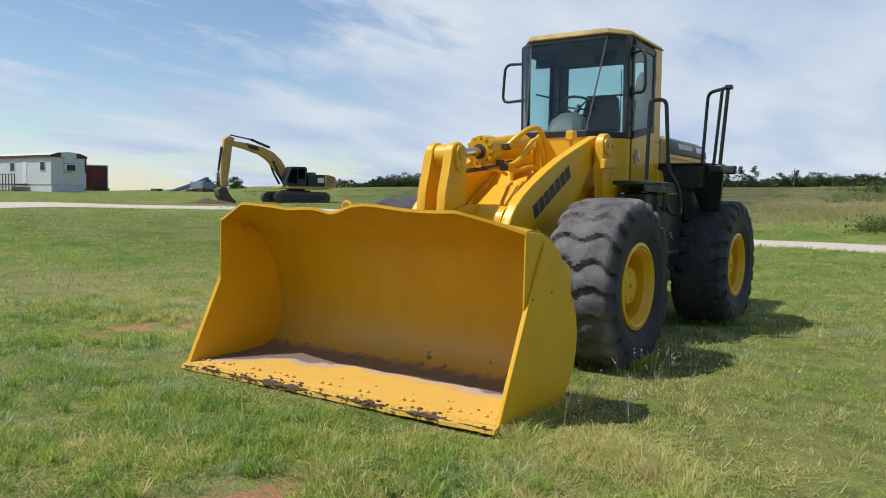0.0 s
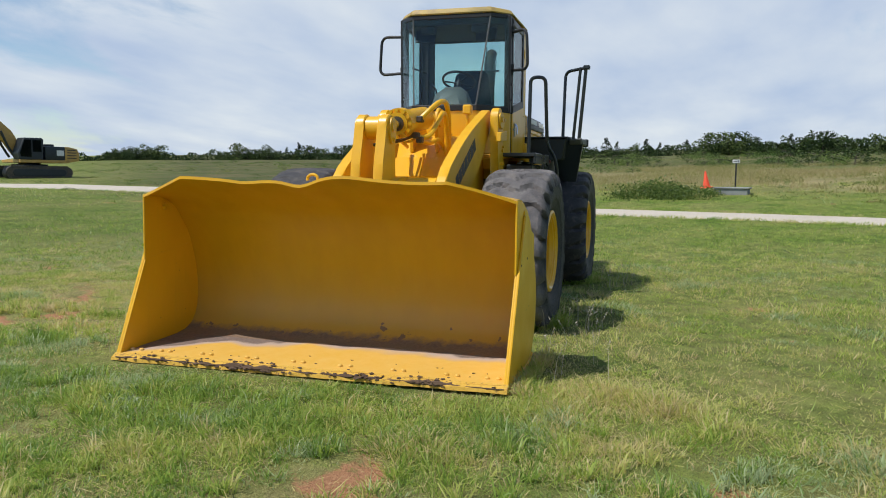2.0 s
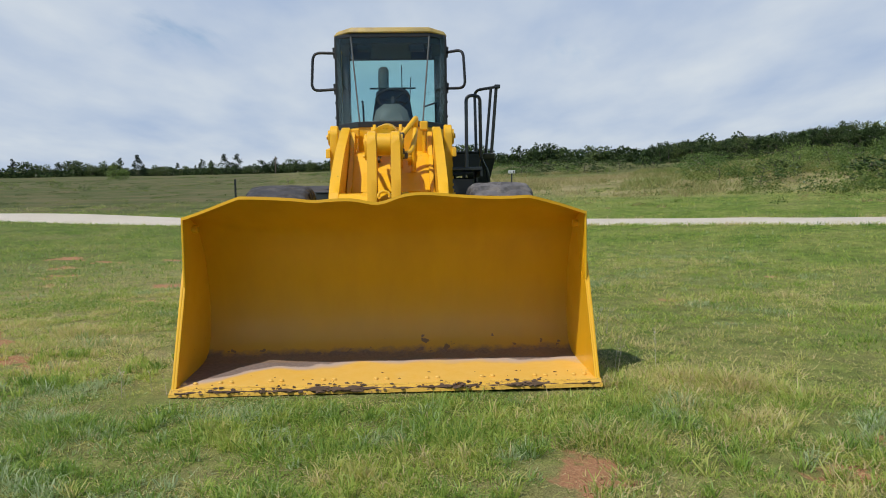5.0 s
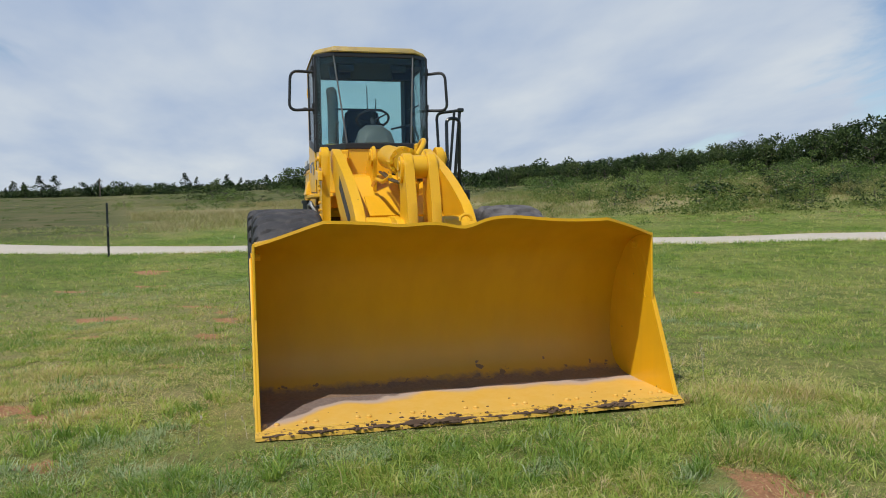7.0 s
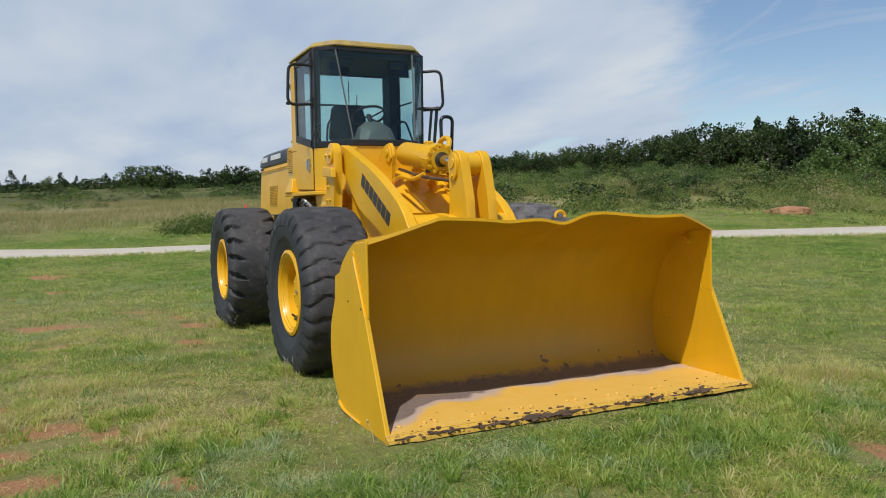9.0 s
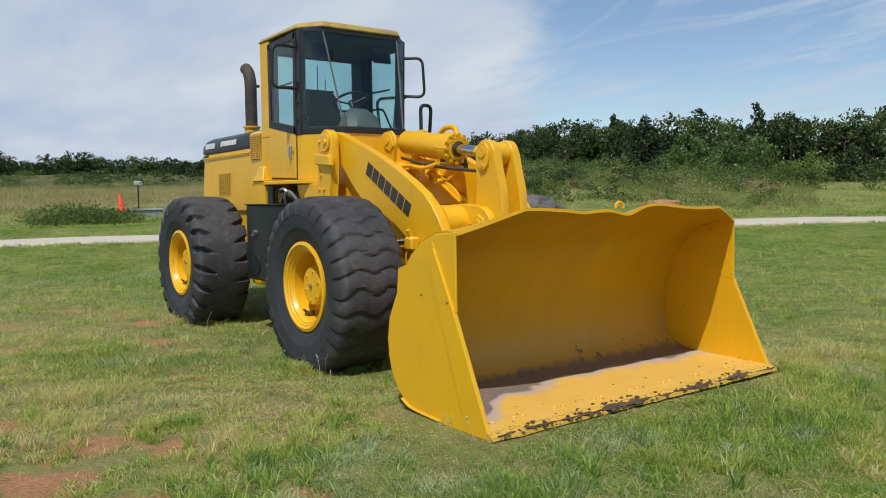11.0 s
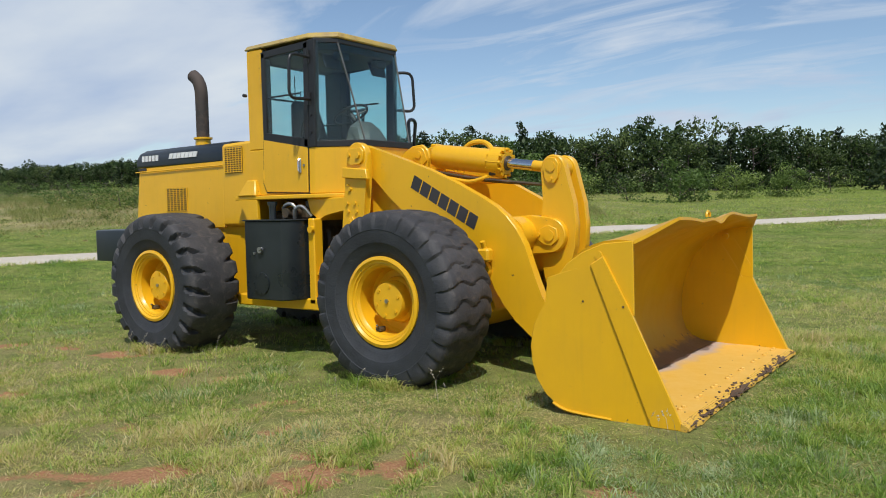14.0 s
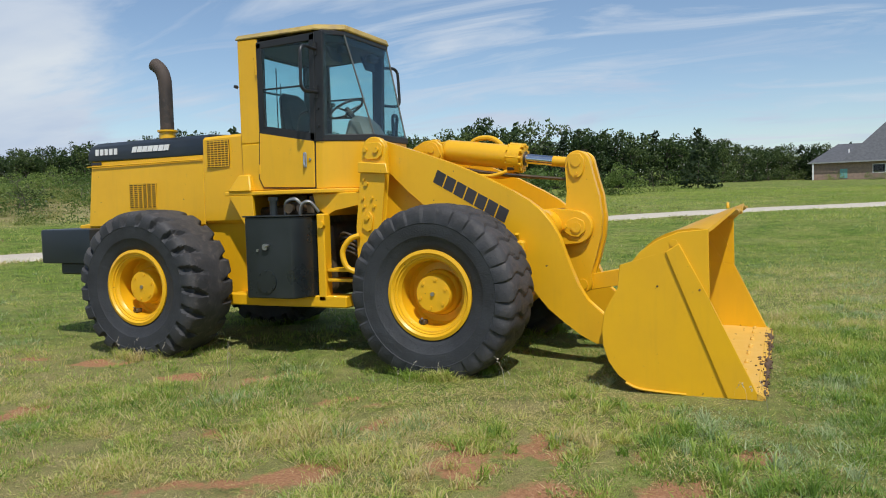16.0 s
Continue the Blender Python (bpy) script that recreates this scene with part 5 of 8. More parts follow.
# exhaust
EX, EY = -3.885, -0.16
ex = part("exhaust_base", tube(B(), [(EX, EY, 2.20), (EX, EY, 2.36), (EX, EY, 2.37), (EX, EY, 2.39)], 0.1, 20, [0.098, 0.092, 0.115, 0.115]), YELLOW, loader)
pp = smooth_path([(EX, EY, 2.36), (EX, EY, 2.62), (EX, EY, 2.88), (EX - 0.012, EY, 3.0), (EX - 0.06, EY, 3.10), (EX - 0.15, EY, 3.17)], 5)
part("exhaust_pipe", tube(B(), pp, 0.078, 20), PIPE, ex, "sooty black exhaust stack bent to the rear")
# dark disc on the closed end paints the shade inside the pipe
part("exhaust_mouth", tube(B(), [Vector((EX - 0.155, EY, 3.173)), Vector((EX - 0.157, EY, 3.174))], 0.066, 18), GREASE, ex)

# tank, steps and pipes under the cab on the right-hand side
for s in (-1, 1):
    bm = B()
    prism(bm, [(-2.215, s * 0.50), (-2.215, s * 0.955), (-1.665, s * 0.955), (-1.555, s * 0.73), (-1.555, s * 0.50)], 0.55, 1.365, "z", 0.012)
    tank = part("tank", bm, BLACK, loader, "dark painted tank under the cab")
    bm = B()
    prism(bm, [(-2.235, s * 0.50), (-2.235, s * 0.968), (-1.655, s * 0.968), (-1.535, s * 0.735), (-1.535, s * 0.50)], 1.362, 1.376, "z", 0.003)
    part("tank_rim", bm, BLACK, tank)
    bm = B()
    lathe(bm, [(0.118, s * 0.956), (0.118, s * 0.966), (0.0005, s * 0.967)], (-1.97, 0, 0.72), 28)
    part("tank_cover", bm, BLACK, tank)
    for k in range(8):
        a = 2 * math.pi * k / 8
        bb = B()
        bolt(bb, (-1.97 + 0.102 * math.cos(a), s * 0.966, 0.72 + 0.102 * math.sin(a)), (0, s, 0), 0.010, 0.008)
        part("bolt", bb, BLACK, tank)
    bb = B()
    cyl(bb, (-1.96, s * 0.955, 1.065), (-1.96, s * 0.985, 1.065), 0.032, 14)
    tube(bb, [(-1.96, s * 0.98, 1.065), (-1.90, s * 0.99, 1.085)], 0.010, 8)
    part("tank_cap", bb, STEEL, tank)
    bb = B()
    cyl(bb, (-2.06, s * 0.955, 1.03), (-2.06, s * 0.97, 1.03), 0.014, 10)
    part("plug", bb, STEEL, tank)
    bb = B()
    cyl(bb, (-2.01, s * 0.74, 1.36), (-2.01, s * 0.74, 1.52), 0.038, 14)
    cyl(bb, (-2.01, s * 0.74, 1.52), (-2.01, s * 0.74, 1.56), 0.052, 14)
    part("filler_neck", bb, BLACK, tank)
    part("frame_rail", box(B(), -2.65, -1.20, min(s * 0.50, s * 0.72), max(s * 0.50, s * 0.72), 0.44, 0.56, 0.012), YELLOW, rearf)
    part("frame_post", box(B(), -1.52, -1.43, min(s * 0.59, s * 0.72), max(s * 0.59, s * 0.72), 0.5, 1.38, 0.012), YELLOW, rearf)
    bb = B()
    cyl(bb, (-1.45, s * 0.72, 1.27), (-1.45, s * 0.76, 1.27), 0.035, 14)
    part("bolt", bb, YELLOW, rearf)
    part("step", box(B(), -1.42, -1.12, min(s * 0.50, s * 0.70), max(s * 0.50, s * 0.70), 0.80, 0.83, 0.005), YELLOW, rearf)
    part("step", box(B(), -1.42, -1.14, min(s * 0.50, s * 0.70), max(s * 0.50, s * 0.70), 0.70, 0.73, 0.005), YELLOW, rearf)
    for k in range(5):
        bb = B()
        z = 0.98 + 0.045 * k
        tube(bb, smooth_path([(-1.38, s * 0.48, z), (-1.25, s * (0.56 + 0.01 * k), z + 0.02), (-1.10, s * 0.52, z - 0.06), (-0.98, s * 0.40, z - 0.10)], 5), 0.013, 8)
        part("hose", bb, HOSE if k % 2 else GREASE, rearf)
    bb = B()
    tube(bb, smooth_path([(-1.04, s * 0.70, 1.16), (-1.13, s * 0.74, 1.12), (-1.20, s * 0.76, 1.0), (-1.16, s * 0.76, 0.86), (-1.06, s * 0.74, 0.80)], 7), 0.028, 10)
    part("yellow_hose", bb, YELLOW, rearf)
    for pts in ([(-1.92, s * 0.66, 1.38), (-1.88, s * 0.70, 1.50), (-1.76, s * 0.70, 1.53), (-1.68, s * 0.66, 1.42)], [(-1.70, s * 0.72, 1.38), (-1.66, s * 0.74, 1.48), (-1.58, s * 0.72, 1.50), (-1.52, s * 0.66, 1.40)]):
        bb = B()
        tube(bb, smooth_path(pts, 6), 0.018, 8)
        part("hose", bb, STEEL, rearf)
    bb = B()
    box(bb, -1.90, -1.60, min(s * 0.52, s * 0.64), max(s * 0.52, s * 0.64), 1.37, 1.50, 0.02)
    cyl(bb, (-1.84, s * 0.66, 1.44), (-1.84, s * 0.72, 1.44), 0.05, 14)
    cyl(bb, (-1.70, s * 0.66, 1.44), (-1.70, s * 0.72, 1.44), 0.045, 14)
    part("valve_block", bb, GREASE, rearf)

# cab
PLAN = [(-2.455, -0.645), (-1.47, -0.645), (-1.02, -0.37), (-1.02, 0.37), (-1.47, 0.645), (-2.455, 0.645)]
bm = B()
prism(bm, PLAN, 1.625, 2.125, "z", 0.015)
cab = part("cab_body", bm, YELLOW, loader, "tall glazed operator's cab")
part("cab_floor", prism(B(), [(-2.66, -0.70), (-1.42, -0.70), (-1.0, -0.42), (-1.0, 0.42), (-1.42, 0.70), (-2.66, 0.70)], 1.585, 1.628, "z", 0.008), YELLOW, cab)
part("cab_underframe", prism(B(), [(-1.62, 1.585), (-1.58, 1.44), (-1.45, 1.35), (-1.36, 1.42), (-1.02, 1.46), (-1.0, 1.585)], -0.62, 0.62, bevel=0.01), YELLOW, cab)
part("mount_bracket", prism(B(), [(-2.60, 1.585), (-2.36, 1.20), (-2.28, 1.20), (-2.30, 1.585)], -0.70, -0.66, bevel=0.005), YELLOW, cab)
part("mount_bracket", prism(B(), [(-2.60, 1.585), (-2.36, 1.20), (-2.28, 1.20), (-2.30, 1.585)], 0.66, 0.70, bevel=0.005), YELLOW, cab)
# stowage box beside the cab's foot
for s in (-1, 1):
    bm = B()
    hexa(bm, [(-2.60, s * 0.60, 1.626), (-2.30, s * 0.60, 1.626), (-2.30, s * 0.72, 1.626), (-2.60, s * 0.72, 1.626)], [(-2.48, s * 0.60, 1.80), (-2.34, s * 0.60, 1.80), (-2.34, s * 0.68, 1.80), (-2.48, s * 0.68, 1.80)], 0.012)
    part("foot_fairing", bm, YELLOW, cab)
    # rear corner post, yellow
    lo, hi = sorted((s * 0.645, s * 0.565))
    part("corner_post", box(B(), -2.455, -2.205, lo, hi, 2.12, 3.165, 0.012), YELLOW, cab)
    part("post_lining", box(box(B(), -2.203, -2.188, min(s * 0.545, s * 0.636), max(s * 0.545, s * 0.636), 2.13, 3.15), -2.44, -2.188, min(s * 0.545, s * 0.560), max(s * 0.545, s * 0.560), 2.13, 3.15), DARKROOM, cab)
    # door: yellow lower leaf, black upper frame, pane
    lo, hi = sorted((s * 0.640, s * 0.664))
    door = part("cab_door", prism(B(), [(-2.20, 2.225), (-2.225, 1.76), (-2.175, 1.665), (-1.555, 1.645), (-1.545, 2.11)], lo, hi, bevel=0.006), YELLOW, cab)
    seal = prism(B(), [(-2.212, 2.235), (-2.237, 1.757), (-2.182, 1.652), (-1.545, 1.632), (-1.533, 2.12)], min(s * 0.640, s * 0.652), max(s * 0.640, s * 0.652))
    part("door_seal", seal, TRIM, door)
    bm = B()
    for outline in ([(-2.205, 2.215), (-2.205, 3.105), (-2.145, 3.11), (-2.135, 2.27)], [(-2.205, 3.05), (-2.205, 3.12), (-1.50, 3.15), (-1.50, 3.075)], [(-1.59, 2.12), (-1.565, 3.13), (-1.50, 3.145), (-1.53, 2.10)], [(-2.205, 2.215), (-2.15, 2.29), (-1.62, 2.20), (-1.53, 2.185), (-1.53, 2.095)]):
        prism(bm, outline, lo, hi, bevel=0.006)
    part("door_frame", bm, TRIM, door)
    pm = B()
    prism(pm, [(-2.15, 2.26), (-2.15, 3.07), (-1.57, 3.09), (-1.59, 2.17)], s * 0.652 - 0.003, s * 0.652 + 0.003)
    g = part("door_pane", pm, GLASS, door)
    g.visible_shadow = False
    bb = B()
    box(bb, -1.672, -1.632, min(s * 0.664, s * 0.680), max(s * 0.664, s * 0.680), 1.845, 2.0, 0.008)
    part("handle_plate", bb, STEEL, door)
    bb = B()
    tube(bb, [(-1.652, s * 0.68, 1.99), (-1.645, s * 0.70, 1.96), (-1.645, s * 0.70, 1.87)], 0.009, 8)
    part("handle", bb, CHROME, door)
    bb = B()
    cyl(bb, (-1.595, s * 0.664, 1.925), (-1.595, s * 0.674, 1.925), 0.014, 10)
    part("lock", bb, STEEL, door)
    for z in (1.85, 2.85):
        bb = B()
        cyl(bb, (-2.215, s * 0.66, z - 0.05), (-2.215, s * 0.66, z + 0.05), 0.012, 10)
        part("hinge", bb, YELLOW, door)
    # front side pillar
    lo, hi = sorted((s * 0.655, s * 0.585))
    part("front_pillar", prism(B(), [(-1.545, 2.10), (-1.515, 3.16), (-1.41, 3.16), (-1.44, 2.10)], lo, hi, bevel=0.008), TRIM, cab)
    for z in (2.25, 2.42, 2.58):
        part("pillar_stud", cyl(B(), (-1.49, s * 0.65, z), (-1.49, s * 0.668, z), 0.016, 10), TRIM, cab)
    # mirror bracket
    bb = B()
    q = s * 0.655
    mx_, my_ = (-1.50, -0.94) if s < 0 else (-1.35, 0.87)
    tube(bb, bent([(-1.49, q, 2.985), (mx_, my_ * 0.975, 2.995), (mx_ + 0.01, my_, 2.56), (-1.49, q, 2.575)], 0.09), 0.0165, 10)
    part("mirror_bracket", bb, TRIM, cab, "bare black tube mirror bracket")
    for z in (2.93, 2.52):
        part("bracket_mount", cyl(B(), (-1.50, q, z), (-1.50, q + s * 0.01, z + 0.12), 0.022, 10), TRIM, cab)
    # corner pane
    nrm = Vector((0.30, s * 0.46, 0)).normalized() * 0.006
    c4 = [Vector((-1.448, s * 0.632, 2.15)), Vector((-1.035, s * 0.352, 2.15)), Vector((-1.295, s * 0.452, 3.155)), Vector((-1.415, s * 0.632, 3.14))]
    g = part("corner_pane", hexa(B(), c4, [p + nrm for p in c4]), GLASS, cab)
    g.visible_shadow = False
    bb = B()
    tube(bb, [Vector((-1.025, s * 0.357, 2.15)), Vector((-1.285, s * 0.456, 3.16))], 0.009, 8)
    part("pane_joint", bb, CONSOLE, cab, "pale seam between windscreen panes")
c4 = [Vector((-1.03, -0.35, 2.15)), Vector((-1.03, 0.35, 2.15)), Vector((-1.29, 0.45, 3.16)), Vector((-1.29, -0.45, 3.16))]
g = part("windscreen", hexa(B(), c4, [p + Vector((0.006, 0, 0)) for p in c4]), GLASS, cab, "tinted windscreen leaning back to the roof")
g.visible_shadow = False
# black sill and header following the screen
bm = B()
low = [(-1.47, -0.652), (-1.005, -0.375), (-1.005, 0.375), (-1.47, 0.652)]
for (xa, ya), (xc, yc) in zip(low, low[1:]):
    d = Vector((xc - xa, yc - ya, 0)).normalized()
    n_ = Vector((d.y, -d.x, 0)) * 0.03
    hexa(bm, [(xa, ya, 2.10), (xc, yc, 2.10), (xc - n_.x, yc - n_.y, 2.10), (xa - n_.x, ya - n_.y, 2.10)], [(xa, ya, 2.165), (xc, yc, 2.165), (xc - n_.x, yc - n_.y, 2.165), (xa - n_.x, ya - n_.y, 2.165)], 0.006)
part("screen_sill", bm, TRIM, cab)
bm = B()
low = [(-1.44, -0.652), (-1.27, -0.465), (-1.27, 0.465), (-1.44, 0.652)]
for (xa, ya), (xc, yc) in zip(low, low[1:]):
    d = Vector((xc - xa, yc - ya, 0)).normalized()
    n_ = Vector((d.y, -d.x, 0)) * 0.03
    hexa(bm, [(xa, ya, 3.125), (xc, yc, 3.125), (xc - n_.x, yc - n_.y, 3.125), (xa - n_.x, ya - n_.y, 3.125)], [(xa, ya, 3.17), (xc, yc, 3.17), (xc - n_.x, yc - n_.y, 3.17), (xa - n_.x, ya - n_.y, 3.17)], 0.006)
part("screen_header", bm, TRIM, cab)
# roof
RP = [(-2.48, -0.66), (-1.50, -0.675), (-1.255, -0.485), (-1.255, 0.485), (-1.50, 0.675), (-2.48, 0.66)]
bm = B()
lo = [(x, y, 3.168 + 0.004 * (x + 2.48)) for x, y in RP]
hi = [(x * 0.985 - 0.03, y * 0.93, 3.222 + 0.010 * (x + 2.48)) for x, y in RP]
hexa(bm, lo, hi, 0.012)
part("cab_roof", bm, ROOFING, cab, "flat yellow cab roof")
part("roof_lining", prism(B(), [(-2.42, -0.60), (-1.5, -0.62), (-1.30, -0.45), (-1.30, 0.45), (-1.5, 0.62), (-2.42, 0.60)], 3.06, 3.14, "z", 0.01), DARKROOM, cab)
for s in (-1, 1):
    part("air_nozzle", box(B(), -1.42, -1.34, s * 0.30 - 0.09, s * 0.30 + 0.09, 2.98, 3.06, 0.015), DARKROOM, cab)
    part("sun_visor", hexa(B(), [(-1.50, s * 0.36 - 0.13, 3.05), (-1.47, s * 0.36 - 0.13, 3.05), (-1.47, s * 0.36 + 0.13, 3.05), (-1.50, s * 0.36 + 0.13, 3.05)], [(-1.44, s * 0.36 - 0.12, 2.90), (-1.42, s * 0.36 - 0.12, 2.90), (-1.42, s * 0.36 + 0.12, 2.90), (-1.44, s * 0.36 + 0.12, 2.90)], 0.01), TRIM, cab)
# rear wall with its window
part("rear_panel", box(B(), -2.45, -2.38, -0.56, 0.56, 2.12, 2.26, 0.006), DARKROOM, cab)
part("rear_header", box(B(), -2.45, -2.38, -0.56, 0.56, 3.05, 3.16, 0.006), DARKROOM, cab)
pm = B()
box(pm, -2.42, -2.414, -0.562, 0.562, 2.25, 3.06)
g = part("rear_pane", pm, GLASS, cab)
g.visible_shadow = False
bb = B()
tube(bb, [(-2.46, 0.30, 2.70), (-2.46, -0.30, 2.70)], 0.012, 8)
tube(bb, [(-2.46, -0.66, 2.70), (-2.455, -0.70, 2.70)], 0.018, 8)
part("rear_bar", bb, TRIM, cab)
bb = B()
tube(bb, [(-2.52, 0.12, 2.25), (-2.52, 0.12, 3.0)], 0.006, 6)
tube(bb, [(-2.52, 0.20, 2.25), (-2.55, 0.24, 2.85)], 0.006, 6)
part("aerial", bb, TRIM, cab)
# seat, wheel, console
seat = part("seat", hexa(B(), [(-2.22, -0.26, 2.13), (-1.72, -0.26, 2.13), (-1.72, 0.26, 2.13), (-2.22, 0.26, 2.13)], [(-2.20, -0.24, 2.26), (-1.74, -0.24, 2.24), (-1.74, 0.24, 2.24), (-2.20, 0.24, 2.26)], 0.04), SEATING, cab, "dark grey cloth operator's seat")
bm = B()
hexa(bm, [(-2.24, -0.27, 2.22), (-2.08, -0.27, 2.22), (-2.08, 0.27, 2.22), (-2.24, 0.27, 2.22)], [(-2.31, -0.20, 2.68), (-2.20, -0.20, 2.68), (-2.20, 0.20, 2.68), (-2.31, 0.20, 2.68)], 0.06)
part("backrest", bm, SEATING, seat)
bm = B()
hexa(bm, [(-1.50, -0.24, 2.12), (-1.12, -0.24, 2.12), (-1.12, 0.24, 2.12), (-1.50, 0.24, 2.12)], [(-1.44, -0.17, 2.41), (-1.24, -0.14, 2.36), (-1.24, 0.14, 2.36), (-1.44, 0.17, 2.41)], 0.07)
part("dash_console", bm, CONSOLE, cab, "rounded grey dash console")
bb = B()
cen, nx = Vector((-1.56, 0.02, 2.48)), Vector((-0.45, 0, 0.9)).normalized()
e1, e2 = Vector((0, 1, 0)), nx.cross(Vector((0, 1, 0)))
ring = [cen + (e1 * math.cos(2 * math.pi * k / 28) + e2 * math.sin(2 * math.pi * k / 28)) * 0.19 for k in range(29)]
tube(bb, ring, 0.014, 8)
for k in (3, 14, 25):
    tube(bb, [cen - nx * 0.03, ring[k]], 0.010, 6)
tube(bb, [cen, (-1.40, 0.02, 2.30)], 0.03, 10)
part("steering_wheel", bb, TRIM, cab)
bb = B()
tube(bb, bent([(-1.98, -0.36, 2.12), (-1.90, -0.36, 2.42), (-1.72, -0.36, 2.46)], 0.05), 0.012, 8)
tube(bb, bent([(-2.35, 0.40, 2.45), (-1.75, 0.56, 2.45), (-1.58, 0.60, 2.15)], 0.05), 0.012, 8)
tube(bb, bent([(-2.30, 0.58, 2.66), (-1.66, 0.60, 2.66)], 0.05), 0.010, 8)
tube(bb, bent([(-2.30, -0.58, 2.66), (-1.70, -0.60, 2.66)], 0.05), 0.010, 8)
part("grab_bar", bb, TRIM, cab)

# the glazed part stands a little taller
for piece in [cab] + list(cab.children_recursive):
    for v_ in piece.data.vertices:
        v_.co.z += 0.027 * max(0.0, v_.co.z - 2.15) / 1.07

# left-hand platform, dark fender, rails and steps
bm = B()
hexa(bm, [(-3.10, 0.62, 1.58), (-2.50, 0.62, 1.52), (-2.50, 1.12, 1.60), (-3.05, 1.15, 1.62)], [(-3.28, 0.62, 1.885), (-2.46, 0.62, 1.865), (-2.46, 1.17, 1.865), (-3.26, 1.17, 1.885)], 0.015)
fend = part("left_fender", bm, SLATE, loader, "dark platform and fender behind the cab")
part("fender_lip", prism(B(), [(-3.30, 1.80), (-3.28, 1.905), (-2.44, 1.885), (-2.44, 1.865), (-3.25, 1.885), (-3.27, 1.80)], 0.62, 1.182, bevel=0.004), SLATE, fend)
# hanging plate that narrows downwards, sloped back
bm = prism(B(), [(0.96, 1.655), (1.16, 1.84), (1.345, 1.87), (1.355, 1.79), (1.235, 1.24), (1.20, 1.205), (1.13, 1.215), (1.03, 1.40)], -2.62, -2.56, "x", 0.008)
for v_ in bm.verts:
    v_.co.x -= 0.52 * (1.85 - v_.co.z)
part("hanging_plate", bm, SLATE, fend)
part("inner_plate", hexa(B(), [(-2.98, 0.96, 1.22), (-2.60, 0.90, 1.22), (-2.60, 0.94, 1.22), (-2.98, 1.00, 1.22)], [(-2.98, 0.96, 1.62), (-2.50, 0.90, 1.62), (-2.50, 0.94, 1.62), (-2.98, 1.00, 1.62)], 0.006), SLATE, fend)
part("platform", box(B(), -1.98, -1.02, 0.66, 1.03, 1.598, 1.640, 0.008), BLACK, fend)
part("platform_edge", box(B(), -1.98, -1.02, 1.005, 1.035, 1.525, 1.598, 0.006), BLACK, fend)
bb = B()
tube(bb, bent([(-1.42, 0.88, 1.60), (-1.45, 0.885, 2.495), (-1.47, 1.05, 2.495), (-1.575, 1.065, 1.75), (-1.64, 1.15, 1.60), (-1.685, 1.175, 1.42), (-1.69, 1.15, 1.30), (-1.68, 1.06, 1.305), (-1.66, 1.02, 1.40), (-1.64, 1.015, 1.62)], 0.07), 0.021, 10)
part("front_rail", bb, BLACK, fend, "black tube handrail hoop ending in a step loop")
part("loop_bracket", box(B(), -1.70, -1.60, 1.0, 1.03, 1.32, 1.60, 0.006), BLACK, fend)
bb = B()
tube(bb, bent([(-2.62, 1.10, 1.86), (-2.76, 1.10, 2.715), (-2.58, 1.36, 2.735)], 0.09), 0.020, 10)
tube(bb, [(-2.62, 1.30, 1.80), (-2.58, 1.375, 2.74)], 0.022, 10)
tube(bb, [(-2.63, 1.225, 1.80), (-2.60, 1.305, 2.725)], 0.019, 10)
part("rear_rail", bb, BLACK, fend, "tall black tube handrail")
part("rail_knob", box(B(), -2.62, -2.54, 1.345, 1.425, 2.715, 2.765, 0.01), BLACK, fend)
# black box put in for the shaded space under the platform
part("battery_box", box(B(), -2.40, -1.25, 0.66, 0.95, 0.70, 1.52, 0.015), BLACK, fend)
part("step_tread", box(B(), -1.90, -1.40, 0.95, 1.10, 0.88, 0.91, 0.006), BLACK, fend)
bb = B()
box(bb, -1.97, -1.93, 1.036, 1.052, 1.545, 1.585, 0.004)
part("red_reflector", bb, RED, fend)
part("end_cap", box(B(), -3.10, -3.02, 1.155, 1.375, 1.775, 1.875, 0.01), BLACK, fend)
# rear left corner piece and work lamp on the cab
bb = B()
hexa(bb, [(-3.02, 1.16, 1.79), (-2.55, 1.19, 1.79), (-2.55, 1.345, 1.79), (-3.02, 1.36, 1.79)], [(-3.02, 1.16, 1.87), (-2.50, 1.19, 1.86), (-2.50, 1.345, 1.86), (-3.02, 1.36, 1.87)], 0.012)
part("fender_tail", bb, CONSOLE, fend)
for s in (-1, 1):
    x0, z0 = (-0.67, 2.08) if s > 0 else (-0.95, 2.03)
    yy = s * 0.36 if s > 0 else s * 0.40
    part("lamp_stub", cyl(B(), (x0, yy, 1.78 if s > 0 else 1.84), (x0, yy, z0), 0.02, 10), YELLOW, frontf)
    part("lamp_base", box(B(), x0 - 0.045, x0 + 0.045, yy - 0.045, yy + 0.045, z0 - 0.05, z0 + 0.05, 0.012), YELLOW, frontf)


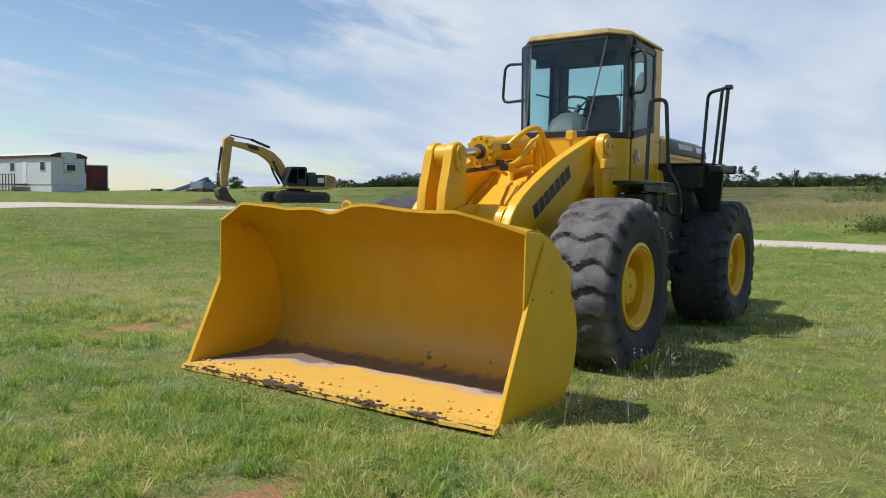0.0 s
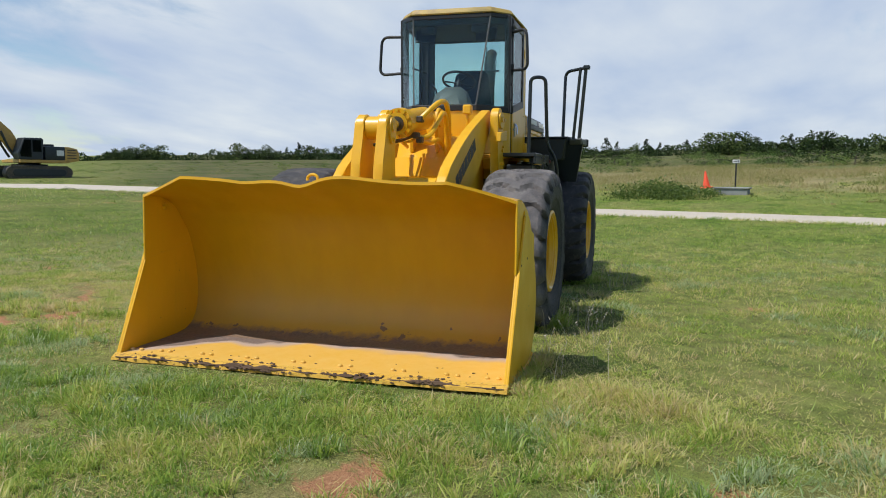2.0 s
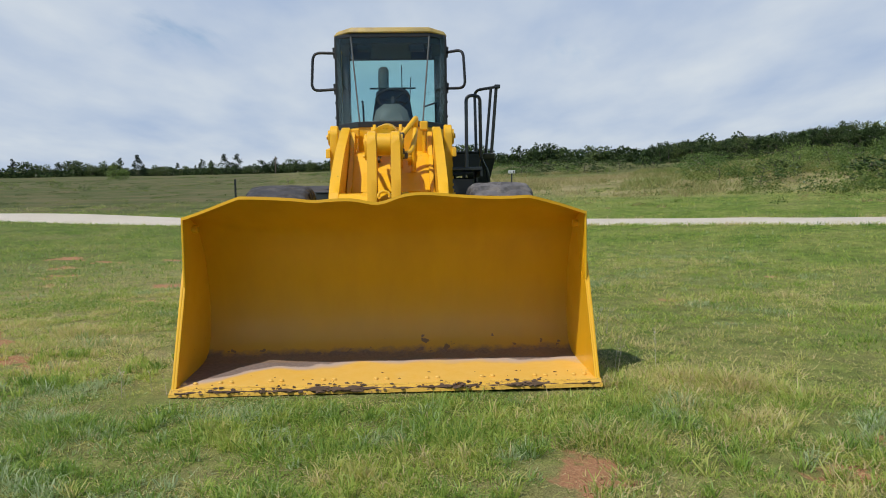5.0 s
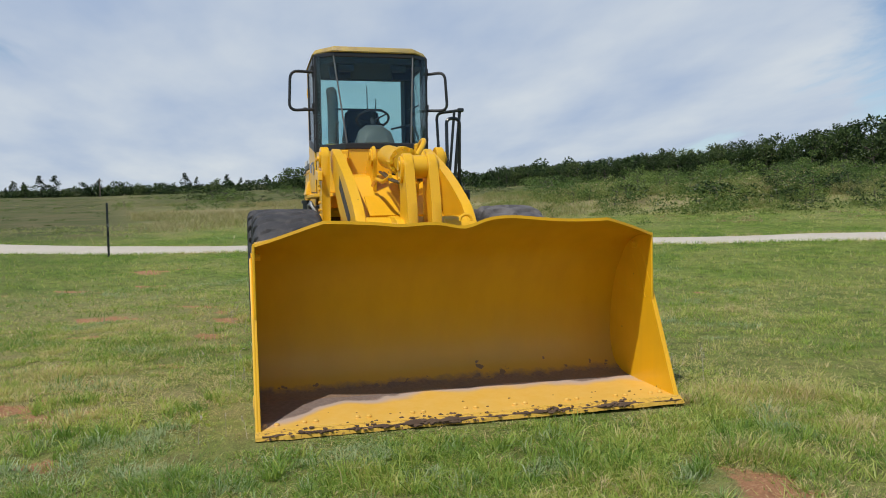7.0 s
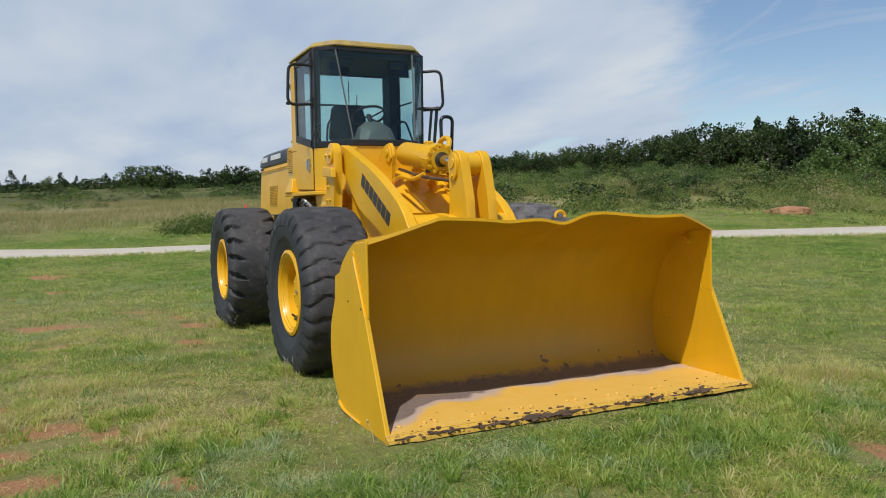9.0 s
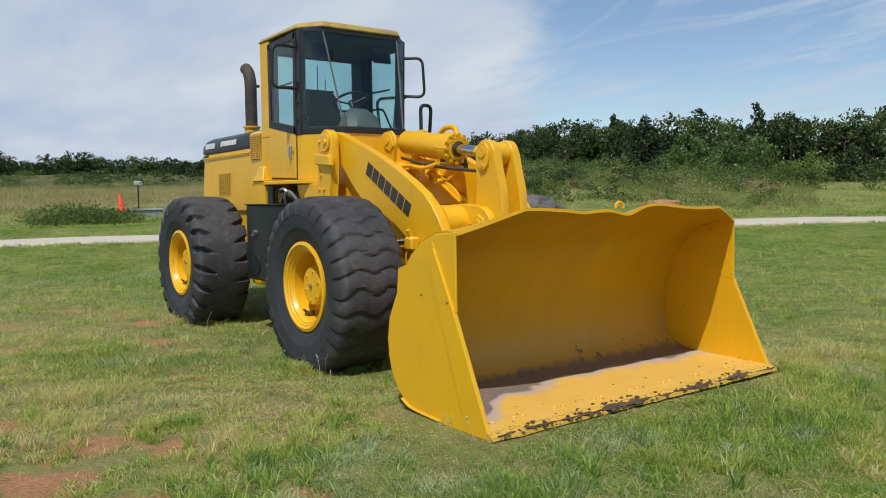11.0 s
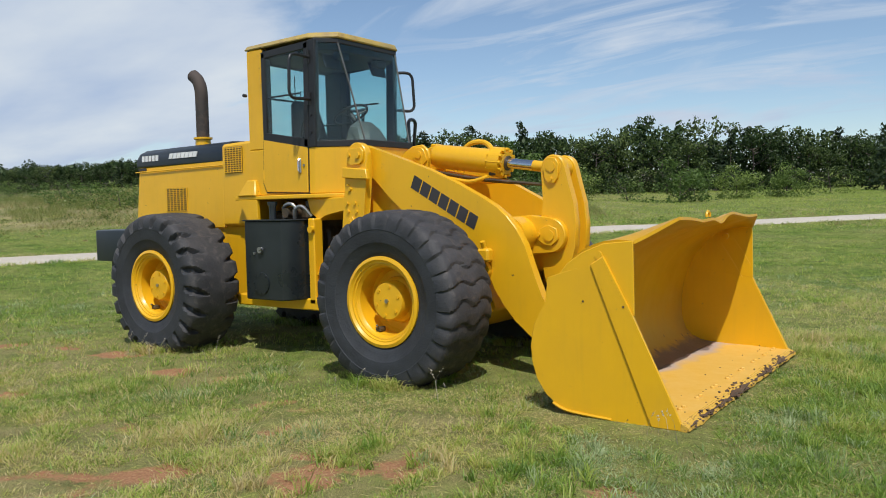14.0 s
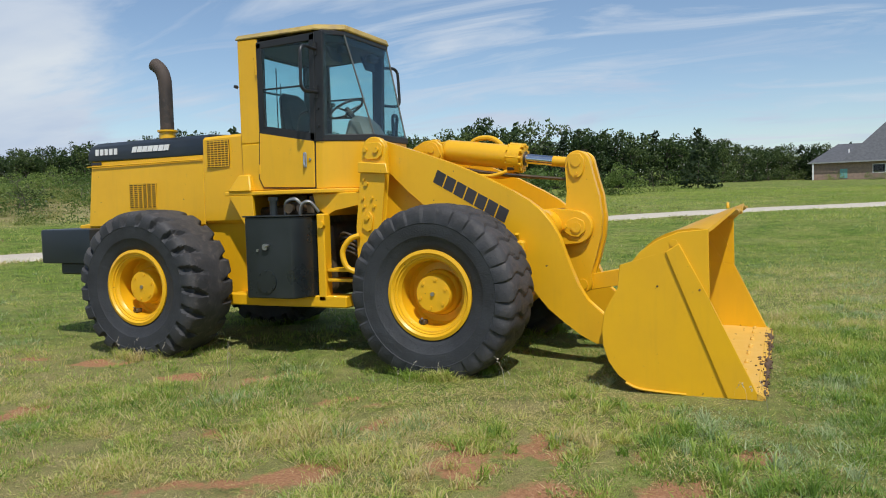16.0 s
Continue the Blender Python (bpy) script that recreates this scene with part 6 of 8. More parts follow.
# ---- plants ----
def cloud_mesh(name, verts, faces, mat, tone=None):
    """A mesh from arrays: verts (n, 3), faces (m, k), and a colour tone for each vertex."""
    me = bpy.data.meshes.new(name)
    m, k = faces.shape
    me.vertices.add(len(verts)); me.loops.add(m * k); me.polygons.add(m)
    me.vertices.foreach_set("co", np.ascontiguousarray(verts, np.float32).ravel())
    me.loops.foreach_set("vertex_index", np.ascontiguousarray(faces, np.int32).ravel())
    me.polygons.foreach_set("loop_start", np.arange(0, m * k, k, dtype=np.int32))
    me.update(calc_edges=True)
    if tone is not None:
        me.attributes.new("tone", "FLOAT", "POINT").data.foreach_set("value", np.ascontiguousarray(tone, np.float32))
    me.materials.append(mat)
    return me


def leaf_quads(rng, centres, sizes, flat=0.0):
    """Small folded leaves (two joined triangles each) with random turns at the centres."""
    n = len(centres)
    a = rng.normal(size=(n, 3)); a /= np.linalg.norm(a, axis=1)[:, None]
    b_ = rng.normal(size=(n, 3)); b_[:, 2] *= 1 - flat
    b_ -= a * (a * b_).sum(1)[:, None]; b_ /= np.linalg.norm(b_, axis=1)[:, None] + 1e-9
    c = np.cross(a, b_)
    s = sizes[:, None]
    v = np.stack([centres - a * s, centres + b_ * s * 0.55 + c * s * 0.15, centres + a * s, centres - b_ * s * 0.55 + c * s * 0.15], 1).reshape(-1, 3)
    f = np.arange(4 * n).reshape(-1, 4)
    return v, f


def blades(rng, x, y, z, h, w, lean, segs=True, heading=None):
    """Grass blades: a tapered, bent strip each."""
    n = len(x)
    ang, la = rng.uniform(0, 2 * np.pi, n), rng.uniform(0, 2 * np.pi, n)
    if heading is not None:
        la = heading + rng.normal(0, 0.55, n)
    dx, dy = np.cos(ang) * w / 2, np.sin(ang) * w / 2
    lx, ly = np.cos(la) * lean * h, np.sin(la) * lean * h
    if segs:
        v = np.stack([np.stack([x - dx, y - dy, z], -1), np.stack([x + dx, y + dy, z], -1),
                      np.stack([x + dx * 0.7 + lx * 0.35, y + dy * 0.7 + ly * 0.35, z + h * 0.6], -1), np.stack([x - dx * 0.7 + lx * 0.35, y - dy * 0.7 + ly * 0.35, z + h * 0.6], -1),
                      np.stack([x + dx * 0.05 + lx, y + dy * 0.05 + ly, z + h * (1 - 0.35 * lean)], -1), np.stack([x - dx * 0.05 + lx, y - dy * 0.05 + ly, z + h * (1 - 0.35 * lean)], -1)], 1).reshape(-1, 3)
        k = np.arange(n)[:, None] * 6
        f = np.concatenate([k + [0, 1, 2, 3], k + [3, 2, 4, 5]])
    else:
        v = np.stack([np.stack([x - dx, y - dy, z], -1), np.stack([x + dx, y + dy, z], -1), np.stack([x + lx, y + ly, z + h], -1)], 1).reshape(-1, 3)
        f = np.arange(3 * n).reshape(-1, 3)
    return v, f


bare_grid = bare.reshape(ni, nj)


def bare_at(x, y):
    i = np.clip(np.searchsorted(axis_x, x), 0, ni - 1)
    j = np.clip(np.searchsorted(axis_y, y), 0, nj - 1)
    return bare_grid[i, j]


def clear_of_machine(x, y):
    inside = (x > 1.52) & (x < 2.67) & (np.abs(y) < 1.47)
    for cx in (0.0, -3.3):
        inside |= (np.abs(x - cx) < 0.30) & (np.abs(np.abs(y) - 1.095) < 0.29)
    return ~inside


def lip_low(x, y):
    """Grass is pressed low just in front of the bucket's edge."""
    near_lip = np.clip((x - 2.60) / 0.5, 0, 1) * (x > 2.6) + (x <= 2.6)
    beside = np.clip((-1.60 - y) / 0.45, 0, 1)
    low = np.where(np.abs(y) < 1.6, 0.42 + 0.58 * near_lip, 1.0)
    return np.where((y < -1.45) & (x > 1.5) & (x < 2.8), np.minimum(low, 0.35 + 0.65 * beside), low)


def fbm(x, y, s, seed):
    return np.sin(x * s + 1.7 * np.sin(y * s * 0.8 + seed) + seed) * np.cos(y * s * 1.1 + 1.3 * np.sin(x * s * 0.7 - seed)) * 0.6 + 0.4 * np.sin(x * s * 2.7 + seed * 2) * np.cos(y * s * 2.3 + seed)


def on_road(x, y):
    px, py = np.array([(p.x, p.y) for p in near[::2]]).T
    d = np.sqrt((x[:, None] - px) ** 2 + (y[:, None] - py) ** 2)
    k = d.argmin(1)
    nxt = np.clip(k + 1, 0, len(px) - 1); prv = np.clip(k - 1, 0, len(px) - 1)
    tx, ty = px[nxt] - px[prv], py[nxt] - py[prv]
    tl = np.hypot(tx, ty) + 1e-9
    side = (-(ty) * (x - px[k]) + tx * (y - py[k])) / tl
    return (side > -0.05) & (side < np.interp(k * 2 / 10, range(len(ROAD_WIDE)), ROAD_WIDE) + 0.05)


rng = np.random.default_rng(11)


def ground_tone(x, y):
    """Colour of the turf by the spot: 0 bluish, 0.25 deep green, 0.5 green, 0.75 yellowish, 1 straw."""
    t = 0.36 + 0.14 * fbm(x, y, 0.16, 1.0) + 0.24 * fbm(x, y, 0.55, 3.0) + 0.28 * fbm(x, y, 1.9, 6.0) + 0.25 * fbm(x, y, 5.5, 2.0) + 0.10 * fbm(x, y, 14.0, 5.0)
    # paler turf along one side and before the bucket's other corner, lusher close before the lip
    t = t + 0.27 * np.clip((y - 0.6) / 1.2, 0, 1) * (0.35 + 0.65 * np.clip((x + 5) / 4, 0, 1)) + 0.05 * np.clip((2.2 - x) / 1.5, 0, 1) * np.clip((-1.4 - y) / 1.2, 0, 1)
    t = t - 0.14 * np.clip((x - 1.8) / 1.2, 0, 1) * np.clip((-0.2 - y) / 1.0, 0, 1) - 0.26 * rank_strip(x, y)
    t = t - 0.14 * np.clip((-3 - x) / 4, 0, 1) * np.clip((-4 - y) / 3, 0, 1)
    sage = fbm(x, y, 1.7, 8.0) + 0.35 * fbm(x, y, 6.1, 3.0) > 0.50 - 0.42 * np.maximum(np.clip((x - 3.5) / 0.4, 0, 1), np.clip((x - 2.8) / 0.6, 0, 1) * np.clip((y - 0.7) / 0.6, 0, 1))
    return np.where(sage, -0.06, np.minimum(t, 0.72))


def rank_strip(x, y):
    """Soft taller grass in a strip before the bucket's lip."""
    return np.exp(-(((x - 3.35) / 0.55) ** 2 + ((y + 0.35) / 1.15) ** 2)) * np.clip(0.75 + 0.6 * fbm(x, y, 2.6, 4.4), 0.1, 1.3)


def sward(n_tuft, per, r0, r1, h_lo, h_hi, w_lo, w_hi, spread, segs, power=0.5, straw=0.07, flat=0.0, a0=-180, a1=180, mixed=0.10):
    """Tufts of blades over a ring round the loader, thin on the bare clay."""
    r = r0 + (r1 - r0) * rng.uniform(0, 1, n_tuft) ** power; a = rng.uniform(a0, a1, n_tuft)
    cx, cy = 0.8 + r * np.cos(np.radians(a)), -0.6 + r * np.sin(np.radians(a))
    ok = r < np.interp(a, [-108, -96, 45, 58], [r1 * 1.1, 5.6, 5.6, r1 * 1.1]) * (1 - 0.35 * rng.uniform(0, 1, n_tuft) ** 2)
    cx, cy = cx[ok], cy[ok]
    tall = np.clip(0.45 + 0.5 * fbm(cx, cy, 0.9, 1.0) + 0.45 * fbm(cx, cy, 3.1, 4.0), 0.0, 1.4)
    lush = (rng.uniform(size=len(cx)) < 0.10) * rng.uniform(0.2, 0.7, len(cx))
    ht = h_lo + (h_hi - h_lo) * (1.15 * tall ** 1.5 * rng.uniform(0.4, 1.15, len(cx)) + lush) + 0.10 * rank_strip(cx, cy) * (h_hi > 0.1)
    bare_c = np.clip(bare_at(cx, cy) + 0.20 * fbm(cx, cy, 11.0, 2.0) + 0.14 * fbm(cx, cy, 23.0, 4.0), 0, 1)
    keep = rng.uniform(size=len(cx)) > np.clip((bare_c - 0.12) / 0.30, 0, 0.97)
    keep &= rng.uniform(size=len(cx)) < np.clip(0.58 + 1.2 * fbm(cx, cy, 4.2, 3.3) + 0.8 * fbm(cx, cy, 9.5, 1.1), 0.04, 1) + 0.12 * (h_hi < 0.1)
    cx, cy, ht, bare_c = cx[keep], cy[keep], ht[keep] * (1 - 0.35 * bare_c[keep]), bare_c[keep]
    tn = ground_tone(cx, cy) + rng.normal(0, mixed, len(cx)) + 0.35 * bare_c
    ox, oy = rng.normal(0, spread, len(cx) * per), rng.normal(0, spread, len(cx) * per)
    x, y = np.repeat(cx, per) + ox, np.repeat(cy, per) + oy
    # blades fall outwards from the heart of their tuft, and each tuft leans its own way
    sway = np.repeat(rng.uniform(0, 2 * np.pi, len(cx)), per)
    head = np.arctan2(oy + 0.7 * spread * np.sin(sway), ox + 0.7 * spread * np.cos(sway))
    h, tn = np.repeat(ht, per) * rng.uniform(0.4, 1.15, len(x)), np.repeat(tn, per)
    tn = np.where(rng.uniform(size=len(x)) < 0.6 * straw + 3.0 * mixed * (fbm(x, y, 0.8, 9.0) + 0.4 * fbm(x, y, 3.7, 1.5) > 0.42) + 0.18 * ((x < 1.9) & (y < -1.7)) + 0.36 * ((x > 2.5) & (y > 0.9) & (fbm(x, y, 2.3, 5.5) > -0.15)), rng.uniform(0.68, 0.95, len(x)), tn)
    ok = clear_of_machine(x, y) & ~on_road(x, y)
    under = (x > -4.8) & (x < 1.6) & (np.abs(y) < 0.9)
    ok &= ~(under & (rng.uniform(size=len(x)) < 0.6))
    x, y, h, tn, head = x[ok], y[ok], h[ok], tn[ok], head[ok]
    z = land(x, y) - 0.012 - 0.03 * bare_at(x, y) + flat * 0.02
    w = rng.uniform(w_lo, w_hi, len(x))
    h = h * lip_low(x, y)
    v, f = blades(rng, x, y, z, h * (1 - flat * 0.85), w, rng.uniform(0.25, 1.65, len(x)) / (1 - flat * 0.85), segs, head)
    return v, f, np.repeat(tn, 6 if segs else 3)


v, f, tn = sward(19000, 12, 0.0, 9.8, 0.030, 0.125, 0.005, 0.010, 0.032, True, 0.62)
tagged(new("grass", cloud_mesh("grass", v, f, BLADE, tn)), "tufted green and straw grass round the loader", "grass", kind="stuff")
v, f, tn = sward(18500, 11, 2.0, 5.9, 0.035, 0.135, 0.0045, 0.0095, 0.030, True, 0.75, 0.05, 0.0, -152, 62)
tagged(new("turf", cloud_mesh("turf", v, f, BLADE, tn)), "tufted turf before and beside the bucket", "grass", kind="stuff")
v, f, tn = sward(42000, 8, 0.0, 10.5, 0.030, 0.080, 0.007, 0.015, 0.07, False, 0.62, 0.10)
tagged(new("short_grass", cloud_mesh("short_grass", v, f, BLADE, tn - 0.12 * (tn < 0.7))), "short dense grass between the tufts", "grass", kind="stuff")
v, f, tn = sward(53000, 8, 2.0, 5.9, 0.028, 0.070, 0.005, 0.011, 0.06, False, 0.75, 0.12, 0.0, -152, 62)
tagged(new("short_turf", cloud_mesh("short_turf", v, f, BLADE, tn - 0.12 * (tn < 0.7))), "short dense turf before and beside the bucket", "grass", kind="stuff")
v, f, tn = sward(30000, 5, 0.5, 6.5, 0.05, 0.13, 0.004, 0.008, 0.09, False, 0.75, 0.8, 0.95, -130, 75)
tagged(new("dead_grass", cloud_mesh("dead_grass", v, f, BLADE, tn)), "dead straw lying between the tufts", "grass", kind="stuff")
# ragged grass along both edges of the road
k = rng.integers(30, len(near) - 30, 5200)
wide = np.interp(k / 10, range(len(ROAD_WIDE)), ROAD_WIDE)
p_ = np.array([(p.x, p.y) for p in near]); d_ = np.roll(p_, -1, 0) - p_
d_ /= np.linalg.norm(d_, axis=1)[:, None] + 1e-9
off = np.where(rng.uniform(size=len(k)) < 0.5, 0.0, wide) + rng.normal(0, 0.16, len(k))
u_ = rng.uniform(0, 1, len(k))
ex = p_[k, 0] * (1 - u_) + p_[k + 1, 0] * u_ - d_[k, 1] * off
ey = p_[k, 1] * (1 - u_) + p_[k + 1, 1] * u_ + d_[k, 0] * off
ex, ey = np.repeat(ex, 5) + rng.normal(0, 0.06, 5 * len(k)), np.repeat(ey, 5) + rng.normal(0, 0.06, 5 * len(k))
v, f = blades(rng, ex, ey, land(ex, ey), rng.uniform(0.03, 0.11, len(ex)), rng.uniform(0.010, 0.022, len(ex)), rng.uniform(0.2, 0.9, len(ex)), False)
tagged(new("verge_grass", cloud_mesh("verge_grass", v, f, BLADE, np.repeat(ground_tone(ex, ey) + rng.uniform(0, 0.35, len(ex)), 3))), "ragged grass along the edges of the gravel road", "grass", kind="stuff")
# sparse grass round about, behind the walk too
r, a = 15 * np.sqrt(rng.uniform(0.02, 1, 8000)), rng.uniform(0, 2 * np.pi, 8000)
x, y = 1.5 + r * np.cos(a), -1 + r * np.sin(a)
ok = clear_of_machine(x, y) & ~on_road(x, y) & ~((x < 1.6) & (x > -5) & (np.abs(y) < 1.5)) & (np.hypot(x - 0.8, y + 0.6) > 4.6)
x, y = np.repeat(x[ok], 3) + rng.normal(0, 0.05, 3 * ok.sum()), np.repeat(y[ok], 3) + rng.normal(0, 0.05, 3 * ok.sum())
v, f = blades(rng, x, y, land(x, y) - 0.01, rng.uniform(0.04, 0.10, len(x)), rng.uniform(0.012, 0.022, len(x)), rng.uniform(0.2, 0.9, len(x)), False)
tagged(new("loose_grass", cloud_mesh("loose_grass", v, f, BLADE, np.repeat(ground_tone(x, y), 3))), "sparse grass over the open field", "grass", kind="stuff")
v, f, tn = sward(36000, 7, 9.4, 20.0, 0.04, 0.13, 0.007, 0.015, 0.10, False, straw=0.01, mixed=0.04)
tagged(new("field_grass", cloud_mesh("field_grass", v, f, BLADE, np.maximum(tn - 0.14, 0.16))), "longer field grass towards the gravel road", "grass", kind="stuff")
v, f, tn = sward(30000, 8, 20.0, 38.0, 0.05, 0.16, 0.014, 0.030, 0.22, False, straw=0.01, mixed=0.04)
fr, fa = np.hypot(v[:, 0] - 5, v[:, 1] + 1), np.degrees(np.arctan2(v[:, 1] + 1, v[:, 0] - 5)) % 360
tn = tn + 0.20 * np.clip((fr - 28) / 6, 0, 1) * np.interp(fa, [128, 140, 215, 225], [0, 1, 1, 0])
tagged(new("far_grass", cloud_mesh("far_grass", v, f, BLADE, tn)), "distant field grass beyond the gravel road", "grass", kind="stuff")

# rank tufts left uncut against the tyres and the bucket, and scattered bunch grass
tx, ty_ = [], []
for cx in (0.0, -3.27):
    for sd in (-1, 1):
        a = rng.uniform(0, 2 * np.pi, 84)
        tx += list(cx + 0.36 * np.cos(a) * rng.uniform(0.95, 1.25, 84)); ty_ += list(sd * 1.095 + 0.37 * np.sin(a) * rng.uniform(0.95, 1.25, 84))
k = rng.uniform(-1.5, 1.5, 110)
tx += list(2.72 + rng.uniform(0, 0.12, 110)); ty_ += list(k)
tx += list(rng.uniform(1.5, 2.65, 45)); ty_ += list(1.53 + rng.uniform(0, 0.08, 45))
r = 5.4 * rng.uniform(0, 1, 1700) ** 0.6; a = rng.uniform(-1.9, 1.1, 1700)
bx_, by_ = 1.6 + r * np.cos(a), -0.9 + r * np.sin(a)
ok = fbm(bx_, by_, 1.1, 2.7) > -0.1
tx, ty_ = np.array(tx + list(bx_[ok])), np.array(ty_ + list(by_[ok]))
per = 26
tn = np.repeat(ground_tone(tx, ty_) + rng.normal(0.02, 0.15, len(tx)), per)
x, y = np.repeat(tx, per) + rng.normal(0, 0.022, len(tx) * per), np.repeat(ty_, per) + rng.normal(0, 0.022, len(tx) * per)
h = np.repeat(np.where(np.arange(len(tx)) < 336, rng.uniform(0.10, 0.18, len(tx)), rng.uniform(0.07, 0.17, len(tx))), per) * rng.uniform(0.45, 1.1, len(x)) * lip_low(x, y)
h = h * np.where((x > 2.6) & (x < 3.0) & (np.abs(y) < 1.55), 0.35, 1.0)
ok = clear_of_machine(x, y)
x, y, h, tn = x[ok], y[ok], h[ok], tn[ok]
v, f = blades(rng, x, y, land(x, y) - 0.015, h, rng.uniform(0.005, 0.010, len(x)), rng.uniform(0.25, 1.4, len(x)), True)
tagged(new("bunch_grass", cloud_mesh("bunch_grass", v, f, BLADE, np.repeat(tn, 6))), "rank tufts of grass beside the tyres and bucket", "grass", kind="stuff")

# tall stalks with pale seed heads beside the wheels and bucket
sx, sy = [], []
for cx, cy, n_, sp in ((0.5, 1.75, 26, 0.5), (-2.7, 1.75, 16, 0.5), (1.9, 1.75, 10, 0.35), (0.35, -1.55, 8, 0.3), (-2.8, -1.6, 8, 0.4), (2.6, -1.7, 4, 0.3)):
    sx += list(rng.normal(cx, sp, n_)); sy += list(rng.normal(cy, 0.13, n_))
sx, sy = np.array(sx), np.array(sy)
ok = clear_of_machine(sx, sy)
sx, sy = sx[ok], sy[ok]
sh = rng.uniform(0.16, 0.34, len(sx))
v, f = blades(rng, sx, sy, land(sx, sy) - 0.01, sh, np.full(len(sx), 0.004), rng.uniform(0.1, 0.4, len(sx)), True)
tops = (v.reshape(-1, 6, 3)[:, 4] + v.reshape(-1, 6, 3)[:, 5]) / 2
mid = (v.reshape(-1, 6, 3)[:, 2] + v.reshape(-1, 6, 3)[:, 3]) / 2
cs = np.concatenate([tops + (mid - tops) * k + rng.normal(0, 0.004, tops.shape) for k in np.linspace(0, 0.55, 9)])
v2, f2 = leaf_quads(rng, cs, rng.uniform(0.005, 0.010, len(cs)))
tagged(new("seed_grass", cloud_mesh("seed_grass", np.concatenate([v, v2]), np.concatenate([f, f2 + len(v)]), SEEDS)), "tall grass stalks with pale seed heads", "grass", kind="stuff")


def limbs(bm, rng, h, r, n, spread, low):
    top = Vector((rng.normal(0, 0.15), rng.normal(0, 0.15), h))
    line = smooth_path([(0, 0, -0.3), (rng.normal(0, 0.08), rng.normal(0, 0.08), h * 0.35), tuple(top)], 3)
    tube(bm, line, r, 6, [r * (1.15 - 0.9 * k / (len(line) - 1)) for k in range(len(line))])
    ends = []
    for k in range(n):
        a, hz = rng.uniform(0, 2 * math.pi), h * rng.uniform(low, 0.95)
        L = spread * rng.uniform(0.5, 1.0)
        p0 = Vector((top.x * hz / h, top.y * hz / h, hz))
        p1 = p0 + Vector((math.cos(a) * L * 0.5, math.sin(a) * L * 0.5, L * 0.22))
        p2 = p0 + Vector((math.cos(a) * L, math.sin(a) * L, L * 0.62))
        tube(bm, [p0, p1, p2], r * 0.35, 4, [r * 0.4, r * 0.25, r * 0.08])
        ends.append(p2)
    return ends


def tree(kind, seed, h, label, category, mat, n_leaf, leaf=0.021):
    """A tapered trunk with limbs under a crown of many small leaves in uneven clumps."""
    rng = np.random.default_rng(seed)
    top = thing(category.replace(" ", "_"), (0, 0, 0), label, category)
    bm = B()
    cs, rs = [], []
    if kind == "oak":
        ends = limbs(bm, rng, h * 0.72, 0.045 * h * 0.5, 9, h * 0.36, 0.35)
        for e in ends:
            cs.append(tuple(e)); rs.append(h * rng.uniform(0.09, 0.15))
        for k in range(22):
            a, el, q = rng.uniform(0, 2 * np.pi), rng.uniform(-0.7, 1.4), rng.uniform(0.45, 1.0)
            cs.append((h * 0.36 * q * np.cos(a) * np.cos(el), h * 0.36 * q * np.sin(a) * np.cos(el), h * 0.54 + h * 0.38 * q * np.sin(el))); rs.append(h * rng.uniform(0.07, 0.15))
        for k in range(12):
            a, q = rng.uniform(0, 2 * np.pi), rng.uniform(0.1, 0.34)
            cs.append((h * q * np.cos(a), h * q * np.sin(a), h * rng.uniform(0.08, 0.34))); rs.append(h * rng.uniform(0.08, 0.14))
        for k in range(7):
            a, q = rng.uniform(0, 2 * np.pi), rng.uniform(0.1, 0.3)
            cs.append((h * q * np.cos(a), h * q * np.sin(a), h * rng.uniform(0.76, 0.90))); rs.append(h * rng.uniform(0.06, 0.10))
    elif kind == "cedar":
        limbs(bm, rng, h * 0.72, 0.022 * h * 0.5, 6, h * 0.10, 0.1)
        for k in range(30):
            u = 0.04 + 0.93 * (k + rng.uniform(0, 1)) / 30
            a, q = rng.uniform(0, 2 * np.pi), (1 - u) ** 0.8 * h * 0.27 * rng.uniform(0.5, 1.1)
            cs.append((q * np.cos(a), q * np.sin(a), u * h)); rs.append(h * (0.05 + 0.085 * (1 - u)))
    elif kind == "dome":
        limbs(bm, rng, h * 0.55, 0.03 * h * 0.5, 7, h * 0.30, 0.2)
        for k in range(26):
            a, el, q = rng.uniform(0, 2 * np.pi), rng.uniform(-0.3, 1.5), rng.uniform(0.35, 1.0)
            cs.append((h * 0.44 * q * np.cos(a) * np.cos(el), h * 0.44 * q * np.sin(a) * np.cos(el), h * 0.22 + h * 0.62 * q * np.sin(el))); rs.append(h * rng.uniform(0.09, 0.17))
    else:  # shrub
        limbs(bm, rng, h * 0.6, 0.03 * h * 0.5, 8, h * 0.4, 0.1)
        for k in range(26):
            a, q = rng.uniform(0, 2 * np.pi), rng.uniform(0.05, 0.5) ** 0.8
            cs.append((h * q * np.cos(a), h * q * np.sin(a), h * rng.uniform(0.08, 0.95 - 0.7 * q))); rs.append(h * rng.uniform(0.09, 0.17))
    part("trunk", bm, BARK, top)
    cs, rs = np.array(cs), np.array(rs)
    power = 1.1 if kind == "cedar" else 2.0
    k = rng.choice(len(cs), n_leaf, p=rs ** power / (rs ** power).sum())
    d = rng.normal(size=(n_leaf, 3)); d /= np.linalg.norm(d, axis=1)[:, None]
    p = cs[k] + d * (rs[k] * rng.uniform(0.25, 1.08, n_leaf) ** 0.6)[:, None] * [1, 1, 0.8]
    p[:, 2] = np.maximum(p[:, 2], 0.03)
    v, f = leaf_quads(rng, p, rng.uniform(0.6, 1.25, n_leaf) * leaf * h)
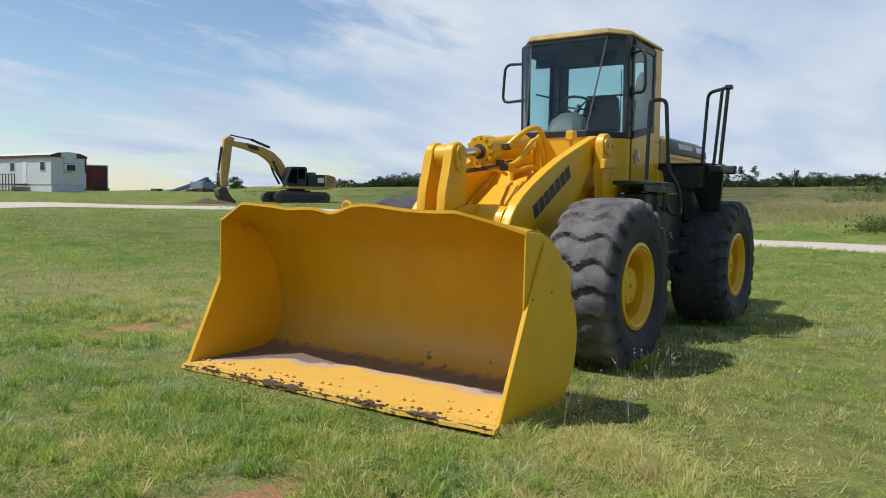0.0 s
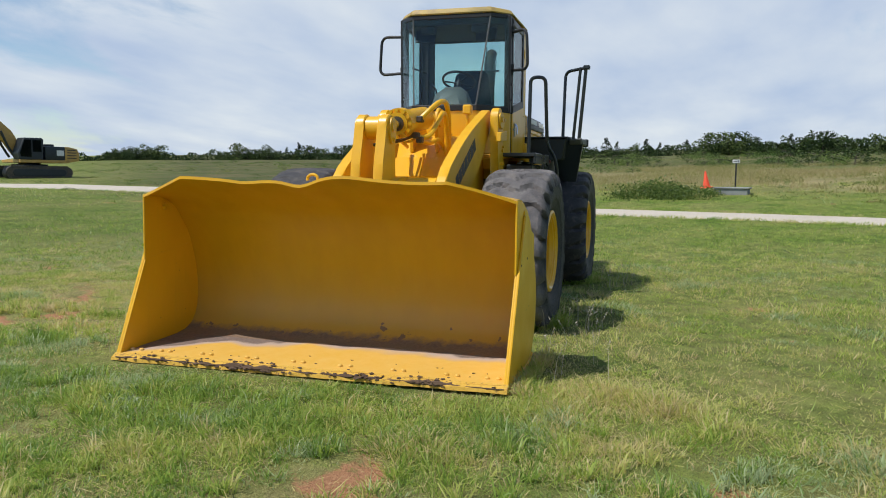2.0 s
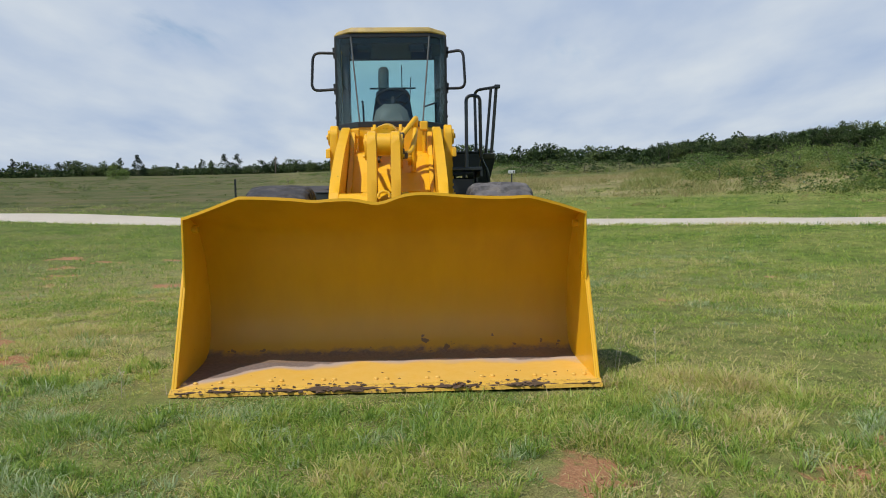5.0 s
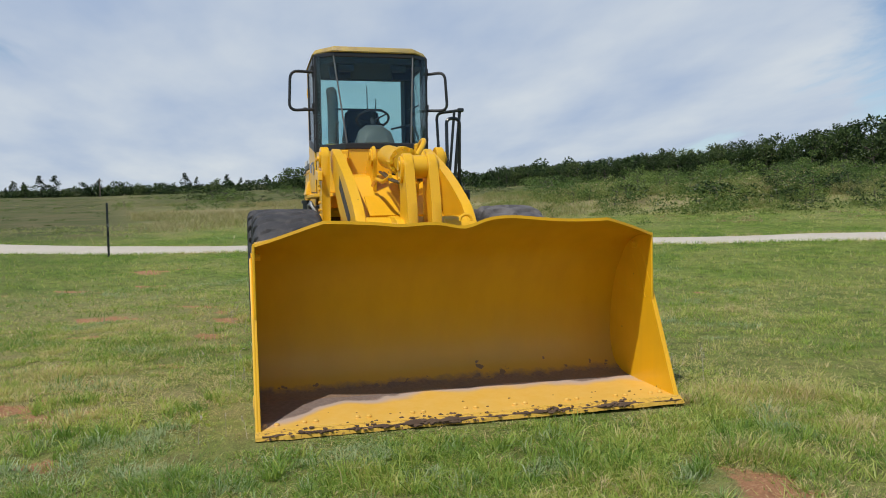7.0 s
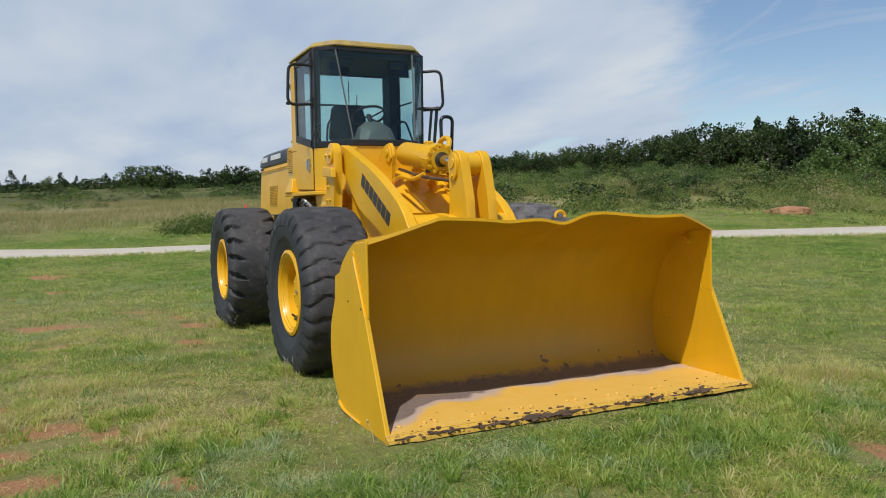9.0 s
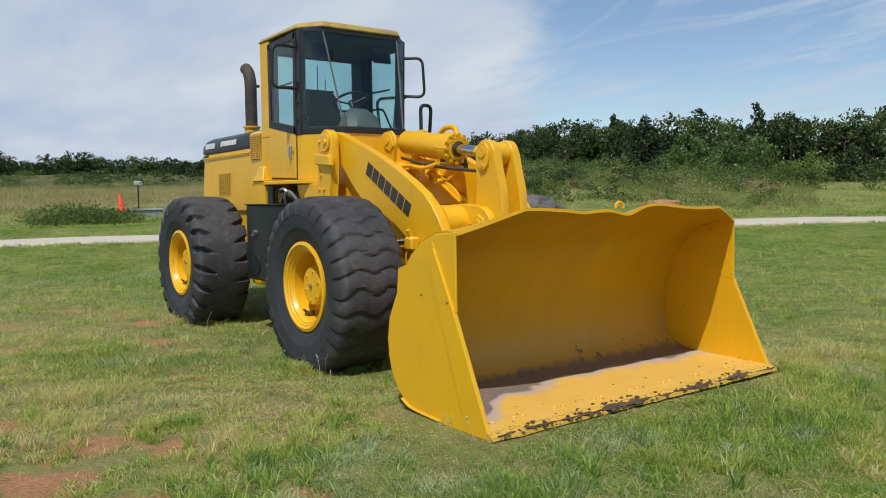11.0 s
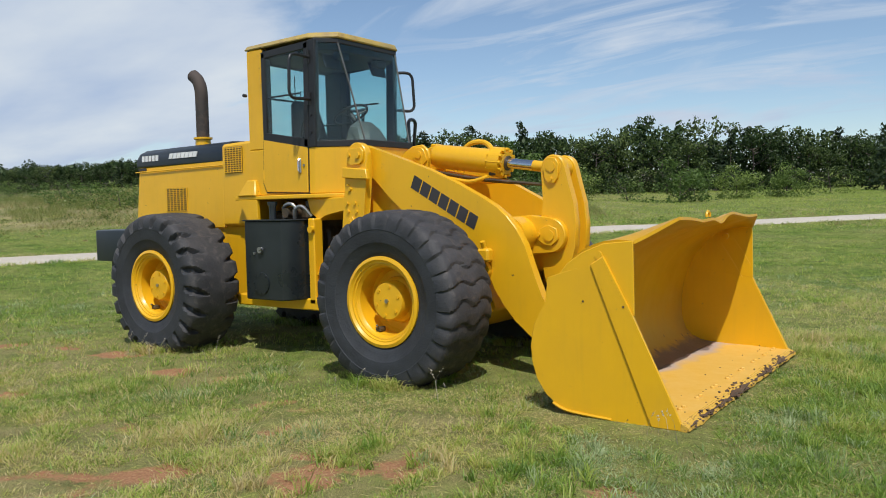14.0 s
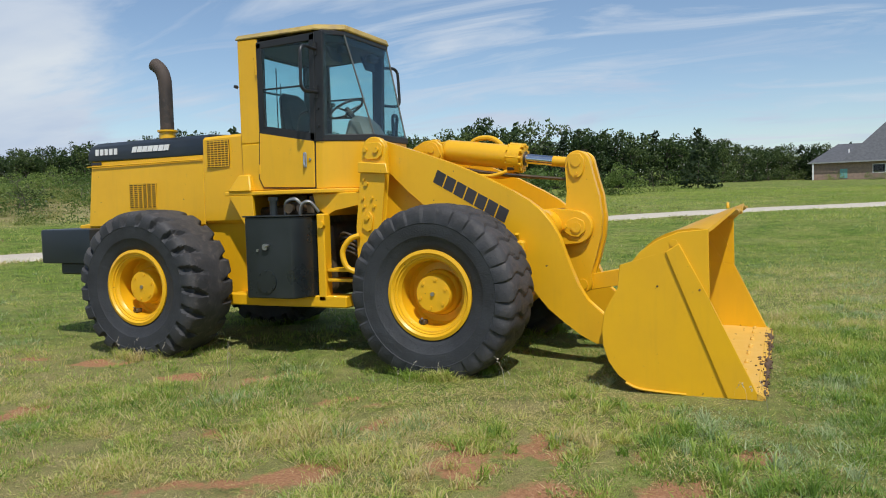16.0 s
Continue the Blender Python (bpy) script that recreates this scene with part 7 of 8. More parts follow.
    ob = new("crown", cloud_mesh("crown", v, f, mat))
    ob.parent = top
    return top


PROTO = {
    "oak": [tree("oak", 21 + k, 8.0, "dark green oak at the edge of the woods", "oak tree", LEAF_A, 1750, 0.0262) for k in range(5)],
    "cedar": [tree("cedar", 31 + k, 6.0, "dark green cedar on the far rise", "cedar tree", LEAF_B, 950, 0.028) for k in range(3)],
    "faroak": [tree("dome", 71 + k, 6.0, "dark green small oak on the far rise", "small oak", LEAF_A, 1250, 0.035) for k in range(4)],
    "under": [tree("shrub", 61 + k, 3.0, "dark green undergrowth at the foot of the woods", "undergrowth", LEAF_A, 500, 0.036) for k in range(2)],
    "shrub": [tree("shrub", 41 + k, 3.0, "low bright green shrub on the bank", "shrub", LEAF_C, 720, 0.026) for k in range(3)],
    "round": [tree("dome", 51 + k, 5.0, "bright green young tree before the woods", "young tree", LEAF_C, 2200, 0.022) for k in range(3)],
}
HEIGHT = {"oak": 8.0, "faroak": 6.0, "cedar": 6.0, "shrub": 3.0, "round": 5.0, "under": 3.0}
used = set()
trng = random.Random(5)


def plant(kind, az, R, h, group, sink=0.1, wide=1.0):
    x, y = 5 + R * math.cos(radians(az)), -1 + R * math.sin(radians(az))
    s = h / HEIGHT[kind]
    m = Matrix.Translation((x, y, float(land(x, y)) - sink)) @ Matrix.Rotation(trng.uniform(0, 6.28), 4, "Z") @ Matrix.Diagonal((s * wide, s * wide, s, 1))
    k = trng.randrange(len(PROTO[kind]))
    src = PROTO[kind][k]
    if (kind, k) not in used:
        used.add((kind, k))
        src.matrix_basis = m
        src["group"] = group
        # later copies take the turn and size given, not this one's
        return src
    made = copy_thing(src, m)
    made.matrix_basis = m
    made["group"] = group
    return made


# heading, distance, height of the tree line
WOODS = [(84, 150, 6.0), (92, 140, 5.8), (97, 112, 6.6), (103, 100, 7.6), (110, 90, 8.0), (117, 84, 8.0), (124, 80, 7.2), (130, 80, 6.4), (137, 84, 5.5), (142, 88, 4.6), (148, 100, 4.0), (154, 112, 3.7), (162, 126, 3.5)]
WA, WR, WH = (np.array(c, float) for c in zip(*WOODS))
for row, (dr, spacing, hs) in enumerate(((0, 2.5, 0.90), (6, 2.8, 1.08))):
    az = 84.0
    while az < 162:
        R, h = float(np.interp(az, WA, WR)) + dr, float(np.interp(az, WA, WH))
        kind = "cedar" if trng.random() < 0.06 else "oak"
        plant(kind, az, R + trng.uniform(-1.5, 1.5), h * hs * trng.choice((0.82, 0.9, 0.96, 1.0, 1.05, 1.1)) * trng.uniform(0.93, 1.06), "trees of the woods", 0.2, trng.uniform(0.85, 1.15) * (1.0 if kind == "oak" else 1.1))
        az += math.degrees(spacing * trng.uniform(0.7, 1.25) * h / 8 / R)
az = 84.0
while az < 160:
    R, h = float(np.interp(az, WA, WR)) - 3.0, float(np.interp(az, WA, WH))
    plant("under", az, R + trng.uniform(-1.5, 1.5), h * trng.uniform(0.28, 0.55), "undergrowth of the woods", 0.15, trng.uniform(1.0, 1.5))
    az += math.degrees(1.5 * trng.uniform(0.7, 1.3) / R)
# dark thicket filling the woods behind their edge
def thicket(n, az0, az1, A_, R_, H_, dr, depth, top, leaf):
    az = rng.uniform(az0, az1, n)
    r = np.interp(az, A_, R_) + dr + rng.uniform(0, depth, n)
    x, y = 5 + r * np.cos(np.radians(az)), -1 + r * np.sin(np.radians(az))
    h = np.interp(az, A_, H_) * rng.uniform(0.02, top, n) * np.clip(0.78 + 0.45 * fbm(az, az * 0.3, 1.3, 1.0) + 0.2 * fbm(az, az * 0.7, 4.1, 2.0), 0.2, 1.2)
    return leaf_quads(rng, np.stack([x, y, land(x, y) + h], -1), rng.uniform(0.6, 1.3, n) * leaf)


v, f = thicket(30000, 84, 163, WA, WR, WH, 0.3, 6.0, 0.86, 0.30)
tagged(new("woods_thicket", cloud_mesh("woods_thicket", v, f, LEAF_A)), "dark leafy thicket between the trunks of the woods", "thicket", kind="stuff")
# far rise: cedars and small oaks
FAR = [(150, 120, 4.4), (162, 140, 4.3), (170, 165, 4.8), (176, 165, 4.6), (182, 172, 3.3), (190, 185, 3.4), (205, 195, 3.8), (217, 195, 3.6), (226, 170, 3.0), (236, 150, 2.6), (242, 150, 3.2)]
FA, FR, FH = (np.array(c, float) for c in zip(*FAR))
for back in (0, 1):
    az = 150.0
    while az < 242:
        R, h = float(np.interp(az, FA, FR)), float(np.interp(az, FA, FH))
        gap = snoise(az, 0, 0.23, 3.3)
        if gap > (-0.25 if az < 212 else 0.12) or az < 176:
            size = trng.uniform(0.5, 0.9) if back else trng.choice((0.6, 0.8, 0.95, 1.05, 1.2))
            plant("cedar" if trng.random() < (0.45 if 177 < az < 200 else 0.13) else "faroak", az, R + back * 7 + trng.uniform(-4, 5), 1.25 * h * size * (1.1 if gap > 0.1 else 0.85), "trees on the far rise", 0.24 * h * size, trng.uniform(1.0, 1.45))
        az += math.degrees((2.2 + 0.6 * back) * trng.uniform(0.6, 1.3) / R)
v, f = thicket(15000, 152, 222, FA, FR, FH, -1.0, 6.0, 0.60, 0.30)
tagged(new("rise_thicket", cloud_mesh("rise_thicket", v, f, LEAF_A)), "dark low thicket along the far rise", "thicket", kind="stuff")
# a pale rounded bush standing before the far tree line
plant("round", 200.0, 142, 3.5, "trees on the far rise", 0.5, 1.45)
# bright young trees and shrubs before the woods
for az, R, h, kind in ((124.4, 58, 5.6, "round"), (121.2, 57, 3.0, "round"), (119.2, 56, 3.4, "round"), (111.8, 56, 4.2, "round"), (128, 57, 4.4, "round"), (107.5, 62, 3.6, "round"), (104, 66, 3.6, "round"), (115.5, 58, 2.4, "shrub"), (126, 55, 2.6, "shrub"), (110.5, 58, 2.2, "shrub"),
                     (101, 78, 3.2, "shrub"), (132.5, 58, 3.0, "shrub"), (97.5, 88, 7.0, "cedar"), (145, 76, 2.8, "round"), (139.5, 68, 3.0, "round"), (88, 132, 2.0, "shrub"), (85.6, 128, 2.2, "shrub")):
    plant(kind, az, R, h * 1.2, "young growth before the woods", 0.2 * h, 1.1)
for k in range(72):
    az = trng.uniform(121, 158)
    R = trng.uniform(42, 72)
    plant("shrub", az, R, trng.uniform(0.9, 2.3), "shrubs on the bank", 0.05, trng.uniform(1.0, 1.6))
for k in range(84):
    az = trng.uniform(150, 184)
    plant("under" if trng.random() < 0.6 else "shrub", az, trng.uniform(74, 128), trng.uniform(0.8, 2.2), "dark shrubs before the far rise", 0.1, trng.uniform(1.2, 2.2))
for k in range(30):
    az = trng.uniform(165, 212)
    plant("shrub", az, trng.uniform(60, 140), trng.uniform(0.5, 1.3), "shrubs on the far rise", 0.05, trng.uniform(1.0, 2.0))
for az, R, h in ((174.5, 29.5, 0.7), (175.6, 30, 0.8), (172.6, 31, 0.5)):
    plant("shrub", az, R, h, "weedy mound beside the valve box", 0.08, 1.5)


def clumps(n, az0, az1, r0, r1, h_lo, h_hi, leaves, leaf, patch, tone, spread=1.4):
    """Low rounded weed clumps, each a dome of loose leaves, in drifts over the land."""
    az = rng.uniform(az0, az1, n); r = np.sqrt(rng.uniform(r0 * r0, r1 * r1, n))
    x, y = 5 + r * np.cos(np.radians(az)), -1 + r * np.sin(np.radians(az))
    d = 0.5 + 0.6 * fbm(x, y, patch, 2.0) + 0.35 * fbm(x, y, patch * 3.3, 5.0)
    ok = (rng.uniform(size=n) < d) & ~on_road(x, y)
    x, y, d = x[ok], y[ok], d[ok]
    h = (h_lo + (h_hi - h_lo) * np.clip(d, 0, 1)) * rng.uniform(0.5, 1.2, len(x))
    tn = tone + 0.40 * fbm(x, y, patch * 1.7, 7.0) + rng.normal(0, 0.12, len(x))
    k = np.repeat(np.arange(len(x)), leaves)
    p = rng.normal(size=(len(k), 3)); p /= np.linalg.norm(p, axis=1)[:, None]
    p *= (rng.uniform(0.35, 1.05, len(k)) * h[k])[:, None]
    px, py = x[k] + p[:, 0] * spread, y[k] + p[:, 1] * spread
    v, f = leaf_quads(rng, np.stack([px, py, land(px, py) + np.abs(p[:, 2]) * 0.95], -1), rng.uniform(0.6, 1.3, len(k)) * leaf * (0.6 + h[k]))
    return v, f, np.repeat(tn[k], 4)


v, f, tn = clumps(1500, 121, 158, 31.5, 70, 0.15, 1.0, 120, 0.046, 0.20, 0.54)
tagged(new("bank_weeds", cloud_mesh("bank_weeds", v, f, WEED, tn)), "tall green weeds and brambles on the bank beyond the road", "weeds", kind="stuff")
# tall pale grass between the clumps, and the lawn towards the house
def tall_grass(n, az0, az1, r0, r1, h_lo, h_hi, w_lo, w_hi, patch, tone, least):
    az = rng.uniform(az0, az1, n); r = np.sqrt(rng.uniform(r0 * r0, r1 * r1, n))
    x, y = 5 + r * np.cos(np.radians(az)), -1 + r * np.sin(np.radians(az))
    ok = (fbm(x, y, patch, 6.0) + 0.4 * fbm(x, y, patch * 3.1, 1.0) > least) & ~on_road(x, y)
    x, y = np.repeat(x[ok], 4), np.repeat(y[ok], 4)
    x, y = x + rng.normal(0, 0.12, len(x)), y + rng.normal(0, 0.12, len(x))
    v, f = blades(rng, x, y, land(x, y) - 0.02, rng.uniform(h_lo, h_hi, len(x)), rng.uniform(w_lo, w_hi, len(x)), rng.uniform(0.3, 1.2, len(x)), False)
    return v, f, np.repeat(tone + 0.2 * fbm(x, y, patch * 2, 3.0), 3)


v, f, tn = tall_grass(22000, 119, 162, 34, 74, 0.15, 0.55, 0.016, 0.034, 0.25, 0.58, -0.10)
tagged(new("bank_grass", cloud_mesh("bank_grass", v, f, WEED, tn)), "tall pale grass between the shrubs of the bank", "grass", kind="stuff")
v, f, tn = tall_grass(26000, 82, 126, 26, 90, 0.06, 0.20, 0.012, 0.032, 0.2, 0.50, -2.0)
tagged(new("lawn", cloud_mesh("lawn", v, f, BLADE, tn)), "pale green lawn beyond the road", "grass", kind="stuff")
v, f, tn = clumps(3000, 146, 228, 36, 140, 0.08, 0.40, 46, 0.045, 0.11, 0.50, 2.8)
tn = tn - 0.30 * np.interp(np.degrees(np.arctan2(v[:, 1] + 1, v[:, 0] - 5)) % 360, [184, 192], [0, 1])
tagged(new("dry_weeds", cloud_mesh("dry_weeds", v, f, WEED, tn)), "olive and straw-coloured weeds on the far field", "weeds", kind="stuff")
v, f, tn = clumps(500, 100, 168, 26, 40, 0.06, 0.28, 40, 0.045, 0.5, 0.60, 2.0)
tagged(new("verge_weeds", cloud_mesh("verge_weeds", v, f, WEED, tn)), "low green weeds along the verge", "weeds", kind="stuff")
v, f, tn = clumps(300, 170.5, 177.5, 28.0, 32.5, 0.25, 0.75, 90, 0.040, 0.9, 0.36)
tagged(new("mound_weeds", cloud_mesh("mound_weeds", v, f, WEED, tn)), "dark green rank weeds round the valve box", "weeds", kind="stuff")


v, f, tn = tall_grass(20000, 140, 188, 33, 80, 0.15, 0.50, 0.014, 0.034, 0.10, 0.74, -0.15)
tagged(new("meadow_grass", cloud_mesh("meadow_grass", v, f, WEED, tn)), "tall olive and tan meadow grass beyond the road", "grass", kind="stuff")
for k in range(34):
    plant(trng.choice(("under", "shrub")), trng.uniform(122, 152), trng.uniform(33, 46), trng.uniform(0.7, 1.7), "dark brambles at the foot of the bank", 0.1, trng.uniform(1.1, 1.9))


# ---- far things ----
def set_at(ob, x, y, turn=0, dz=0.0):
    """Stands a thing, built round the origin, on the land."""
    ob.matrix_basis = Matrix.Translation((x, y, float(land(x, y)) + dz)) @ Matrix.Rotation(radians(turn), 4, "Z")
    return ob


# excavator, built facing +x
exc = thing("excavator", (0, 0, 0), "sandy yellow crawler excavator with its bucket on the ground", "excavator")
for s in (-1, 1):
    bm = B()
    lo, hi = s * 1.30 - 0.30, s * 1.30 + 0.30
    prism(bm, disc_pts(2.0, 0.48, 0.46, -90, 90, 7) + disc_pts(-2.0, 0.48, 0.46, 90, 270, 7), lo, hi, bevel=0.03)
    tr_ = part("track", bm, TRACK, exc, "muddy steel crawler track")
    for k in range(22):
        x = -2.0 + 4.0 * k / 21
        bb = B()
        box(bb, x - 0.07, x + 0.07, lo - 0.02, hi + 0.02, 0.93, 0.975)
        part("track_shoe", bb, TRACK, tr_)
    bb = B()
    prism(bb, disc_pts(1.7, 0.48, 0.25, -90, 90, 6) + disc_pts(-1.7, 0.48, 0.25, 90, 270, 6), s * 1.30 - 0.34, s * 1.30 + 0.34, bevel=0.02)
    part("track_frame", bb, SLATE, tr_)
part("undercarriage", box(B(), -0.9, 0.9, -1.0, 1.0, 0.45, 1.10, 0.05), SLATE, exc)
part("turntable", cyl(B(), (0, 0, 1.05), (0, 0, 1.22), 0.75, 24), TRACK, exc)
part("deck", box(B(), -2.3, 1.35, -1.42, 1.42, 1.20, 1.42, 0.03), CATYEL, exc)
part("engine_house", box(B(), -2.0, -0.5, -1.40, 1.40, 1.42, 2.42, 0.07, 2), SLATE, exc)
bm = B()
prism(bm, [(-3.05, 1.38), (-2.2, 1.24), (-1.98, 1.24), (-1.98, 2.42), (-2.35, 2.42), (-2.95, 2.28), (-3.12, 1.9)], -1.42, 1.42, bevel=0.06, seg=2)
cwt = part("rear_weight", bm, CATYEL, exc)
for k in range(4):
    bb = B()
    z = 1.55 + 0.2 * k
    box(bb, -2.85, -2.15, 1.415, 1.435, z, z + 0.07)
    part("louvre", bb, TRACK, cwt)
part("logo_panel", box(B(), -1.9, -1.35, 1.40, 1.42, 1.75, 2.15), WHITE, cwt, "plain white block of the maker's mark")
part("engine_cover", box(B(), -1.7, -0.9, -0.9, 0.4, 2.42, 2.62, 0.05), SLATE, exc)
bm = B()
prism(bm, [(-0.35, 1.42), (1.35, 1.42), (1.45, 1.9), (1.05, 3.0), (-0.25, 3.02), (-0.40, 2.9)], 0.45, 1.42, bevel=0.05)
ecab = part("operator_cab", bm, SLATE, exc, "dark glazed operator's cab")
part("cab_pane", prism(B(), [(-0.22, 2.0), (0.42, 2.0), (0.42, 2.85), (-0.2, 2.85)], 1.415, 1.428), DARKGLASS, ecab)
part("cab_pane", prism(B(), [(0.52, 1.6), (1.28, 1.65), (1.33, 1.9), (0.98, 2.85), (0.52, 2.85)], 1.415, 1.428), DARKGLASS, ecab)
BOOM = [(0.35, 1.55), (0.75, 2.6), (1.35, 3.65), (2.1, 4.35), (3.0, 4.75), (4.2, 5.0), (5.65, 5.15), (5.7, 4.8), (4.4, 4.5), (3.2, 4.15), (2.5, 3.7), (1.85, 2.95), (1.25, 1.95), (0.95, 1.5)]
boom = part("boom", prism(B(), [(x, 1.5 + (z - 1.5) * 0.93) for x, z in BOOM], -0.30, 0.30, bevel=0.04), CATYEL, exc)
part("boom_badge", prism(B(), [(3.3, 4.40), (3.45, 4.75), (4.35, 4.90), (4.15, 4.55)], 0.30, 0.312), SLATE, boom, "dark badge on the boom")
stick = part("stick", prism(B(), [(5.3, 5.35), (5.75, 5.55), (6.15, 5.25), (6.25, 4.3), (6.35, 2.0), (6.35, 1.0), (6.05, 1.0), (5.75, 2.5), (5.55, 4.4), (5.45, 4.9)], -0.22, 0.22, bevel=0.03), CATYEL, exc)
bb = B()
tube(bb, [(2.3, 0, 4.75), (3.9, 0, 5.35)], 0.11, 10)
tube(bb, [(3.9, 0, 5.35), (5.6, 0, 5.62)], 0.06, 10)
part("stick_cylinder", bb, SLATE, exc)
bb = B()
for s in (-1, 1):
    tube(bb, [(1.25, s * 0.42, 1.6), (1.75, s * 0.42, 2.5), (2.15, s * 0.40, 3.6)], 0.09, 10)
part("boom_cylinder", bb, SLATE, exc)
bb = B()
tube(bb, [(6.30, 0, 4.6), (6.55, 0, 2.6)], 0.09, 10)
tube(bb, [(6.55, 0, 2.6), (6.65, 0, 1.55)], 0.05, 10)
tube(bb, [(6.65, 0, 1.55), (6.2, 0, 1.1)], 0.07, 8)
part("bucket_cylinder", bb, SLATE, exc)
bm = B()
prism(bm, [(6.05, 1.15), (6.45, 1.25), (6.75, 1.0), (6.65, 0.5), (6.25, 0.05), (5.65, -0.12), (5.25, 0.05), (5.75, 0.45), (5.95, 0.85)], -0.6, 0.6, bevel=0.03)
part("digging_bucket", bm, TRACK, exc, "muddy brown digging bucket")
for piece in exc.children_recursive:
    if piece.name.startswith(("stick", "boom_cylinder", "bucket_cylinder", "boom_badge")):
        for v_ in piece.data.vertices:
            v_.co.z = min(v_.co.z, 1.5 + (v_.co.z - 1.5) * 0.93)
set_at(exc, -38.3, -41.8, -20, -0.10)
exc.matrix_basis = exc.matrix_basis @ Matrix.Scale(0.96, 4)
# spoil heap under its bucket
bm = B()
bmesh.ops.create_grid(bm, x_segments=24, y_segments=24, size=1.0)
for v_ in bm.verts:
    q = 1 - min(1.0, math.hypot(v_.co.x, v_.co.y))
    v_.co = Vector((v_.co.x * 2.6, v_.co.y * 1.6, 0.42 * q ** 1.3 * (1 + 0.6 * noise.noise(v_.co * 3)) - 0.04))
heap = tagged(new("soil_heap", finish("soil_heap", bm, SOIL, 60)), "low heap of dark dug soil", "soil heap")
set_at(heap, -31.1, -43.3, -20)

# site office trailer
tw = thing("office_trailer", (0, 0, 0), "white office trailer with a dark red roof edge", "trailer")
part("wall", box(B(), -14, 0, 0, 3.5, 0.45, 3.15, 0.02), SIDING, tw)
part("skirt", box(B(), -13.95, -0.05, 0.05, 3.45, -0.6, 0.46), SIDING, tw)
rf = part("roof", prism(B(), [(-0.15, 3.12), (3.65, 3.12), (3.65, 3.32), (2.9, 3.60), (1.75, 3.70), (0.6, 3.60), (-0.15, 3.32)], -14.1, 0.12, "x", 0.02), SIDING, tw)
part("fascia", box(B(), -14.1, 0.14, -0.19, -0.14, 3.10, 3.34), RED, rf)
part("gable_trim", prism(B(), [(-0.15, 3.12), (0.95, 3.12), (0.95, 3.60), (0.6, 3.57), (-0.15, 3.32)], 0.12, 0.15, "x"), RED, rf)
part("gable_trim", prism(B(), [(2.55, 3.12), (3.65, 3.12), (3.65, 3.32), (2.9, 3.57), (2.55, 3.60)], 0.12, 0.15, "x"), RED, rf)
part("downpipe", box(B(), 0.0, 0.12, 3.46, 3.58, 1.7, 3.2), RED, rf)
for x in (-1.5, -7.3):
    wn = part("window", box(B(), x - 0.50, x + 0.50, -0.04, 0.02, 1.75, 2.75, 0.02), WHITE, tw)
    part("pane", box(B(), x - 0.42, x + 0.42, -0.05, -0.04, 1.83, 2.67), DARKGLASS, wn)
dr = part("door", box(B(), -5.4, -4.5, -0.05, 0.02, 0.55, 2.70, 0.02), WHITE, tw)
ac = part("air_conditioner", box(B(), 0.0, 0.35, 1.3, 2.35, 1.80, 2.50, 0.04), WHITE, tw)
part("fan_grille", box(B(), 0.35, 0.37, 1.38, 2.27, 1.87, 2.43, 0.01), SLATE, ac)
part("vent_panel", box(B(), 0.0, 0.17, 1.25, 2.35, 2.6, 3.66), SIDING, tw)
for k in range(4):
    part("step", box(B(), -8.1 - 0.3 * k, -7.8 - 0.3 * k, -1.4, -0.2, 0.35 - 0.2 * k, 0.40 - 0.2 * k), WOOD, tw)
dk = part("porch", box(B(), -7.8, -4.2, -1.4, -0.06, 0.40, 0.50), WOOD, tw)
for x in (-7.75, -7.2, -6.6, -6.0, -5.4, -4.8, -4.25):
    part("baluster", box(B(), x - 0.04, x + 0.04, -1.4, -1.32, -0.2, 1.45), WOOD, dk)
part("handrail", box(B(), -7.8, -4.2, -1.41, -1.31, 1.40, 1.48), WOOD, dk)
set_at(tw, -34.2, -70.8, 90, 0.25)
# dark red container beside it
ct = thing("storage_container", (0, 0, 0), "dark red open container on a trailer frame", "container")
part("box", box(B(), -1.15, 1.15, -1.0, 1.0, 0.35, 2.9, 0.03), RED, ct)
for y in (-1.06, 1.06):
    for x in (-1.17, 1.17):
        part("corner_post", box(B(), x - 0.06, x + 0.06, y - 0.07, y + 0.07, 0.2, 2.98), SIDING, ct)
    part("top_rail", box(B(), -1.10, 1.10, y - 0.05, y + 0.05, 2.88, 2.98), SIDING, ct)
part("skid", box(B(), -1.35, 1.6, -0.9, 0.9, 0.0, 0.35), TRACK, ct)
set_at(ct, -45.5, -81.6, -31, -0.05)
# blue boom lift lying low on the skyline
bl = thing("boom_lift", (0, 0, 0), "blue boom lift folded low on the skyline", "boom lift")
part("boom", prism(B(), [(-4.6, 0.6), (-4.4, 0.4), (2.4, 1.55), (4.6, 2.35), (4.6, 2.8), (2.2, 2.1)], -0.3, 0.3, bevel=0.03), BLUE, bl)
part("body", box(B(), 2.1, 4.9, -1.0, 1.0, 1.15, 2.15, 0.08), LIFTGREY, bl)
part("turret", prism(B(), [(2.6, 2.12), (4.9, 2.12), (4.9, 2.45), (4.2, 2.4)], -0.5, 0.5, bevel=0.03), BLUE, bl)
for x in (2.3, 4.5):
    part("wheel", cyl(B(), (x, 0.75, 0.5), (x, 1.15, 0.5), 0.5, 18), TRACK, bl)
    part("wheel", cyl(B(), (x, -1.15, 0.5), (x, -0.75, 0.5), 0.5, 18), TRACK, bl)
part("chassis", box(B(), 0.8, 5.0, -0.8, 0.8, 0.45, 1.12, 0.03), TRACK, bl)
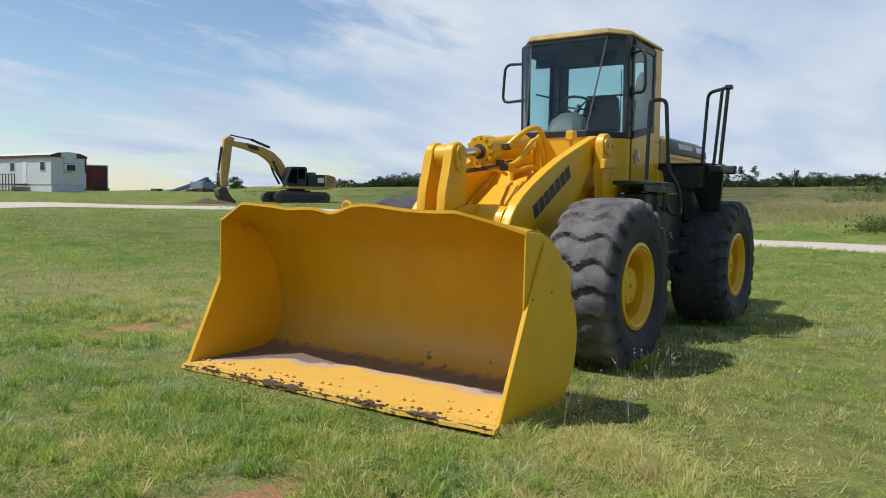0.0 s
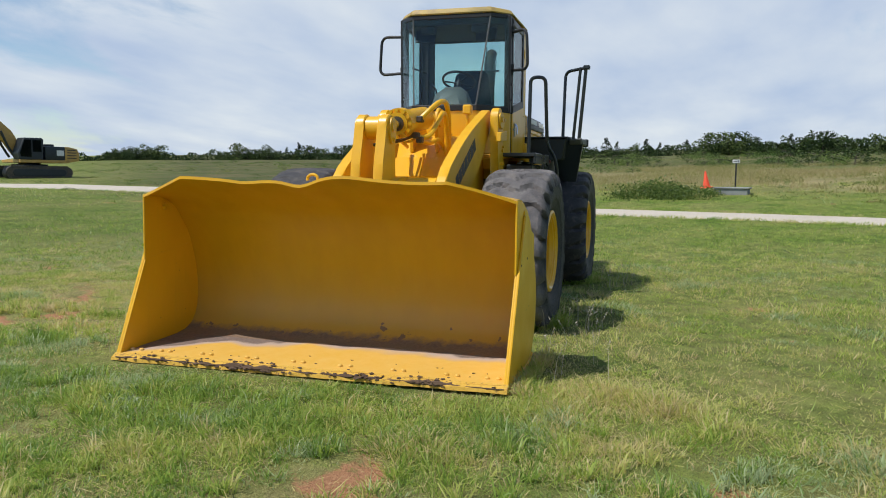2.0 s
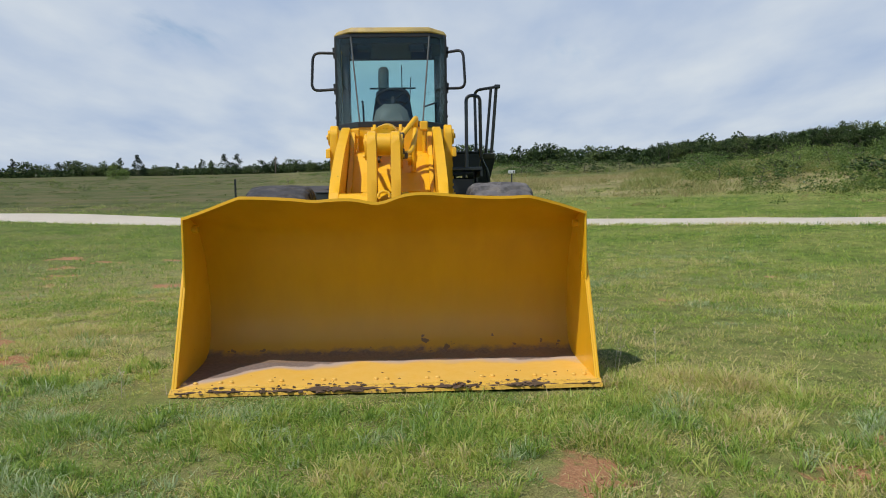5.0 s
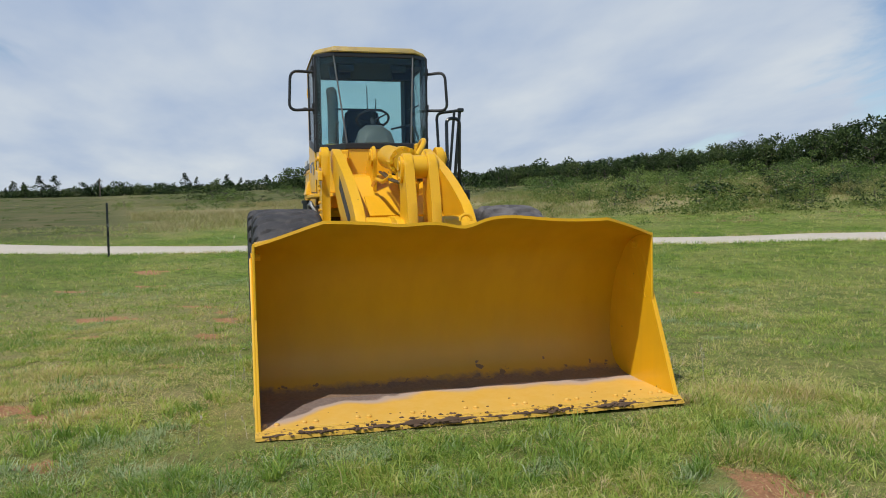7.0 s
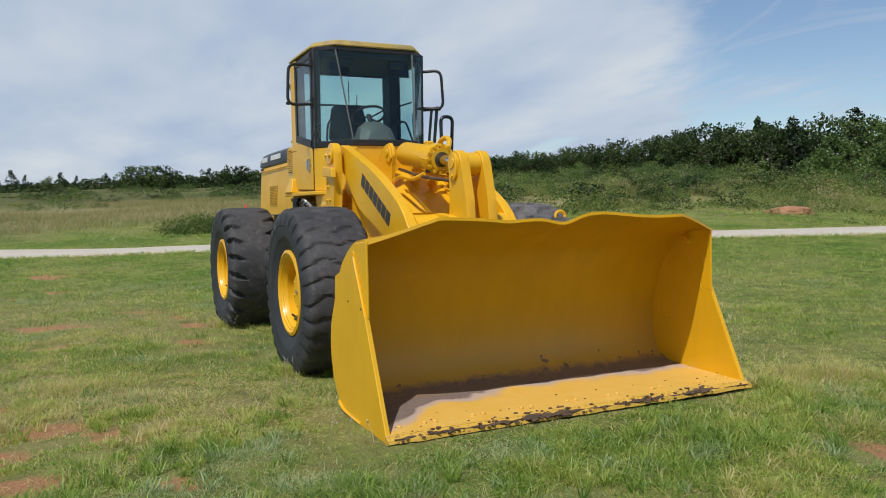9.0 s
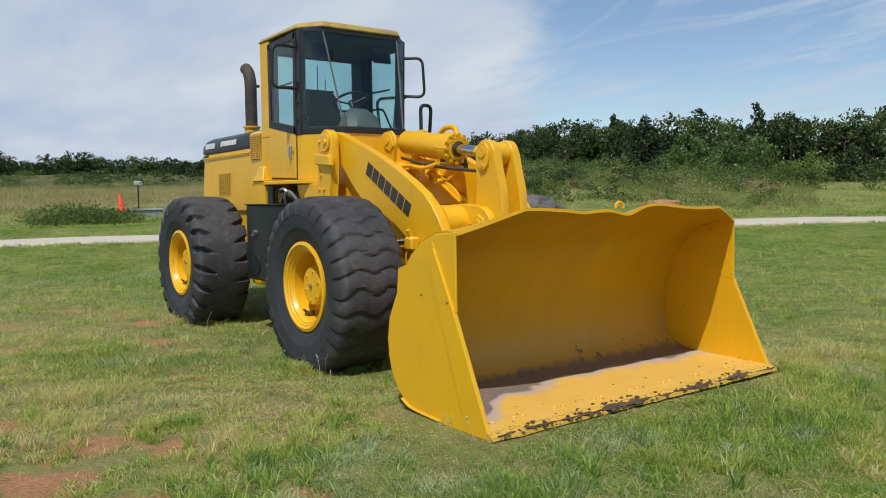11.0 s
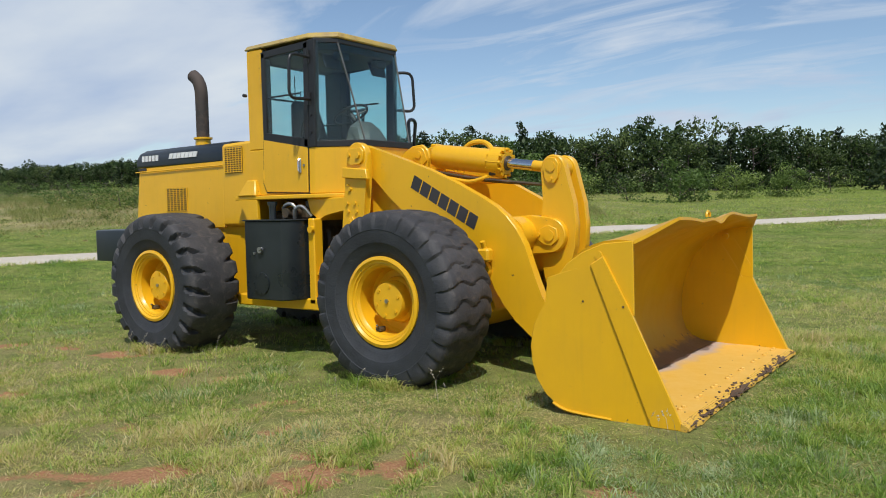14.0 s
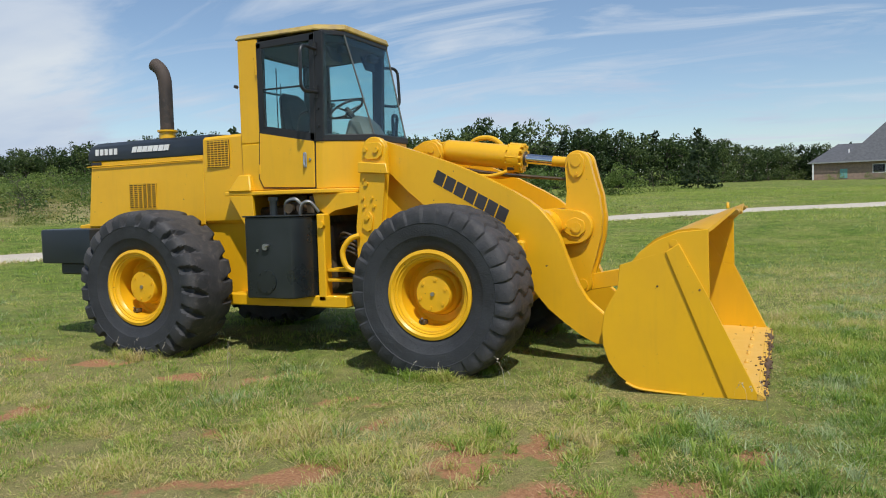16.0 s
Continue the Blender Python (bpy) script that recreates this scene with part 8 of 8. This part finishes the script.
part("basket", box(B(), -7.6, -6.1, -0.5, 0.5, 0.3, 1.1, 0.02), TRACK, bl)
set_at(bl, -65.8, -92.0, 91, -0.7)

# brick house beyond the lawn
hs = thing("house", (0, 0, 0), "brown brick house with tall grey shingle roofs", "house")
part("wall", box(B(), 0, 34, 0, 13, -0.6, 2.65), BRICK, hs)
rf = part("roof", hexa(B(), [(-0.6, -0.6, 2.62), (16, -0.6, 2.62), (16, 13.6, 2.62), (-0.6, 13.6, 2.62)], [(3.4, 5.4, 5.7), (16, 5.4, 5.7), (16, 7.0, 5.7), (3.4, 7.0, 5.7)]), SHINGLE, hs)
part("main_roof", hexa(B(), [(4.2, -0.64, 2.64), (35, -0.64, 2.64), (35, 13.64, 2.64), (4.2, 13.64, 2.64)], [(10.2, 6.0, 8.9), (30, 6.0, 8.9), (30, 7.0, 8.9), (10.2, 7.0, 8.9)]), SHINGLE, hs)
part("eave_board", box(B(), -0.62, 35, -0.72, -0.66, 2.46, 2.66), CONCRETE, hs)
for x in (4.2, 4.75):
    part("door_leaf", box(B(), x - 0.26, x + 0.26, -0.05, 0.02, 0.0, 1.5), TEAL, hs)
for x in (0.1, 11.9):
    part("porch_post", box(B(), x - 0.12, x + 0.12, -0.62, -0.38, -0.5, 2.5), WHITE, hs)
for x in (9.4, 13.4, 17.5):
    wn = part("window", box(B(), x - 0.9, x + 0.9, -0.05, 0.02, 0.7, 2.1), WHITE, hs)
    part("pane", box(B(), x - 0.8, x + 0.8, -0.06, -0.05, 0.8, 2.0), DARKGLASS, wn)
for x, y, z in ((5.1, 2.3, 4.4), (8.6, 2.2, 4.5), (8.8, 1.2, 3.6)):
    part("roof_vent", cyl(B(), (x, y, z - 0.4), (x, y, z + 0.3), 0.14, 10), WHITE, hs)
set_at(hs, 6.6, 133.0, -6, 0.05)

# cone, marker sign, valve box, fence post, poles
cone = thing("traffic_cone", (0, 0, 0), "orange traffic cone standing in the weeds", "traffic cone")
part("body", tube(B(), [(0, 0, 0.03), (0, 0, 0.06), (0, 0, 0.78), (0, 0, 0.80)], 0.2, 20, [0.19, 0.17, 0.035, 0.02]), ORANGE, cone)
part("base", box(B(), -0.24, 0.24, -0.24, 0.24, 0.0, 0.035, 0.01), ORANGE, cone)
set_at(cone, -26.2, 3.75, 20, 0.30)
cone.matrix_basis = cone.matrix_basis @ Matrix.Rotation(radians(7), 4, "X") @ Matrix.Scale(0.85, 4)
stand = thing("marker_sign", (0, 0, 0), "thin dark post with a small white marker plate", "sign post")
part("post", box(B(), -0.03, 0.03, -0.03, 0.03, -0.1, 1.25, 0.004), BLACK, stand)
pl = part("plate", box(B(), 0.03, 0.05, -0.15, 0.15, 1.10, 1.24, 0.01), SIDING, stand)
part("writing", box(B(), 0.05, 0.053, -0.11, 0.04, 1.15, 1.18), MARK, pl, "dark bar of unreadable writing")
part("writing", box(B(), 0.05, 0.053, 0.06, 0.12, 1.13, 1.21), MARK, pl)
set_at(stand, -28.4, 5.0, -12, 0.12)
vb_ = thing("valve_box", (0, 0, 0), "square grey concrete valve box with a lid", "valve box")
part("wall", box(B(), -0.55, 0.55, -0.65, 0.65, -0.3, 0.36, 0.02), CONCRETE, vb_)
part("lid", box(B(), -0.60, 0.60, -0.70, 0.70, 0.362, 0.42, 0.012), CONCRETE, vb_)
set_at(vb_, -26.6, 4.75, -10, -0.12)
REDSOIL = paint("bare_red_soil", (0.42, 0.21, 0.11), (0.30, 0.14, 0.075), 0.95, dirt=(0.22, 0.13, 0.08), dirty=0.55, bumps=0.8)
hp = thing("soil_heap", (0, 0, 0), "low heap of bare red soil among the weeds", "soil heap")
bb = B()
bmesh.ops.create_icosphere(bb, subdivisions=4, radius=1.0)
for v_ in bb.verts:
    k = 1 + 0.22 * noise.noise(v_.co * 1.6) + 0.08 * noise.noise(v_.co * 5.0) + 0.03 * noise.noise(v_.co * 14.0)
    v_.co = Vector((v_.co.x * 1.0 * k, v_.co.y * 0.7 * k, v_.co.z * 0.34 * k))
part("heap", bb, REDSOIL, hp)
set_at(hp, -15.4, 23.2, 40, -0.07)
for az, R, h in ((128.9, 30.7, 0.45), (131.4, 30.8, 0.5), (130.2, 30.4, 0.28), (129.6, 32.6, 0.7)):
    plant("shrub", az, R, h, "shrubs on the bank", 0.03, 1.4)
fp = thing("fence_post", (0, 0, 0), "dark steel fence post with a twist of wire", "fence post")
bb = B()
box(bb, -0.022, 0.022, -0.006, 0.006, -0.1, 1.55)
box(bb, -0.006, 0.016, -0.03, 0.03, -0.1, 1.54)
for v_ in bb.verts:
    v_.co.y += 0.02 * math.sin(v_.co.z * 2.2)
part("post", bb, BLACK, fp)
bb = B()
tube(bb, [(0.03 * math.cos(a), 0.03 * math.sin(a), 0.86 + a * 0.006) for a in [k * 0.7 for k in range(24)]], 0.006, 5)
part("wire", bb, STEEL, fp)
set_at(fp, -16.6, -5.15, 8)
for az, R, h in ((159.2, 128, 6.7), (189.2, 165, 6.6)):
    up_ = thing("utility_pole", (0, 0, 0), "weathered wooden utility pole with a crossarm", "utility pole", "poles along the woods")
    part("pole", tube(B(), [(0, 0, -0.5), (0, 0, h)], 0.12, 8, [0.13, 0.09]), WOOD, up_)
    part("crossarm", box(B(), -0.05, 0.05, -0.6, 0.6, h - 0.6, h - 0.48), WOOD, up_)
    set_at(up_, 5 + R * math.cos(radians(az)), -1 + R * math.sin(radians(az)), az, -3.0)
